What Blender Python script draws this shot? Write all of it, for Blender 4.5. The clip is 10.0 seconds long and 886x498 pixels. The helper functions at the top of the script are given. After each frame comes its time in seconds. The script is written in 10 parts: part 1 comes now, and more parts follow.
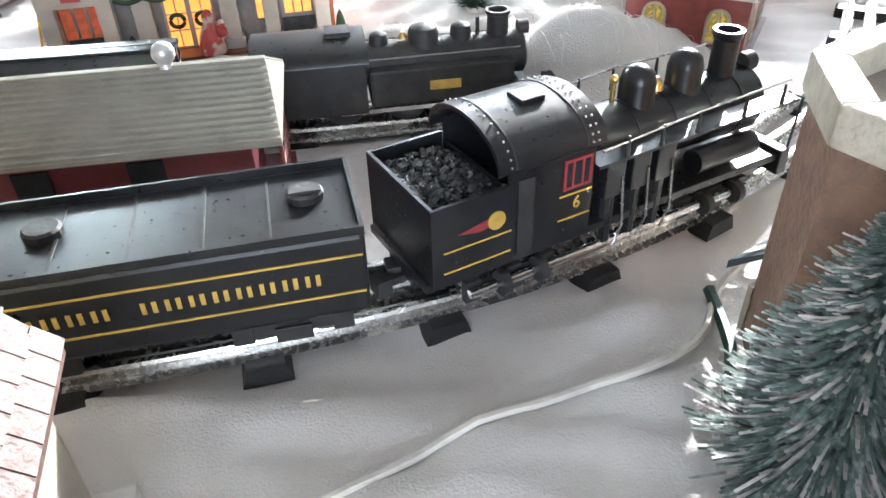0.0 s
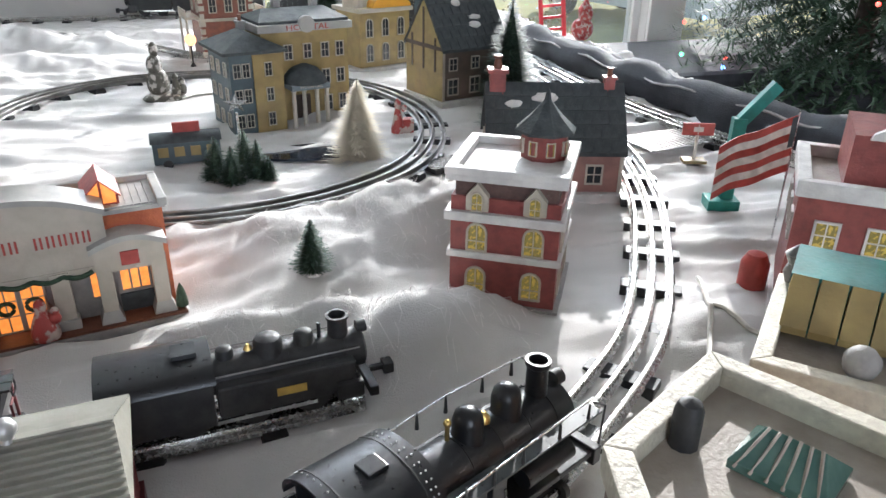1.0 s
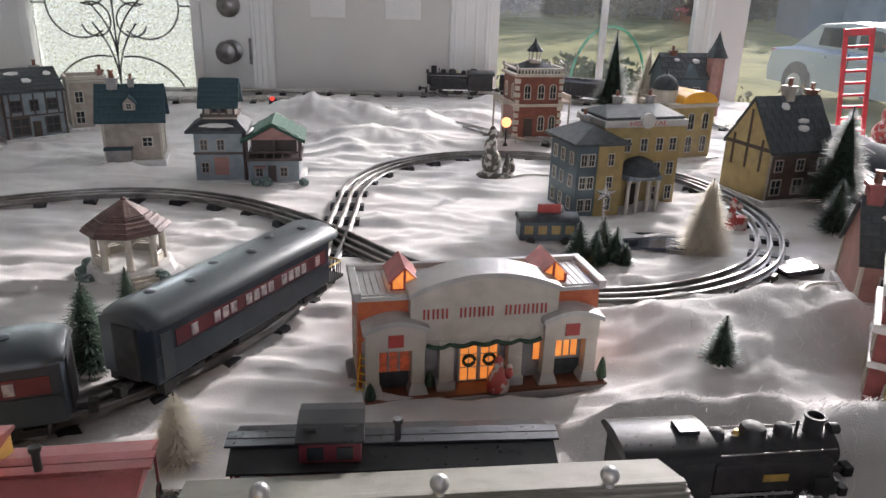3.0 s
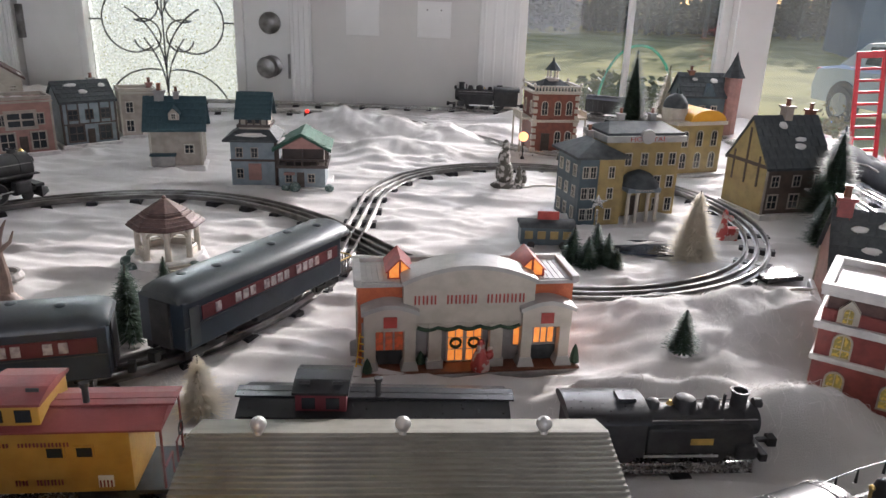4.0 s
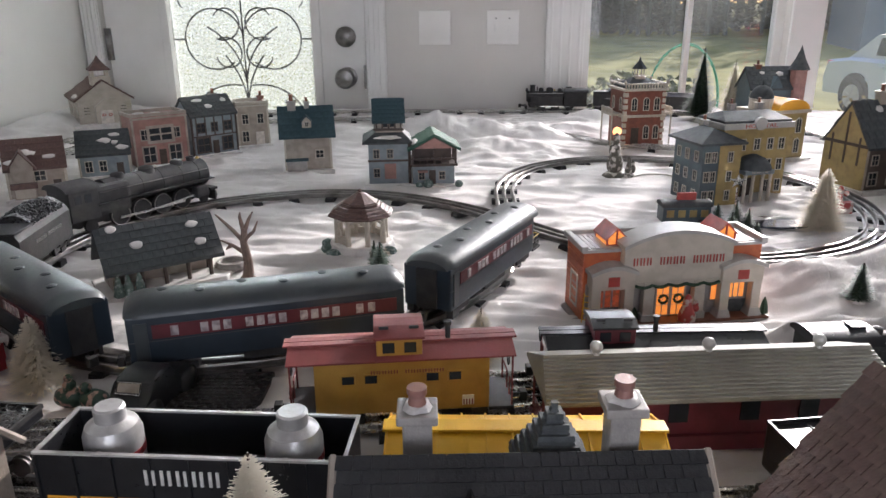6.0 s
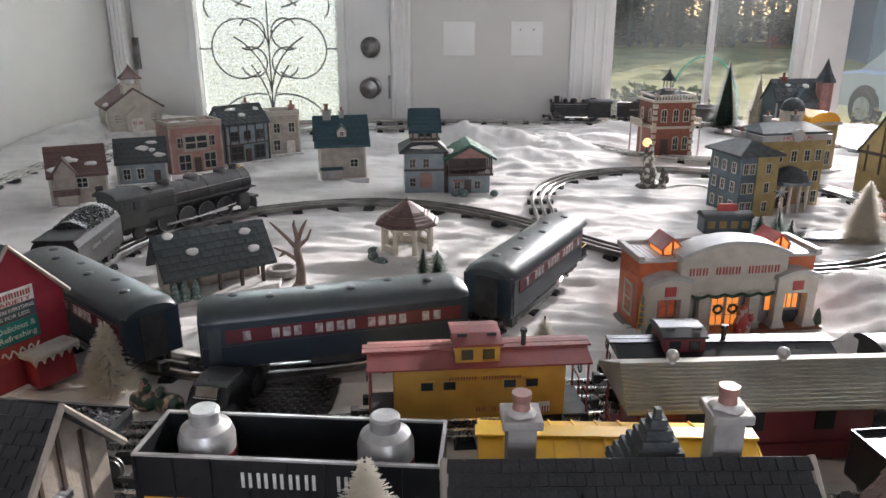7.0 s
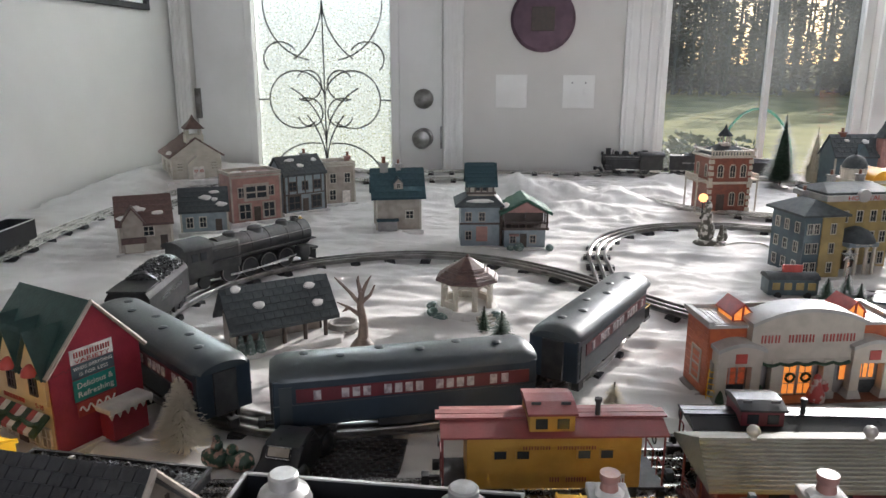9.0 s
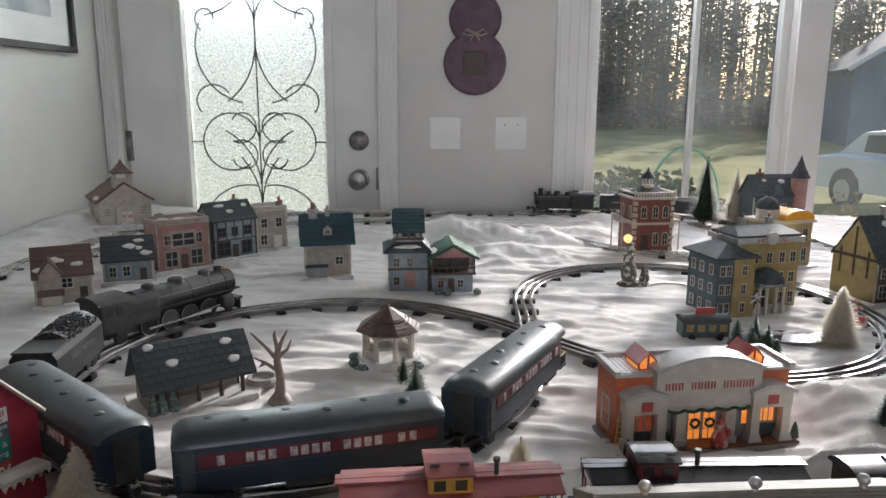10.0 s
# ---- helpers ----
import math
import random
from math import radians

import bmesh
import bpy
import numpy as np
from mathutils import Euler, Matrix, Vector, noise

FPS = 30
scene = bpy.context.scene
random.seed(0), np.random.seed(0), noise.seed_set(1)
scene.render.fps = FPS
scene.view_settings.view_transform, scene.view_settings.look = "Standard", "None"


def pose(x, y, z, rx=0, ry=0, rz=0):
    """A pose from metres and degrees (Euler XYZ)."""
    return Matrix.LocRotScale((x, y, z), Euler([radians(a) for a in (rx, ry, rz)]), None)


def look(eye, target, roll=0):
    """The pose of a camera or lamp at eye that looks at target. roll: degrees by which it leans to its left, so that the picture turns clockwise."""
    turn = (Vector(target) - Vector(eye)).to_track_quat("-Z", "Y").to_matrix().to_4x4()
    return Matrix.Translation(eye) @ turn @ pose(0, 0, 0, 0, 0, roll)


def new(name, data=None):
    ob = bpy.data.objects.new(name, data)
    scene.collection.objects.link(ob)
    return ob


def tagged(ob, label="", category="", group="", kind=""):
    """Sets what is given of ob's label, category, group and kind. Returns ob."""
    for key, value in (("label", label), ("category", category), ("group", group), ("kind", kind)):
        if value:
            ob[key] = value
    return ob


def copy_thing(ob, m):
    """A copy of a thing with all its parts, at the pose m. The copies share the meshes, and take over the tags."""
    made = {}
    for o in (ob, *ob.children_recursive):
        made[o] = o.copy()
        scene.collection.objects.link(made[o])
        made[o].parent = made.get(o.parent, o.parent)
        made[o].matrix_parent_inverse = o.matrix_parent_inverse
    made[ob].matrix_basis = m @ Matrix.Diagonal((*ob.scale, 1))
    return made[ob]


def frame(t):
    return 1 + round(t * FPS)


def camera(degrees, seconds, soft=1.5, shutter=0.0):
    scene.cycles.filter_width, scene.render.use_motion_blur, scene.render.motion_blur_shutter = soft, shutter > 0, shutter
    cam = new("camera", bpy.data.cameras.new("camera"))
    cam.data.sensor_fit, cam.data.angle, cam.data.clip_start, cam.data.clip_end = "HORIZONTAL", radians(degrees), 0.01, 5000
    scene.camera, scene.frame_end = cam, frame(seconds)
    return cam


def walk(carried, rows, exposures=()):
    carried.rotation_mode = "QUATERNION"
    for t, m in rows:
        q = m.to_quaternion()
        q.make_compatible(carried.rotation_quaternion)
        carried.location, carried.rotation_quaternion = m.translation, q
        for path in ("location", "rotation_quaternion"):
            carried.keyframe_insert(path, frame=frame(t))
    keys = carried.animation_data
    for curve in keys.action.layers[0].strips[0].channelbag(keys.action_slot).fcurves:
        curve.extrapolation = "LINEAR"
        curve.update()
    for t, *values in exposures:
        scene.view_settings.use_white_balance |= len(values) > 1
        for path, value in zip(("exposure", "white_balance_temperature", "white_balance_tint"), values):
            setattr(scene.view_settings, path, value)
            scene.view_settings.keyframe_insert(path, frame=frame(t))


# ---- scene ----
cam = camera(62.5, 10.0)
PATH = [
    (0, (0.138, 0.205, 0.205), (0.209, 1.817, -0.977), -1.8),
    (0.2, (0.146, 0.215, 0.222), (0.377, 1.831, -0.933), -0.7),
    (0.5, (0.157, 0.216, 0.255), (0.566, 1.87, -0.791), 0.4),
    (1, (0.141, 0.224, 0.301), (0.664, 1.956, -0.552), 0.9),
    (1.5, (0.083, 0.238, 0.329), (0.499, 2.053, -0.402), 1.3),
    (2, (0.015, 0.242, 0.336), (0.252, 2.104, -0.354), 1.3),
    (2.5, (-0.054, 0.219, 0.334), (0.059, 2.093, -0.356), 1.7),
    (2.7, (-0.074, 0.21, 0.335), (0.002, 2.085, -0.357), 1.5),
    (3.8, (-0.05, 0.127, 0.354), (-0.103, 2.012, -0.312), 2.5),
    (4, (-0.027, 0.102, 0.355), (-0.101, 1.989, -0.302), 2.0),
    (4.5, (-0.012, 0.042, 0.35), (-0.121, 1.929, -0.302), 1.3),
    (5, (-0.067, 0.016, 0.357), (-0.18, 1.905, -0.29), 0.4),
    (5.5, (-0.181, -0.017, 0.353), (-0.275, 1.875, -0.29), -0.4),
    (7, (-0.32, -0.053, 0.356), (-0.43, 1.849, -0.255), -0.1),
    (7.5, (-0.343, -0.048, 0.353), (-0.512, 1.853, -0.243), 0.1),
    (8, (-0.364, -0.05, 0.351), (-0.585, 1.852, -0.226), 0.2),
    (8.5, (-0.37, -0.057, 0.355), (-0.613, 1.853, -0.189), 0.2),
    (9, (-0.35, -0.054, 0.375), (-0.573, 1.871, -0.12), 0.1),
    (9.5, (-0.326, -0.052, 0.395), (-0.491, 1.891, -0.049), 0.1),
    (10, (-0.305, -0.054, 0.403), (-0.392, 1.903, -0.004), 0.1),
]
walk(cam, [(t, look(eye, target, roll)) for t, eye, target, roll in PATH],
     exposures=[(0.0, 1.65, 5750, 10), (0.5, 1.2, 5750, 10), (1.0, 0.76, 5750, 10), (1.5, 0.18, 5950, 14), (2.5, 0.22, 6050, 18), (5.5, 0.38, 6050, 18), (8.5, 0.48, 6000, 14), (10.0, 0.16, 6000, 14)])

# ---- light ----
SUN_AZ, SUN_EL = 27.0, 21.0          # degrees east of the back wall's normal, and above the horizon
world = bpy.data.worlds.new("sky")
scene.world = world
world.use_nodes = True
_wn = world.node_tree.nodes
_sky = _wn.new("ShaderNodeTexSky")
_sky.sky_type = "NISHITA"
_sky.sun_disc = False
_sky.sun_elevation = radians(SUN_EL)
_sky.sun_rotation = radians(SUN_AZ)
world.node_tree.links.new(_sky.outputs[0], _wn["Background"].inputs[0])
_wn["Background"].inputs[1].default_value = 0.12
_sd = bpy.data.lights.new("sun", "SUN")
_sd.energy, _sd.angle, _sd.color = 3.6, radians(0.6), (1.0, 0.93, 0.82)
sun = new("sun", _sd)
_dirn = Vector((math.sin(radians(SUN_AZ)) * math.cos(radians(SUN_EL)), math.cos(radians(SUN_AZ)) * math.cos(radians(SUN_EL)), math.sin(radians(SUN_EL))))
sun.matrix_world = look(_dirn * 20, (0, 0, 0))


def window_light(name, x0, x1, z0, z1, y, watts):
    """Sky light that enters by an opening of the back wall."""
    d = bpy.data.lights.new(name, "AREA")
    d.shape, d.size, d.size_y, d.energy, d.color = "RECTANGLE", x1 - x0, z1 - z0, watts, (0.93, 0.97, 1.0)
    ob = new(name, d)
    ob.matrix_world = look(((x0 + x1) / 2, y, (z0 + z1) / 2), ((x0 + x1) / 2, y - 1, (z0 + z1) / 2 - 0.25))
    return ob


# ---- building blocks ----
class Geo:
    """Gathers faces for one mesh."""

    def __init__(self):
        self.v, self.f, self.m = [], [], Matrix()

    def at(self, *a):
        self.m = pose(*a) if a else Matrix()
        return self

    def add(self, verts, faces):
        n = len(self.v)
        self.v += [tuple(self.m @ Vector(p)) for p in verts]
        self.f += [tuple(n + i for i in f) for f in faces]
        return self

    def box(self, x0, x1, y0, y1, z0, z1):
        return self.add([(x, y, z) for z in (z0, z1) for x, y in ((x0, y0), (x1, y0), (x1, y1), (x0, y1))],
                        [(3, 2, 1, 0), (4, 5, 6, 7), (0, 1, 5, 4), (1, 2, 6, 5), (2, 3, 7, 6), (3, 0, 4, 7)])

    def cbox(self, x, y, z, w, d, h):
        return self.box(x - w / 2, x + w / 2, y - d / 2, y + d / 2, z, z + h)

    def prism(self, outline, y0, y1):
        """An outline in x, z (counter-clockwise as seen from -y), drawn out from y0 to y1."""
        n = len(outline)
        return self.add([(x, y0, z) for x, z in outline] + [(x, y1, z) for x, z in outline],
                        [tuple(range(n)), tuple(range(2 * n - 1, n - 1, -1))] + [((i + 1) % n, i, n + i, n + (i + 1) % n) for i in range(n)])

    def slab(self, outline, z0, z1):
        n = len(outline)
        return self.add([(x, y, z0) for x, y in outline] + [(x, y, z1) for x, y in outline],
                        [tuple(range(n - 1, -1, -1)), tuple(range(n, 2 * n))] + [(i, (i + 1) % n, n + (i + 1) % n, n + i) for i in range(n)])

    def lathe(self, profile, n=16, x=0, y=0, z=0, axis="z", turn=0.0):
        """Rings of (radius, height) round an axis."""
        verts = []
        for r, h in profile:
            for i in range(n):
                a = 2 * math.pi * i / n + turn
                c, s = r * math.cos(a), r * math.sin(a)
                p = {"z": (c, s, h), "x": (h, c, s), "y": (s, h, c)}[axis]
                verts.append((x + p[0], y + p[1], z + p[2]))
        k = len(profile)
        faces = [(j * n + i, j * n + (i + 1) % n, (j + 1) * n + (i + 1) % n, (j + 1) * n + i) for j in range(k - 1) for i in range(n)]
        return self.add(verts, faces + [tuple(range(n - 1, -1, -1)), tuple((k - 1) * n + i for i in range(n))])

    def cyl(self, r, h, x=0, y=0, z=0, axis="z", n=14):
        return self.lathe([(r, 0), (r, h)], n, x, y, z, axis)

    def tube(self, pts, r, n=6, closed=False):
        pts = [Vector(p) for p in pts]
        k, verts = len(pts), []
        for i, p in enumerate(pts):
            a, b = (pts[i - 1], pts[(i + 1) % k]) if closed else (pts[max(i - 1, 0)], pts[min(i + 1, k - 1)])
            t = (b - a).normalized()
            u = t.cross(Vector((0, 0, 1)) if abs(t.z) < 0.95 else Vector((1, 0, 0))).normalized()
            w = u.cross(t)
            rr = r[i] if isinstance(r, (list, tuple)) else r
            verts += [p + (u * math.cos(2 * math.pi * j / n) + w * math.sin(2 * math.pi * j / n)) * rr for j in range(n)]
        m = k if closed else k - 1
        faces = [(i * n + j, ((i + 1) % k) * n + j, ((i + 1) % k) * n + (j + 1) % n, i * n + (j + 1) % n) for i in range(m) for j in range(n)]
        if not closed:
            faces += [tuple(range(n)), tuple((k - 1) * n + j for j in range(n - 1, -1, -1))]
        return self.add(verts, faces)

    def ball(self, r, x=0, y=0, z=0, n=10, sx=1, sy=1, sz=1):
        prof = [(math.sin(math.pi * i / n) * r + 1e-6, -math.cos(math.pi * i / n) * r) for i in range(n + 1)]
        g = Geo().lathe(prof, max(n, 8))
        return self.add([(x + a * sx, y + b * sy, z + c * sz) for a, b, c in g.v], g.f)

    def hip(self, w, d, z0, h, over=0.0, ridge=0.5, x=0, y=0, thick=0.004):
        """A hipped roof; ridge: the ridge's length as a share of the longer side."""
        a, b = w / 2 + over, d / 2 + over
        rx, ry = (a * ridge, 0) if w >= d else (0, b * ridge)
        base = [(-a, -b), (a, -b), (a, b), (-a, b)]
        v = [(x + p, y + q, z0) for p, q in base] + [(x + p, y + q, z0 + thick) for p, q in base]
        v += [(x - rx, y - ry, z0 + h), (x + rx, y + ry, z0 + h)]
        fs = [(3, 2, 1, 0), (0, 1, 5, 4), (1, 2, 6, 5), (2, 3, 7, 6), (3, 0, 4, 7)]
        fs += [(4, 5, 9, 8), (5, 6, 9), (6, 7, 8, 9), (7, 4, 8)] if w >= d else [(4, 5, 8), (5, 6, 9, 8), (6, 7, 9), (7, 4, 8, 9)]
        return self.add(v, fs)

    def gable(self, w, d, z0, h, over=0.004, thick=0.004, along="x", x=0, y=0):
        """Two roof slopes of a thickness over w by d, with the ridge along x or y."""
        half, run = (d / 2, w / 2) if along == "x" else (w / 2, d / 2)
        s = h / half
        e = half + over
        o = [(-e, z0 - s * over), (0, z0 + h), (e, z0 - s * over), (e, z0 - s * over + thick), (0, z0 + h + thick), (-e, z0 - s * over + thick)]
        g = Geo().prism(o, -run - over, run + over)
        if along == "x":
            return self.add([(x + b, y - a, c) for a, b, c in g.v], g.f)
        return self.add([(x + a, y + b, c) for a, b, c in g.v], g.f)

    def data(self, name, mat, smooth=False, bevel=0.0):
        me = bpy.data.meshes.new(name)
        me.from_pydata(self.v, [], self.f)
        me.validate()
        bm = bmesh.new()
        bm.from_mesh(me)
        bmesh.ops.recalc_face_normals(bm, faces=bm.faces)
        if bevel:
            edges = [e for e in bm.edges if len(e.link_faces) == 2 and e.calc_face_angle(0) > 0.6]
            bmesh.ops.bevel(bm, geom=edges, offset=bevel, segments=2, profile=0.6, affect="EDGES", clamp_overlap=True)
        bm.to_mesh(me)
        bm.free()
        me.materials.append(mat)
        if smooth:
            me.polygons.foreach_set("use_smooth", [True] * len(me.polygons))
            me.set_sharp_from_angle(angle=radians(38))
        return me


def thing(name, label, category, x, y, z=0.0, rz=0.0, group="", kind=""):
    ob = new(name)
    ob.empty_display_size = 0.02
    ob.matrix_world = pose(x, y, z, 0, 0, rz)
    return tagged(ob, label, category, group, kind)


def part(name, geo, mat, parent, label="", smooth=False, bevel=0.0, m=None):
    """One mesh under a thing or a part. geo: a Geo, or a mesh to share."""
    me = geo if isinstance(geo, bpy.types.Mesh) else geo.data(name, mat, smooth, bevel)
    ob = new(name, me)
    ob.parent = parent
    if m is not None:
        ob.matrix_basis = m
    return tagged(ob, label) if label else ob


def pieces(name, geo, mat, parent, label="", bevel=0.0):
    """Each box of a Geo as a part of its own."""
    for i in range(0, len(geo.v), 8):
        b = Geo().add(geo.v[i:i + 8], [(3, 2, 1, 0), (4, 5, 6, 7), (0, 1, 5, 4), (1, 2, 6, 5), (2, 3, 7, 6), (3, 0, 4, 7)])
        ob = part(name, b, mat, parent, label, bevel=bevel)
    return ob


def solo(name, geo, mat, label, category, kind="", smooth=False, bevel=0.0, m=None, group=""):
    ob = new(name, geo.data(name, mat, smooth, bevel))
    if m is not None:
        ob.matrix_world = m
    return tagged(ob, label, category, group, kind)


def letters(text, size, mat, parent, x, y, z, width=0.0, deep=0.0006, name="lettering", rz=0.0, label="", rx=90.0):
    """Raised lettering, centred on x, facing -y of its parent."""
    cu = bpy.data.curves.new(name, "FONT")
    cu.body, cu.size, cu.extrude, cu.align_x, cu.align_y, cu.resolution_u = text, size, deep, "CENTER", "CENTER", 2
    tmp = new("tmp", cu)
    bpy.context.view_layer.update()
    me = bpy.data.meshes.new_from_object(tmp.evaluated_get(bpy.context.evaluated_depsgraph_get()))
    bpy.data.objects.remove(tmp)
    me.name = name
    me.materials.clear()
    me.materials.append(mat)
    xs = [v.co.x for v in me.vertices]
    k = width / (max(xs) - min(xs)) if width else 1.0
    me.transform(Matrix.Diagonal((k, 1, 1, 1)))
    ob = new(name, me)
    ob.parent = parent
    ob.matrix_basis = pose(x, y, z, rx, 0, rz)
    return tagged(ob, label) if label else ob


# ---- materials ----
def paint(name, col, rough=0.5, metal=0.0, col2=None, scale=60.0, bump=0.15, spec=0.5, fine=400.0, mix=(0.4, 0.65), coat=0.0, emit=None, vary=0.0):
    """A surface of two colours in blotches, with fine grain and relief."""
    m = bpy.data.materials.new(name)
    m.use_nodes = True
    n, k = m.node_tree.nodes, m.node_tree.links
    b = n["Principled BSDF"]
    co = n.new("ShaderNodeTexCoord").outputs["Object"]
    big = n.new("ShaderNodeTexNoise")
    big.inputs["Scale"].default_value, big.inputs["Detail"].default_value = scale, 5
    small = n.new("ShaderNodeTexNoise")
    small.inputs["Scale"].default_value, small.inputs["Detail"].default_value = fine, 3
    k.new(co, big.inputs["Vector"]), k.new(co, small.inputs["Vector"])
    ramp = n.new("ShaderNodeMapRange")
    ramp.inputs[1].default_value, ramp.inputs[2].default_value = mix
    k.new(big.outputs["Fac"], ramp.inputs[0])
    mx = n.new("ShaderNodeMix")
    mx.data_type = "RGBA"
    c2 = col2 or tuple(c * 0.72 for c in col)
    mx.inputs[6].default_value, mx.inputs[7].default_value = (*col, 1), (*c2, 1)
    k.new(ramp.outputs[0], mx.inputs[0])
    out = mx.outputs[2]
    if vary:
        info = n.new("ShaderNodeObjectInfo")
        r2 = n.new("ShaderNodeMapRange")
        r2.inputs[3].default_value, r2.inputs[4].default_value = 1 - vary, 1 + vary
        k.new(info.outputs["Random"], r2.inputs[0])
        hsv = n.new("ShaderNodeHueSaturation")
        k.new(out, hsv.inputs["Color"]), k.new(r2.outputs[0], hsv.inputs["Value"])
        out = hsv.outputs[0]
    k.new(out, b.inputs["Base Color"])
    rr = n.new("ShaderNodeMapRange")
    rr.inputs[3].default_value, rr.inputs[4].default_value = max(rough - 0.12, 0.02), min(rough + 0.12, 1)
    k.new(small.outputs["Fac"], rr.inputs[0]), k.new(rr.outputs[0], b.inputs["Roughness"])
    b.inputs["Metallic"].default_value = metal
    b.inputs["Specular IOR Level"].default_value = spec
    b.inputs["Coat Weight"].default_value = coat
    if bump:
        bp = n.new("ShaderNodeBump")
        bp.inputs["Strength"].default_value, bp.inputs["Distance"].default_value = bump, 0.001
        k.new(small.outputs["Fac"], bp.inputs["Height"]), k.new(bp.outputs[0], b.inputs["Normal"])
    if emit:
        b.inputs["Emission Color"].default_value, b.inputs["Emission Strength"].default_value = (*emit[0], 1), emit[1]
    return m


def glass(name, col=(1, 1, 1), rough=0.0, bump=0.0, scale=300.0, haze=0.0):
    m = bpy.data.materials.new(name)
    m.use_nodes = True
    n, k = m.node_tree.nodes, m.node_tree.links
    b = n["Principled BSDF"]
    b.inputs["Base Color"].default_value = (*col, 1)
    b.inputs["Transmission Weight"].default_value, b.inputs["Roughness"].default_value, b.inputs["IOR"].default_value = 1, rough, 1.3
    if bump:
        t = n.new("ShaderNodeTexVoronoi")
        t.inputs["Scale"].default_value = scale
        bp = n.new("ShaderNodeBump")
        bp.inputs["Strength"].default_value, bp.inputs["Distance"].default_value = bump, 0.006
        k.new(n.new("ShaderNodeTexCoord").outputs["Object"], t.inputs["Vector"])
        k.new(t.outputs["Distance"], bp.inputs["Height"]), k.new(bp.outputs[0], b.inputs["Normal"])
    if haze:                          # a film of dust and smears that scatters the sun, standing in for haze
        film, mx, nz, rg = n.new("ShaderNodeBsdfTranslucent"), n.new("ShaderNodeMixShader"), n.new("ShaderNodeTexNoise"), n.new("ShaderNodeMapRange")
        film.inputs["Color"].default_value = (0.93, 0.97, 0.93, 1)
        # on the bumped door glass the finer noise paints sparkle into the film
        nz.inputs["Scale"].default_value, nz.inputs["Detail"].default_value = (150.0 if bump else 3.0), 6
        rg.inputs["From Min"].default_value, rg.inputs["From Max"].default_value = 0.32, 0.68
        rg.inputs["To Min"].default_value, rg.inputs["To Max"].default_value = haze * 0.3, haze * 1.7
        k.new(n.new("ShaderNodeTexCoord").outputs["Object"], nz.inputs["Vector"])
        k.new(nz.outputs["Fac"], rg.inputs["Value"]), k.new(rg.outputs[0], mx.inputs[0])
        k.new(b.outputs[0], mx.inputs[1]), k.new(film.outputs[0], mx.inputs[2])
        k.new(mx.outputs[0], n["Material Output"].inputs["Surface"])
    return m


M_WALL = paint("wall_paint", (0.70, 0.68, 0.65), 0.75, col2=(0.64, 0.62, 0.59), scale=2.5, bump=0.25, fine=180)
M_TRIM = paint("white_trim_paint", (0.80, 0.79, 0.77), 0.4, col2=(0.74, 0.73, 0.70), scale=6, bump=0.08)
M_CEIL = paint("ceiling_paint", (0.78, 0.77, 0.75), 0.9, scale=4)
M_FLOOR = paint("room_floor", (0.30, 0.20, 0.12), 0.45, col2=(0.22, 0.14, 0.08), scale=5)
M_CLOTH = paint("white_cloth", (0.65, 0.63, 0.61), 0.9, col2=(0.57, 0.55, 0.53), scale=9, bump=0.6, fine=900, spec=0.2)
M_BATT = paint("snow_batting", (0.82, 0.79, 0.77), 0.95, col2=(0.75, 0.72, 0.70), scale=25, bump=1.0, fine=500, spec=0.1)
M_RAIL = paint("tinplate_rail", (0.55, 0.54, 0.52), 0.26, 0.95, col2=(0.46, 0.45, 0.43), scale=30, bump=0.1)
M_RAILD = paint("dull_rail", (0.30, 0.29, 0.28), 0.35, 0.9, col2=(0.16, 0.15, 0.14), scale=30, bump=0.1)
M_TIE = paint("black_tie", (0.025, 0.025, 0.026), 0.5, 0.3, scale=80)
M_BLACK = paint("black_enamel", (0.009, 0.0095, 0.011), 0.32, 0.0, col2=(0.013, 0.014, 0.016), scale=60, bump=0.0)
M_SOOT = paint("matt_black", (0.020, 0.020, 0.021), 0.6, col2=(0.035, 0.034, 0.033), scale=80)
M_COAL = paint("coal", (0.018, 0.018, 0.019), 0.28, col2=(0.05, 0.05, 0.05), scale=300, bump=0.8)
M_STEEL = paint("bright_steel", (0.62, 0.62, 0.62), 0.25, 1.0, scale=90)
M_BRASS = paint("brass", (0.70, 0.50, 0.18), 0.3, 1.0, scale=90)
M_GOLD = paint("gold_lining", (0.62, 0.40, 0.08), 0.5, scale=90)
M_LAWN = paint("lawn", (0.46, 0.42, 0.15), 0.95, col2=(0.27, 0.27, 0.09), scale=0.5, bump=0.8, fine=14, spec=0.1)
M_LIT = paint("lit_window", (0.9, 0.45, 0.12), 0.6, col2=(0.5, 0.2, 0.05), scale=90, emit=((1.0, 0.30, 0.045), 0.55))
M_DIM = paint("dim_window", (0.30, 0.07, 0.03), 0.5, col2=(0.10, 0.05, 0.03), scale=140, mix=(0.45, 0.55), emit=((0.9, 0.16, 0.05), 0.10))
M_PANE = paint("dark_pane", (0.03, 0.035, 0.04), 0.12, scale=60, bump=0)
M_SNOW = paint("painted_snow", (0.66, 0.64, 0.61), 0.55, col2=(0.54, 0.52, 0.50), scale=70, bump=0.5)
M_GLASS = glass("clear_glass", haze=0.03)
M_OBSCURE = glass("hammered_glass", (0.95, 1.0, 0.95), 0.10, 1.0, 110, 0.30)

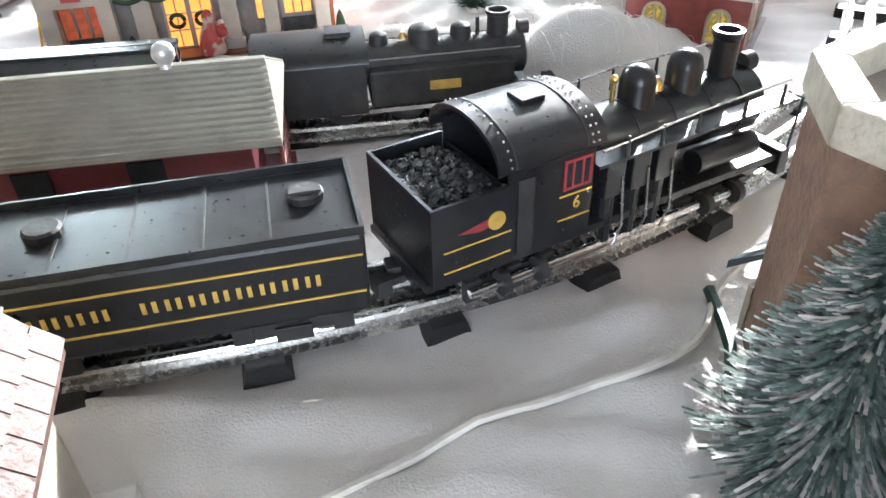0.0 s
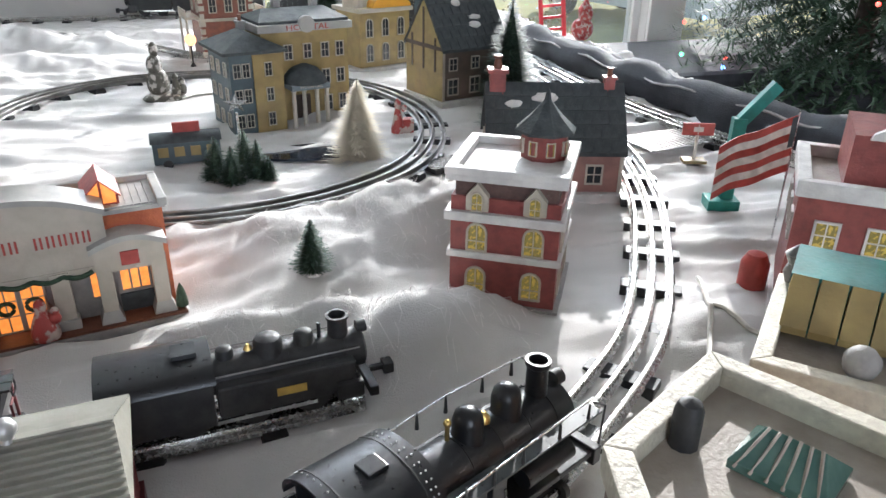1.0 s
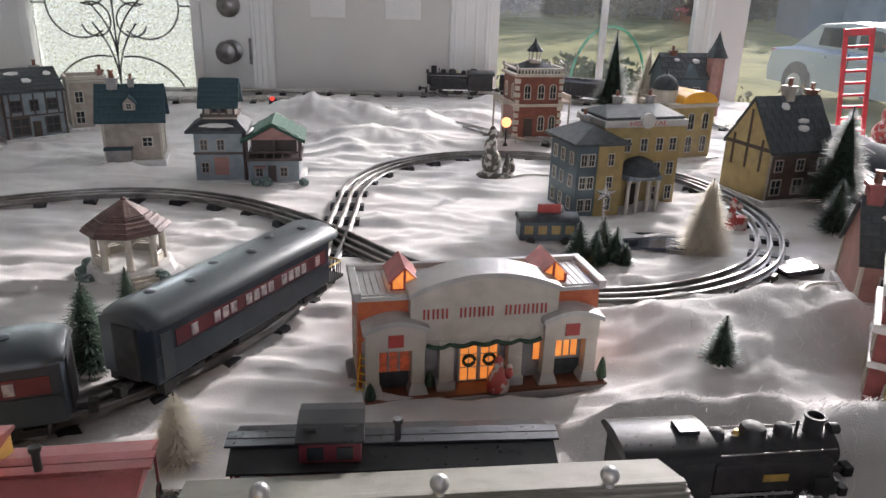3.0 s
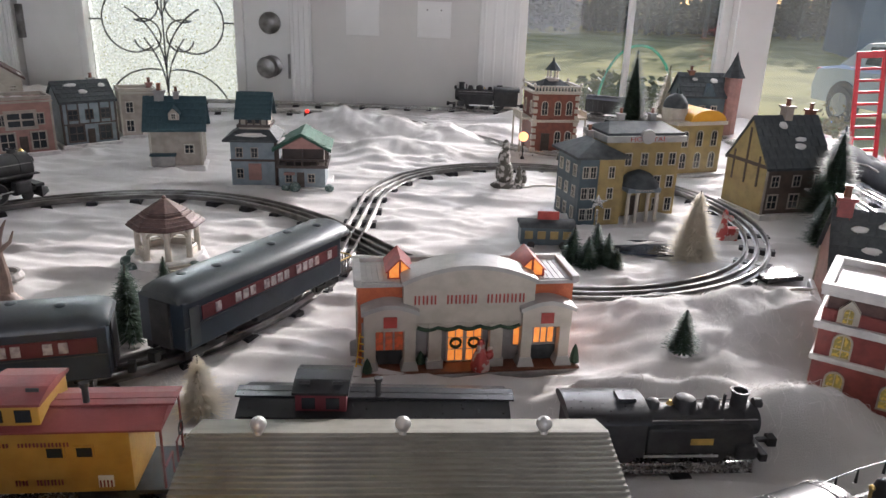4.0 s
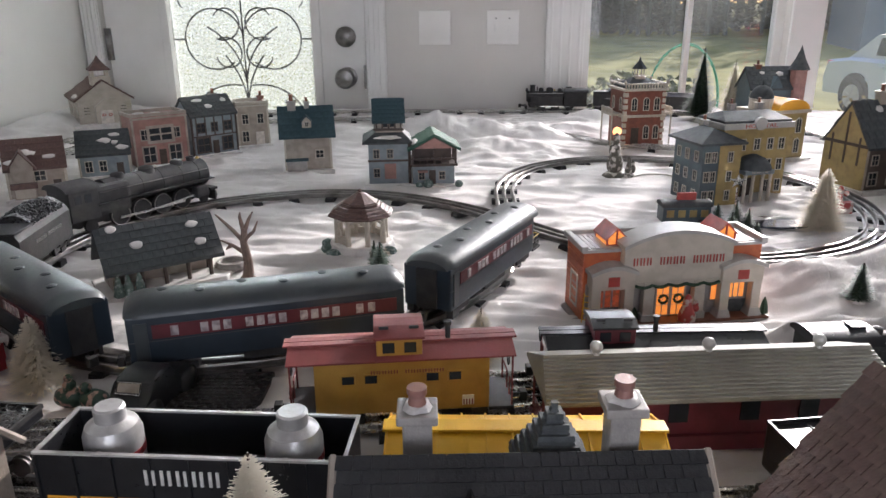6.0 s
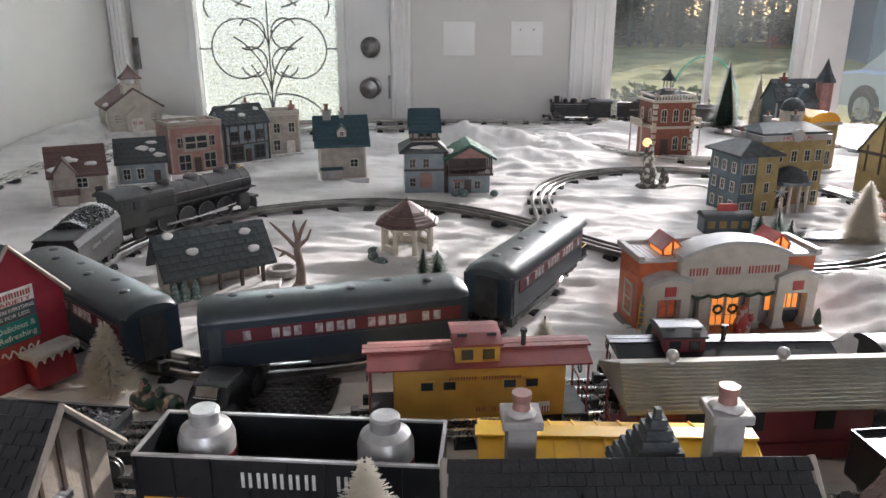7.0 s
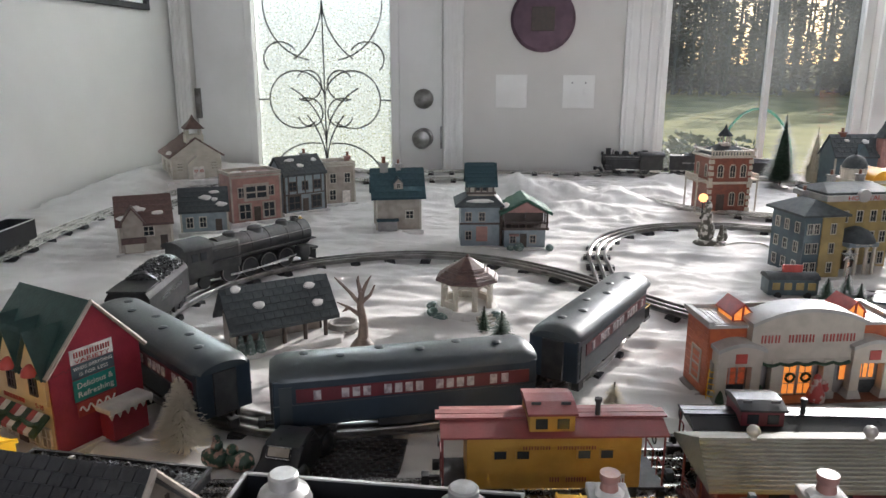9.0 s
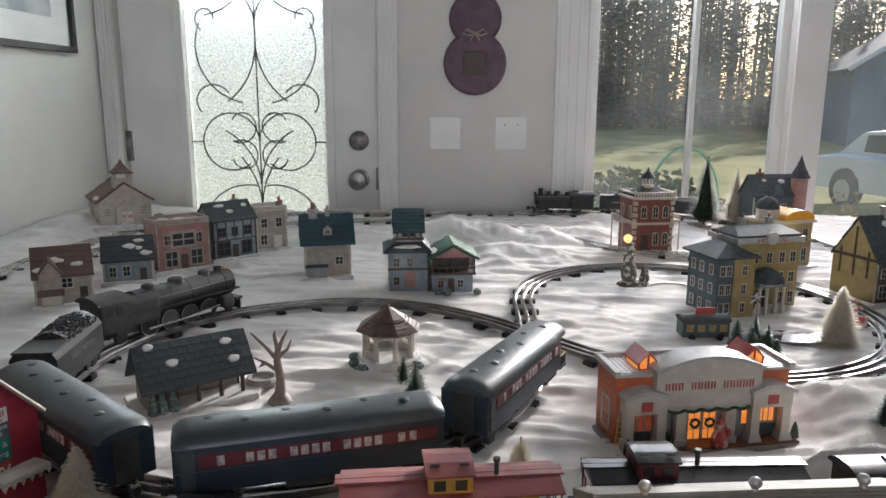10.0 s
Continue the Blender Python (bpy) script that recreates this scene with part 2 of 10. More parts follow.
# ---- the room ----
WALL_Y, LEFT_X, RIGHT_X, REAR_Y, FLOOR_Z, CEIL_Z = 2.60, -1.66, 3.4, -2.6, -0.80, 1.70
T = 0.14                              # the back wall's thickness
DOOR = (-1.60, -0.66)                 # the door's opening, and two windows'
WIN_A = (0.10, 0.79, -0.10, 1.25)
WIN_B = (0.90, 1.60, -0.19, 1.25)
WIN_C = (1.74, 2.50, -0.19, 1.25)
g = Geo()
y0, y1 = WALL_Y, WALL_Y + T
g.box(LEFT_X - 0.3, DOOR[0], y0, y1, FLOOR_Z, CEIL_Z)
g.box(DOOR[0], DOOR[1], y0, y1, 1.24, CEIL_Z)
g.box(DOOR[1], WIN_A[0], y0, y1, FLOOR_Z, CEIL_Z)
g.box(WIN_A[0], WIN_A[1], y0, y1, FLOOR_Z, WIN_A[2]).box(WIN_A[0], WIN_A[1], y0, y1, WIN_A[3], CEIL_Z)
g.box(WIN_A[1], WIN_B[0], y0, y1, FLOOR_Z, CEIL_Z)
g.box(WIN_B[0], WIN_B[1], y0, y1, FLOOR_Z, WIN_B[2]).box(WIN_B[0], WIN_B[1], y0, y1, WIN_B[3], CEIL_Z)
g.box(WIN_B[1], WIN_C[0], y0, y1, FLOOR_Z, CEIL_Z)
g.box(WIN_C[0], WIN_C[1], y0, y1, FLOOR_Z, WIN_C[2]).box(WIN_C[0], WIN_C[1], y0, y1, WIN_C[3], CEIL_Z)
g.box(WIN_C[1], RIGHT_X, y0, y1, FLOOR_Z, CEIL_Z)
solo("wall_north", g, M_WALL, "cream painted wall with a door and windows", "wall", "structure")
solo("wall_west", Geo().box(LEFT_X - 0.12, LEFT_X, REAR_Y, WALL_Y, FLOOR_Z, CEIL_Z), M_WALL, "cream painted side wall", "wall", "structure")
solo("wall_east", Geo().box(RIGHT_X, RIGHT_X + 0.12, REAR_Y, WALL_Y, FLOOR_Z, CEIL_Z), M_WALL, "cream painted side wall", "wall", "structure")
# the opening in this unseen wall is assumed, added for the fill lamp
solo("wall_south", Geo().box(LEFT_X, -0.6, REAR_Y - 0.12, REAR_Y, FLOOR_Z, CEIL_Z).box(1.0, RIGHT_X, REAR_Y - 0.12, REAR_Y, FLOOR_Z, CEIL_Z).box(-0.6, 1.0, REAR_Y - 0.12, REAR_Y, FLOOR_Z, 0.0).box(-0.6, 1.0, REAR_Y - 0.12, REAR_Y, 1.3, CEIL_Z), M_WALL, "cream painted rear wall with an added unseen window", "wall", "structure")
solo("floor", Geo().box(LEFT_X - 0.12, RIGHT_X + 0.12, REAR_Y - 0.12, WALL_Y + T, FLOOR_Z - 0.1, FLOOR_Z), M_FLOOR, "brown wooden room floor", "floor", "structure")
solo("ceiling", Geo().box(LEFT_X - 0.12, RIGHT_X + 0.12, REAR_Y - 0.12, WALL_Y + T, CEIL_Z, CEIL_Z + 0.1), M_CEIL, "white ceiling", "ceiling", "structure")
window_light("window_sky_a", WIN_A[0], WIN_A[1], 0.90, WIN_A[3], WALL_Y + 0.12, 7)
window_light("window_sky_b", WIN_B[0], WIN_B[1], 0.90, WIN_B[3], WALL_Y + 0.12, 6.5)
window_light("window_sky_c", WIN_C[0], WIN_C[1], 0.90, WIN_C[3], WALL_Y + 0.12, 6)

# added fill lamp in the assumed rear opening, brightens fronts and dark parts
rear = bpy.data.lights.new("rear_fill", "AREA")
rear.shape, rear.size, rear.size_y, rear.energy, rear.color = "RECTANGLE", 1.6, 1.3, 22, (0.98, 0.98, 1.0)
new("rear_fill", rear).matrix_world = look((0.2, REAR_Y - 0.06, 0.65), (0.2, 0.0, 0.4))


def casing(parent, x0, x1, z0, z1):
    """Fluted casing boards on the wall's face."""
    part("casing", Geo().box(x0, x1, WALL_Y - 0.016, WALL_Y - 0.001, z0, z1), M_TRIM, parent, bevel=0.003)
    n = 4
    for i in range(n):
        c = x0 + (x1 - x0) * (i + 0.5) / n
        part("flute", Geo().box(c - 0.0045, c + 0.0045, WALL_Y - 0.022, WALL_Y - 0.015, z0, z1), M_TRIM, parent, bevel=0.002)


# the door: white, with a long pane of hammered glass and a scrolled lead pattern
door = thing("door_1", "white entrance door with obscured leaded glass, closed", "door", 0, 0, kind="structure")
dx0, dx1, gx0, gx1 = DOOR[0] + 0.005, DOOR[1] - 0.005, -1.36, -0.85
g = Geo().box(dx0, gx0, y0 + 0.03, y0 + 0.075, FLOOR_Z, 1.24).box(gx1, dx1, y0 + 0.03, y0 + 0.075, FLOOR_Z, 1.24)
g.box(gx0, gx1, y0 + 0.03, y0 + 0.075, FLOOR_Z, -0.30).box(gx0, gx1, y0 + 0.03, y0 + 0.075, 1.10, 1.24)
part("door_leaf", g, M_TRIM, door)
for a, b, c, d in ((gx0 - 0.03, gx0, -0.33, 1.13), (gx1, gx1 + 0.03, -0.33, 1.13), (gx0, gx1, -0.33, -0.30), (gx0, gx1, 1.10, 1.13)):
    part("glazing_bead", Geo().box(a, b, y0 + 0.012, y0 + 0.031, c, d), M_TRIM, door, bevel=0.004)
pane = part("glass_pane", Geo().box(gx0, gx1, y0 + 0.046, y0 + 0.054, -0.30, 1.10), M_OBSCURE, door, "hammered obscure glass")
M_LEAD = paint("lead_came", (0.16, 0.16, 0.165), 0.45, 0.6)
gc = (gx0 + gx1) / 2


def arc(cx, cz, r, a0, a1, n=28, r1=None):
    return [(cx + (r + ((r1 or r) - r) * i / n) * math.cos(radians(a0 + (a1 - a0) * i / n)), y0 + 0.042, cz + (r + ((r1 or r) - r) * i / n) * math.sin(radians(a0 + (a1 - a0) * i / n))) for i in range(n + 1)]


for cz in (0.24,):
    for s in (-1, 1):
        flip = lambda pts: [(gc + s * (p[0] - gc), p[1], p[2]) for p in pts]
        for curve in (arc(gc + 0.105, cz, 0.105, 180, -130), arc(gc + 0.062, cz - 0.052, 0.060, 60, 345, r1=0.042), arc(gc + 0.066, cz + 0.06, 0.066, -60, -330, r1=0.04),
                      arc(gc + 0.24, cz - 0.17, 0.24, 178, 118), arc(gc + 0.26, cz + 0.36, 0.26, 182, 235), arc(gc + 0.13, cz + 0.42, 0.13, 180, 40), arc(gc + 0.07, cz + 0.60, 0.07, 200, -60),
                      arc(gc + 0.30, cz - 0.25, 0.30, 178, 140), arc(gc + 0.02, cz + 0.34, 0.20, -80, 25), arc(gc + 0.175, cz + 0.44, 0.045, -60, 190, r1=0.025),
                      arc(gc + 0.21, cz + 0.66, 0.21, 182, 262), arc(gc + 0.17, cz + 0.14, 0.075, 150, -40, r1=0.05), arc(gc + 0.05, cz - 0.34, 0.18, 100, 15), arc(gc + 0.18, cz - 0.33, 0.05, 20, 260, r1=0.03)):
            part("lead_scroll", Geo().tube(flip(curve), 0.0030, 5), M_LEAD, door)
    part("lead_scroll", Geo().tube([(gc, y0 + 0.042, -0.3), (gc, y0 + 0.042, 1.1)], 0.0030, 5), M_LEAD, door)
    for s in (-1, 1):
        part("lead_scroll", Geo().tube([(gc + s * 0.21, y0 + 0.042, cz), (gc + s * 0.255, y0 + 0.042, cz)], 0.0030, 5), M_LEAD, door)
for z, r, nm in ((0.247, 0.036, "deadbolt"), (0.107, 0.036, "door_knob")):
    kx = -0.732
    kn = part(nm, Geo().lathe([(r, 0), (r, 0.012), (r * 0.7, 0.016), (r * 0.45, 0.022)] if nm == "deadbolt" else [(r, 0), (r, 0.008), (0.014, 0.014), (0.014, 0.035), (0.030, 0.045), (0.036, 0.06), (0.030, 0.075), (0.01, 0.08)], 24),
              M_RAILD, door, "dark metal " + nm.replace("_", " "), smooth=True, m=pose(kx, y0 + 0.03, z, 90, 0, 0))
part("strike_plate", Geo().box(-0.668, -0.660, y0 - 0.004, y0 + 0.03, 0.07, 0.15), M_RAILD, door)
part("hinge", Geo().box(dx0 + 0.0, dx0 + 0.016, y0 + 0.01, y0 + 0.03, 0.17, 0.28), M_RAILD, door)
casing(door, -0.655, -0.585, FLOOR_Z, 1.27)
casing(door, LEFT_X + 0.002, DOOR[0] + 0.0, FLOOR_Z, 1.27)
window_light("door_sky", gx0, gx1, 0.86, 1.10, WALL_Y + 0.10, 21)


def window(name, x0, x1, z0, z1, label, mullion=None):
    w = thing(name, label, "window", 0, 0, kind="structure")
    ya, yb, e = WALL_Y + 0.05, WALL_Y + 0.10, 0.028
    pieces("window_frame", Geo().box(x0, x0 + e, ya, yb, z0, z1).box(x1 - e, x1, ya, yb, z0, z1).box(x0 + e, x1 - e, ya, yb, z0, z0 + e).box(x0 + e, x1 - e, ya, yb, z1 - e, z1), M_TRIM, w)
    part("window_sill", Geo().box(x0 - 0.02, x1 + 0.02, WALL_Y - 0.04, WALL_Y + 0.05, z0 - 0.025, z0 - 0.002), M_TRIM, w, bevel=0.004)
    if mullion:
        part("mullion", Geo().box(mullion - 0.008, mullion + 0.008, ya + 0.005, yb - 0.005, z0 + e, z1 - e), M_TRIM, w)
    p = part("pane", Geo().box(x0 + e, x1 - e, ya + 0.022, ya + 0.026, z0 + e, z1 - e), M_GLASS, w)
    p.visible_shadow = False
    return w


wa = window("window_1", *WIN_A, "white framed window looking on a sunny lawn", 0.47)
wb = window("window_2", *WIN_B, "white framed window looking on a parked car")
window("window_3", *WIN_C, "white framed window behind the decorated tree")
casing(wa, -0.03, 0.10, FLOOR_Z, 1.30)
part("post_board", Geo().box(WIN_A[1], WIN_B[0], WALL_Y - 0.018, WALL_Y - 0.001, FLOOR_Z, 1.30), M_TRIM, wa, bevel=0.003)
part("casing", Geo().box(WIN_B[1], WIN_C[0], WALL_Y - 0.018, WALL_Y - 0.001, FLOOR_Z, 1.30), M_TRIM, wb, bevel=0.003)

# ---- the table and its white cloth ----
TX0, TX1, TY0, TY1 = -1.64, 1.02, 0.06, 2.56
solo("table", Geo().box(TX0, TX1, TY0, TY1, -0.06, -0.03), M_FLOOR, "large plywood table under a white cloth", "table", "structure")
for lx in (TX0 + 0.1, 0.0, TX1 - 0.1):
    for ly in (TY0 + 0.15, TY1 - 0.15):
        lg = solo("table_leg", Geo().cbox(lx, ly, FLOOR_Z, 0.07, 0.07, -0.06 - FLOOR_Z), M_FLOOR, "square wooden table leg", "table leg", "structure")


# mounds of batting: x, y, height, radius along x, radius along y
MOUNDS = [(-0.03, 0.80, -0.014, 0.16, 0.09), (0.20, 0.80, 0.014, 0.10, 0.06), (0.27, 0.88, 0.040, 0.11, 0.06), (0.34, 0.87, 0.024, 0.05, 0.05), (0.15, 0.87, 0.014, 0.08, 0.05), (0.30, 0.69, 0.030, 0.045, 0.035), (0.12, 0.705, 0.026, 0.05, 0.025), (0.25, 0.655, 0.056, 0.05, 0.03), (0.20, 0.71, 0.025, 0.05, 0.03),
          (-0.28, 2.02, 0.050, 0.14, 0.08), (-0.42, 2.05, 0.036, 0.12, 0.07), (-0.10, 1.98, 0.035, 0.08, 0.06), (0.02, 2.10, 0.034, 0.08, 0.05),
          (-0.62, 1.95, 0.035, 0.12, 0.08), (-1.52, 2.15, 0.055, 0.13, 0.35), (0.10, 2.35, 0.03, 0.12, 0.03), (-0.26, 1.72, 0.02, 0.05, 0.05),
          (-0.20, 1.80, 0.035, 0.12, 0.06), (0.22, 0.28, 0.012, 0.08, 0.06), (0.08, 0.27, 0.010, 0.07, 0.05)]


def ground(x, y):
    """The cloth's height: mounds, creases and a fine wrinkle."""
    h = 0.0
    for mx, my, mh, rx, ry in MOUNDS:
        q = ((x - mx) / rx) ** 2 + ((y - my) / ry) ** 2
        if q < 9:
            h += mh * math.exp(-q) * (1 + 0.30 * noise.noise((x * 15, y * 15, 3)) + 0.12 * noise.noise((x * 60, y * 60, 5)))
    a = noise.noise((x * 3 + 0.6 * y, y * 14, 0.5))
    b = noise.noise((x * 7, y * 26 + x * 5, 4.5))
    c = noise.noise((x * 2.2 + 3, y * 9 - 2 * x, 7.5))
    ridge = (1 - abs(a)) ** 7 * 0.009 + (1 - abs(b)) ** 8 * 0.0055 + (1 - abs(c)) ** 10 * 0.006
    d = noise.noise((x * 9 + 2, y * 42 + x * 9, 2.5))
    e = 0.5 + 0.5 * noise.noise((x * 2.5, y * 2.5, 6.0))
    ridge += (1 - abs(d)) ** 6 * 0.0050 * e
    return h + ridge * 0.95 - 0.0075 + 0.0012 * noise.noise((x * 40, y * 40, 9))


def cloth():
    step = 0.0075
    nx, ny = int((TX1 - TX0) / step), int((TY1 - TY0) / step)
    verts = [(TX0 + (TX1 - TX0) * i / nx, TY0 + (TY1 - TY0) * j / ny, 0) for j in range(ny + 1) for i in range(nx + 1)]
    verts = [(x, y, ground(x, y)) for x, y, _ in verts]
    faces = [(j * (nx + 1) + i, j * (nx + 1) + i + 1, (j + 1) * (nx + 1) + i + 1, (j + 1) * (nx + 1) + i) for j in range(ny) for i in range(nx)]
    # the hem hangs over the table's edge
    rim = [i for i in range(nx + 1)] + [j * (nx + 1) + nx for j in range(1, ny + 1)]
    n = len(verts)
    for i in rim:
        x, y, _ = verts[i]
        verts.append((x + (0.03 if x > TX1 - 0.01 else 0), y - (0.03 if y < TY0 + 0.01 else 0), -0.35))
    faces += [(rim[i], n + i, n + i + 1, rim[i + 1]) for i in range(len(rim) - 1)]
    me = bpy.data.meshes.new("tablecloth")
    me.from_pydata(verts, [], faces)
    me.materials.append(M_CLOTH)
    me.polygons.foreach_set("use_smooth", [True] * len(me.polygons))
    return tagged(new("tablecloth", me), "creased white cloth and fluffy batting laid as snow", "tablecloth", kind="structure")


cloth()


def batting():
    """Tufts of fine white fibre teased out over the mounds beside the hardware store."""
    rnd = random.Random(41)
    v, f = [], []
    for cx, cy, rx, ry, count in ((0.25, 0.87, 0.13, 0.08, 520), (0.24, 0.68, 0.10, 0.05, 380), (0.09, 0.68, 0.06, 0.03, 120), (-0.30, 0.70, 0.04, 0.04, 90)):
        for _ in range(count):
            x, y = rnd.gauss(cx, rx * 0.5), rnd.gauss(cy, ry * 0.5)
            a, n = rnd.uniform(0, 2 * math.pi), rnd.uniform(0.006, 0.018)
            w = 0.00022
            dx, dy = math.cos(a), math.sin(a)
            z0, lift = ground(x, y), rnd.uniform(0.0003, 0.0030)
            x1, y1 = x + dx * n, y + dy * n
            xm, ym = (x + x1) / 2 + dy * n * 0.2, (y + y1) / 2 - dx * n * 0.2
            p = [(x, y, z0), (xm, ym, max(z0, ground(xm, ym)) + lift), (x1, y1, ground(x1, y1) + lift * 0.4)]
            k = len(v)
            for q in p:
                v += [(q[0] - dy * w, q[1] + dx * w, q[2]), (q[0] + dy * w, q[1] - dx * w, q[2])]
            f += [(k, k + 1, k + 3, k + 2), (k + 2, k + 3, k + 5, k + 4)]
    me = bpy.data.meshes.new("snow_batting")
    me.from_pydata(v, [], f)
    me.materials.append(M_BATT)
    return tagged(new("snow_batting", me), "teased white batting fibres lying as snow", "batting", kind="stuff")


batting()


# ---- railway track ----
def smooth_path(pts, closed=False, step=0.012):
    """A Catmull-Rom curve through the points, resampled at even steps."""
    p = [Vector((x, y, 0)) for x, y in pts]
    k, out = len(p), []
    for i in range(k if closed else k - 1):
        a, b, c, d = (p[(i - 1) % k], p[i], p[(i + 1) % k], p[(i + 2) % k]) if closed else (p[max(i - 1, 0)], p[i], p[i + 1], p[min(i + 2, k - 1)])
        for j in range(24):
            t = j / 24
            out.append(0.5 * (2 * b + (c - a) * t + (2 * a - 5 * b + 4 * c - d) * t * t + (3 * b - a - 3 * c + d) * t ** 3))
    out.append(p[0] if closed else p[-1])
    even, left = [out[0]], step
    for a, b in zip(out, out[1:]):
        while (b - a).length >= left > 0:
            a = a + (b - a).normalized() * left
            even.append(a)
            left = step
        left -= (b - a).length
    return even


def sideways(path, i, closed=False):
    k = len(path)
    a, b = (path[i - 1], path[(i + 1) % k]) if closed else (path[max(i - 1, 0)], path[min(i + 1, k - 1)])
    t = (b - a).normalized()
    return t, Vector((-t.y, t.x, 0))


GAUGE, RAIL_Z = 0.0318, 0.012


def track(label, pts, closed=False, tie_every=0.075, rail=None):
    tr = thing("railway_track", label, "railway track", 0, 0)
    path = smooth_path(pts, closed)
    prof = [(-0.0042, 0.004), (-0.0012, 0.0055), (-0.0012, 0.0085), (-0.0020, 0.0105), (-0.0012, 0.0120), (0.0012, 0.0120), (0.0020, 0.0105), (0.0012, 0.0085), (0.0012, 0.0055), (0.0042, 0.004)]
    for off in (-GAUGE / 2, 0, GAUGE / 2):
        v, f, n = [], [], len(prof)
        for i, p in enumerate(path):
            _, s = sideways(path, i, closed)
            v += [tuple(p + s * (off + u) + Vector((0, 0, w))) for u, w in prof]
        for i in range(len(path) - (0 if closed else 1)):
            j = (i + 1) % len(path)
            f += [(i * n + q, j * n + q, j * n + (q + 1) % n, i * n + (q + 1) % n) for q in range(n)]
        gg = Geo()
        gg.v, gg.f = v, f
        part("rail", gg, rail or M_RAIL, tr, smooth=True)
    tie = Geo().prism([(-0.010, -0.004), (0.010, -0.004), (0.0075, 0.0045), (-0.0075, 0.0045)], -0.026, 0.026).data("tie", M_TIE)
    every = max(1, round(tie_every / 0.012))
    for i in range(every // 2, len(path), every):
        t, _ = sideways(path, i, closed)
        part("tie", tie, M_TIE, tr, m=Matrix.Translation(path[i]) @ pose(0, 0, 0, 0, 0, math.degrees(math.atan2(t.y, t.x))))
    return path


EIGHT = [(-0.207, 1.144), (-0.30, 1.235), (-0.42, 1.305), (-0.55, 1.325), (-0.68, 1.285), (-0.79, 1.205), (-0.862, 1.09), (-0.888, 0.96), (-0.868, 0.83),
         (-0.805, 0.728), (-0.72, 0.655), (-0.637, 0.620), (-0.56, 0.615), (-0.42, 0.66), (-0.31, 0.755), (-0.24, 0.88), (-0.212, 1.02), (-0.207, 1.144), (-0.207, 1.27), (-0.205, 1.40),
         (-0.165, 1.53), (-0.08, 1.62), (0.03, 1.665), (0.16, 1.66), (0.29, 1.60), (0.39, 1.49), (0.43, 1.35), (0.42, 1.21), (0.36, 1.08), (0.26, 0.995), (0.14, 0.955), (0.02, 0.965), (-0.10, 1.03)]
eight = track("figure-eight of three-rail tinplate track on white cloth", EIGHT, True, rail=M_RAILD)
OUTER = [(-1.24, 0.68), (-1.10, 0.53), (-0.92, 0.445), (-0.70, 0.412), (-0.45, 0.402), (-0.20, 0.403), (0.0, 0.420), (0.15, 0.453), (0.26, 0.503), (0.36, 0.575), (0.44, 0.655), (0.525, 0.79), (0.590, 0.92), (0.645, 1.10), (0.685, 1.40), (0.70, 1.75), (0.66, 2.10), (0.50, 2.36), (0.20, 2.47),
         (-0.20, 2.48), (-0.60, 2.47), (-0.95, 2.42), (-1.22, 2.24), (-1.36, 1.95), (-1.40, 1.60), (-1.37, 1.25), (-1.32, 0.90)]
outer = track("outer oval of three-rail tinplate track round the village", OUTER, True)
SIDING = [(-0.80, 0.462), (-0.42, 0.512), (-0.19, 0.545)]
siding = track("straight siding of three-rail tinplate track", SIDING)
INNER = [(-1.30, 1.55), (-1.28, 1.85), (-1.15, 2.08), (-0.90, 2.24), (-0.57, 2.30), (-0.28, 2.22), (-0.05, 2.02), (0.10, 1.86), (0.35, 1.78)]
inner = track("curved inner line of three-rail track by the hall", INNER)
SIDING_B = [(-0.25, 0.585), (-0.05, 0.600), (0.10, 0.613), (0.205, 0.625)]
siding2 = track("short rear siding of three-rail tinplate track", SIDING_B)
BRANCH = [(0.60, 2.22), (0.72, 1.98), (0.765, 1.72), (0.765, 1.42), (0.785, 1.17), (0.84, 0.95), (0.93, 0.74)]
track("straight branch of three-rail track beside the outer oval", BRANCH)


# ---- rolling stock: built along x, front towards +x, rail top at z = 0 ----
def near(path, x, y):
    return min(range(len(path)), key=lambda i: (path[i].x - x) ** 2 + (path[i].y - y) ** 2)


def on_track(path, i, back=False):
    """The pose of a car whose middle stands over point i of a track."""
    t, _ = sideways(path, i % len(path), True)
    if back:
        t = -t
    p = path[i % len(path)]
    return pose(p.x, p.y, RAIL_Z, 0, 0, math.degrees(math.atan2(t.y, t.x)))


def word_bars(parent, pattern, mat, x, y, z, width, high, thick=0.0008, rz=0.0, name="sign_bar", m0=None):
    """Lettering that stays plain: one bar for each letter of a pattern of letters and gaps."""
    n = len(pattern)
    pitch = width / n
    for i, c in enumerate(pattern):
        if c != " ":
            b = Geo().box(-pitch * 0.34, -pitch * 0.14, -thick, 0, -high * 0.42, high * 0.42).box(pitch * 0.12, pitch * 0.32, -thick, 0, -high * 0.42, high * 0.42)
            part(name, b, mat, parent, m=pose(x, y, z, 0, 0, rz) @ pose((i + 0.5 - n / 2) * pitch, 0, 0))


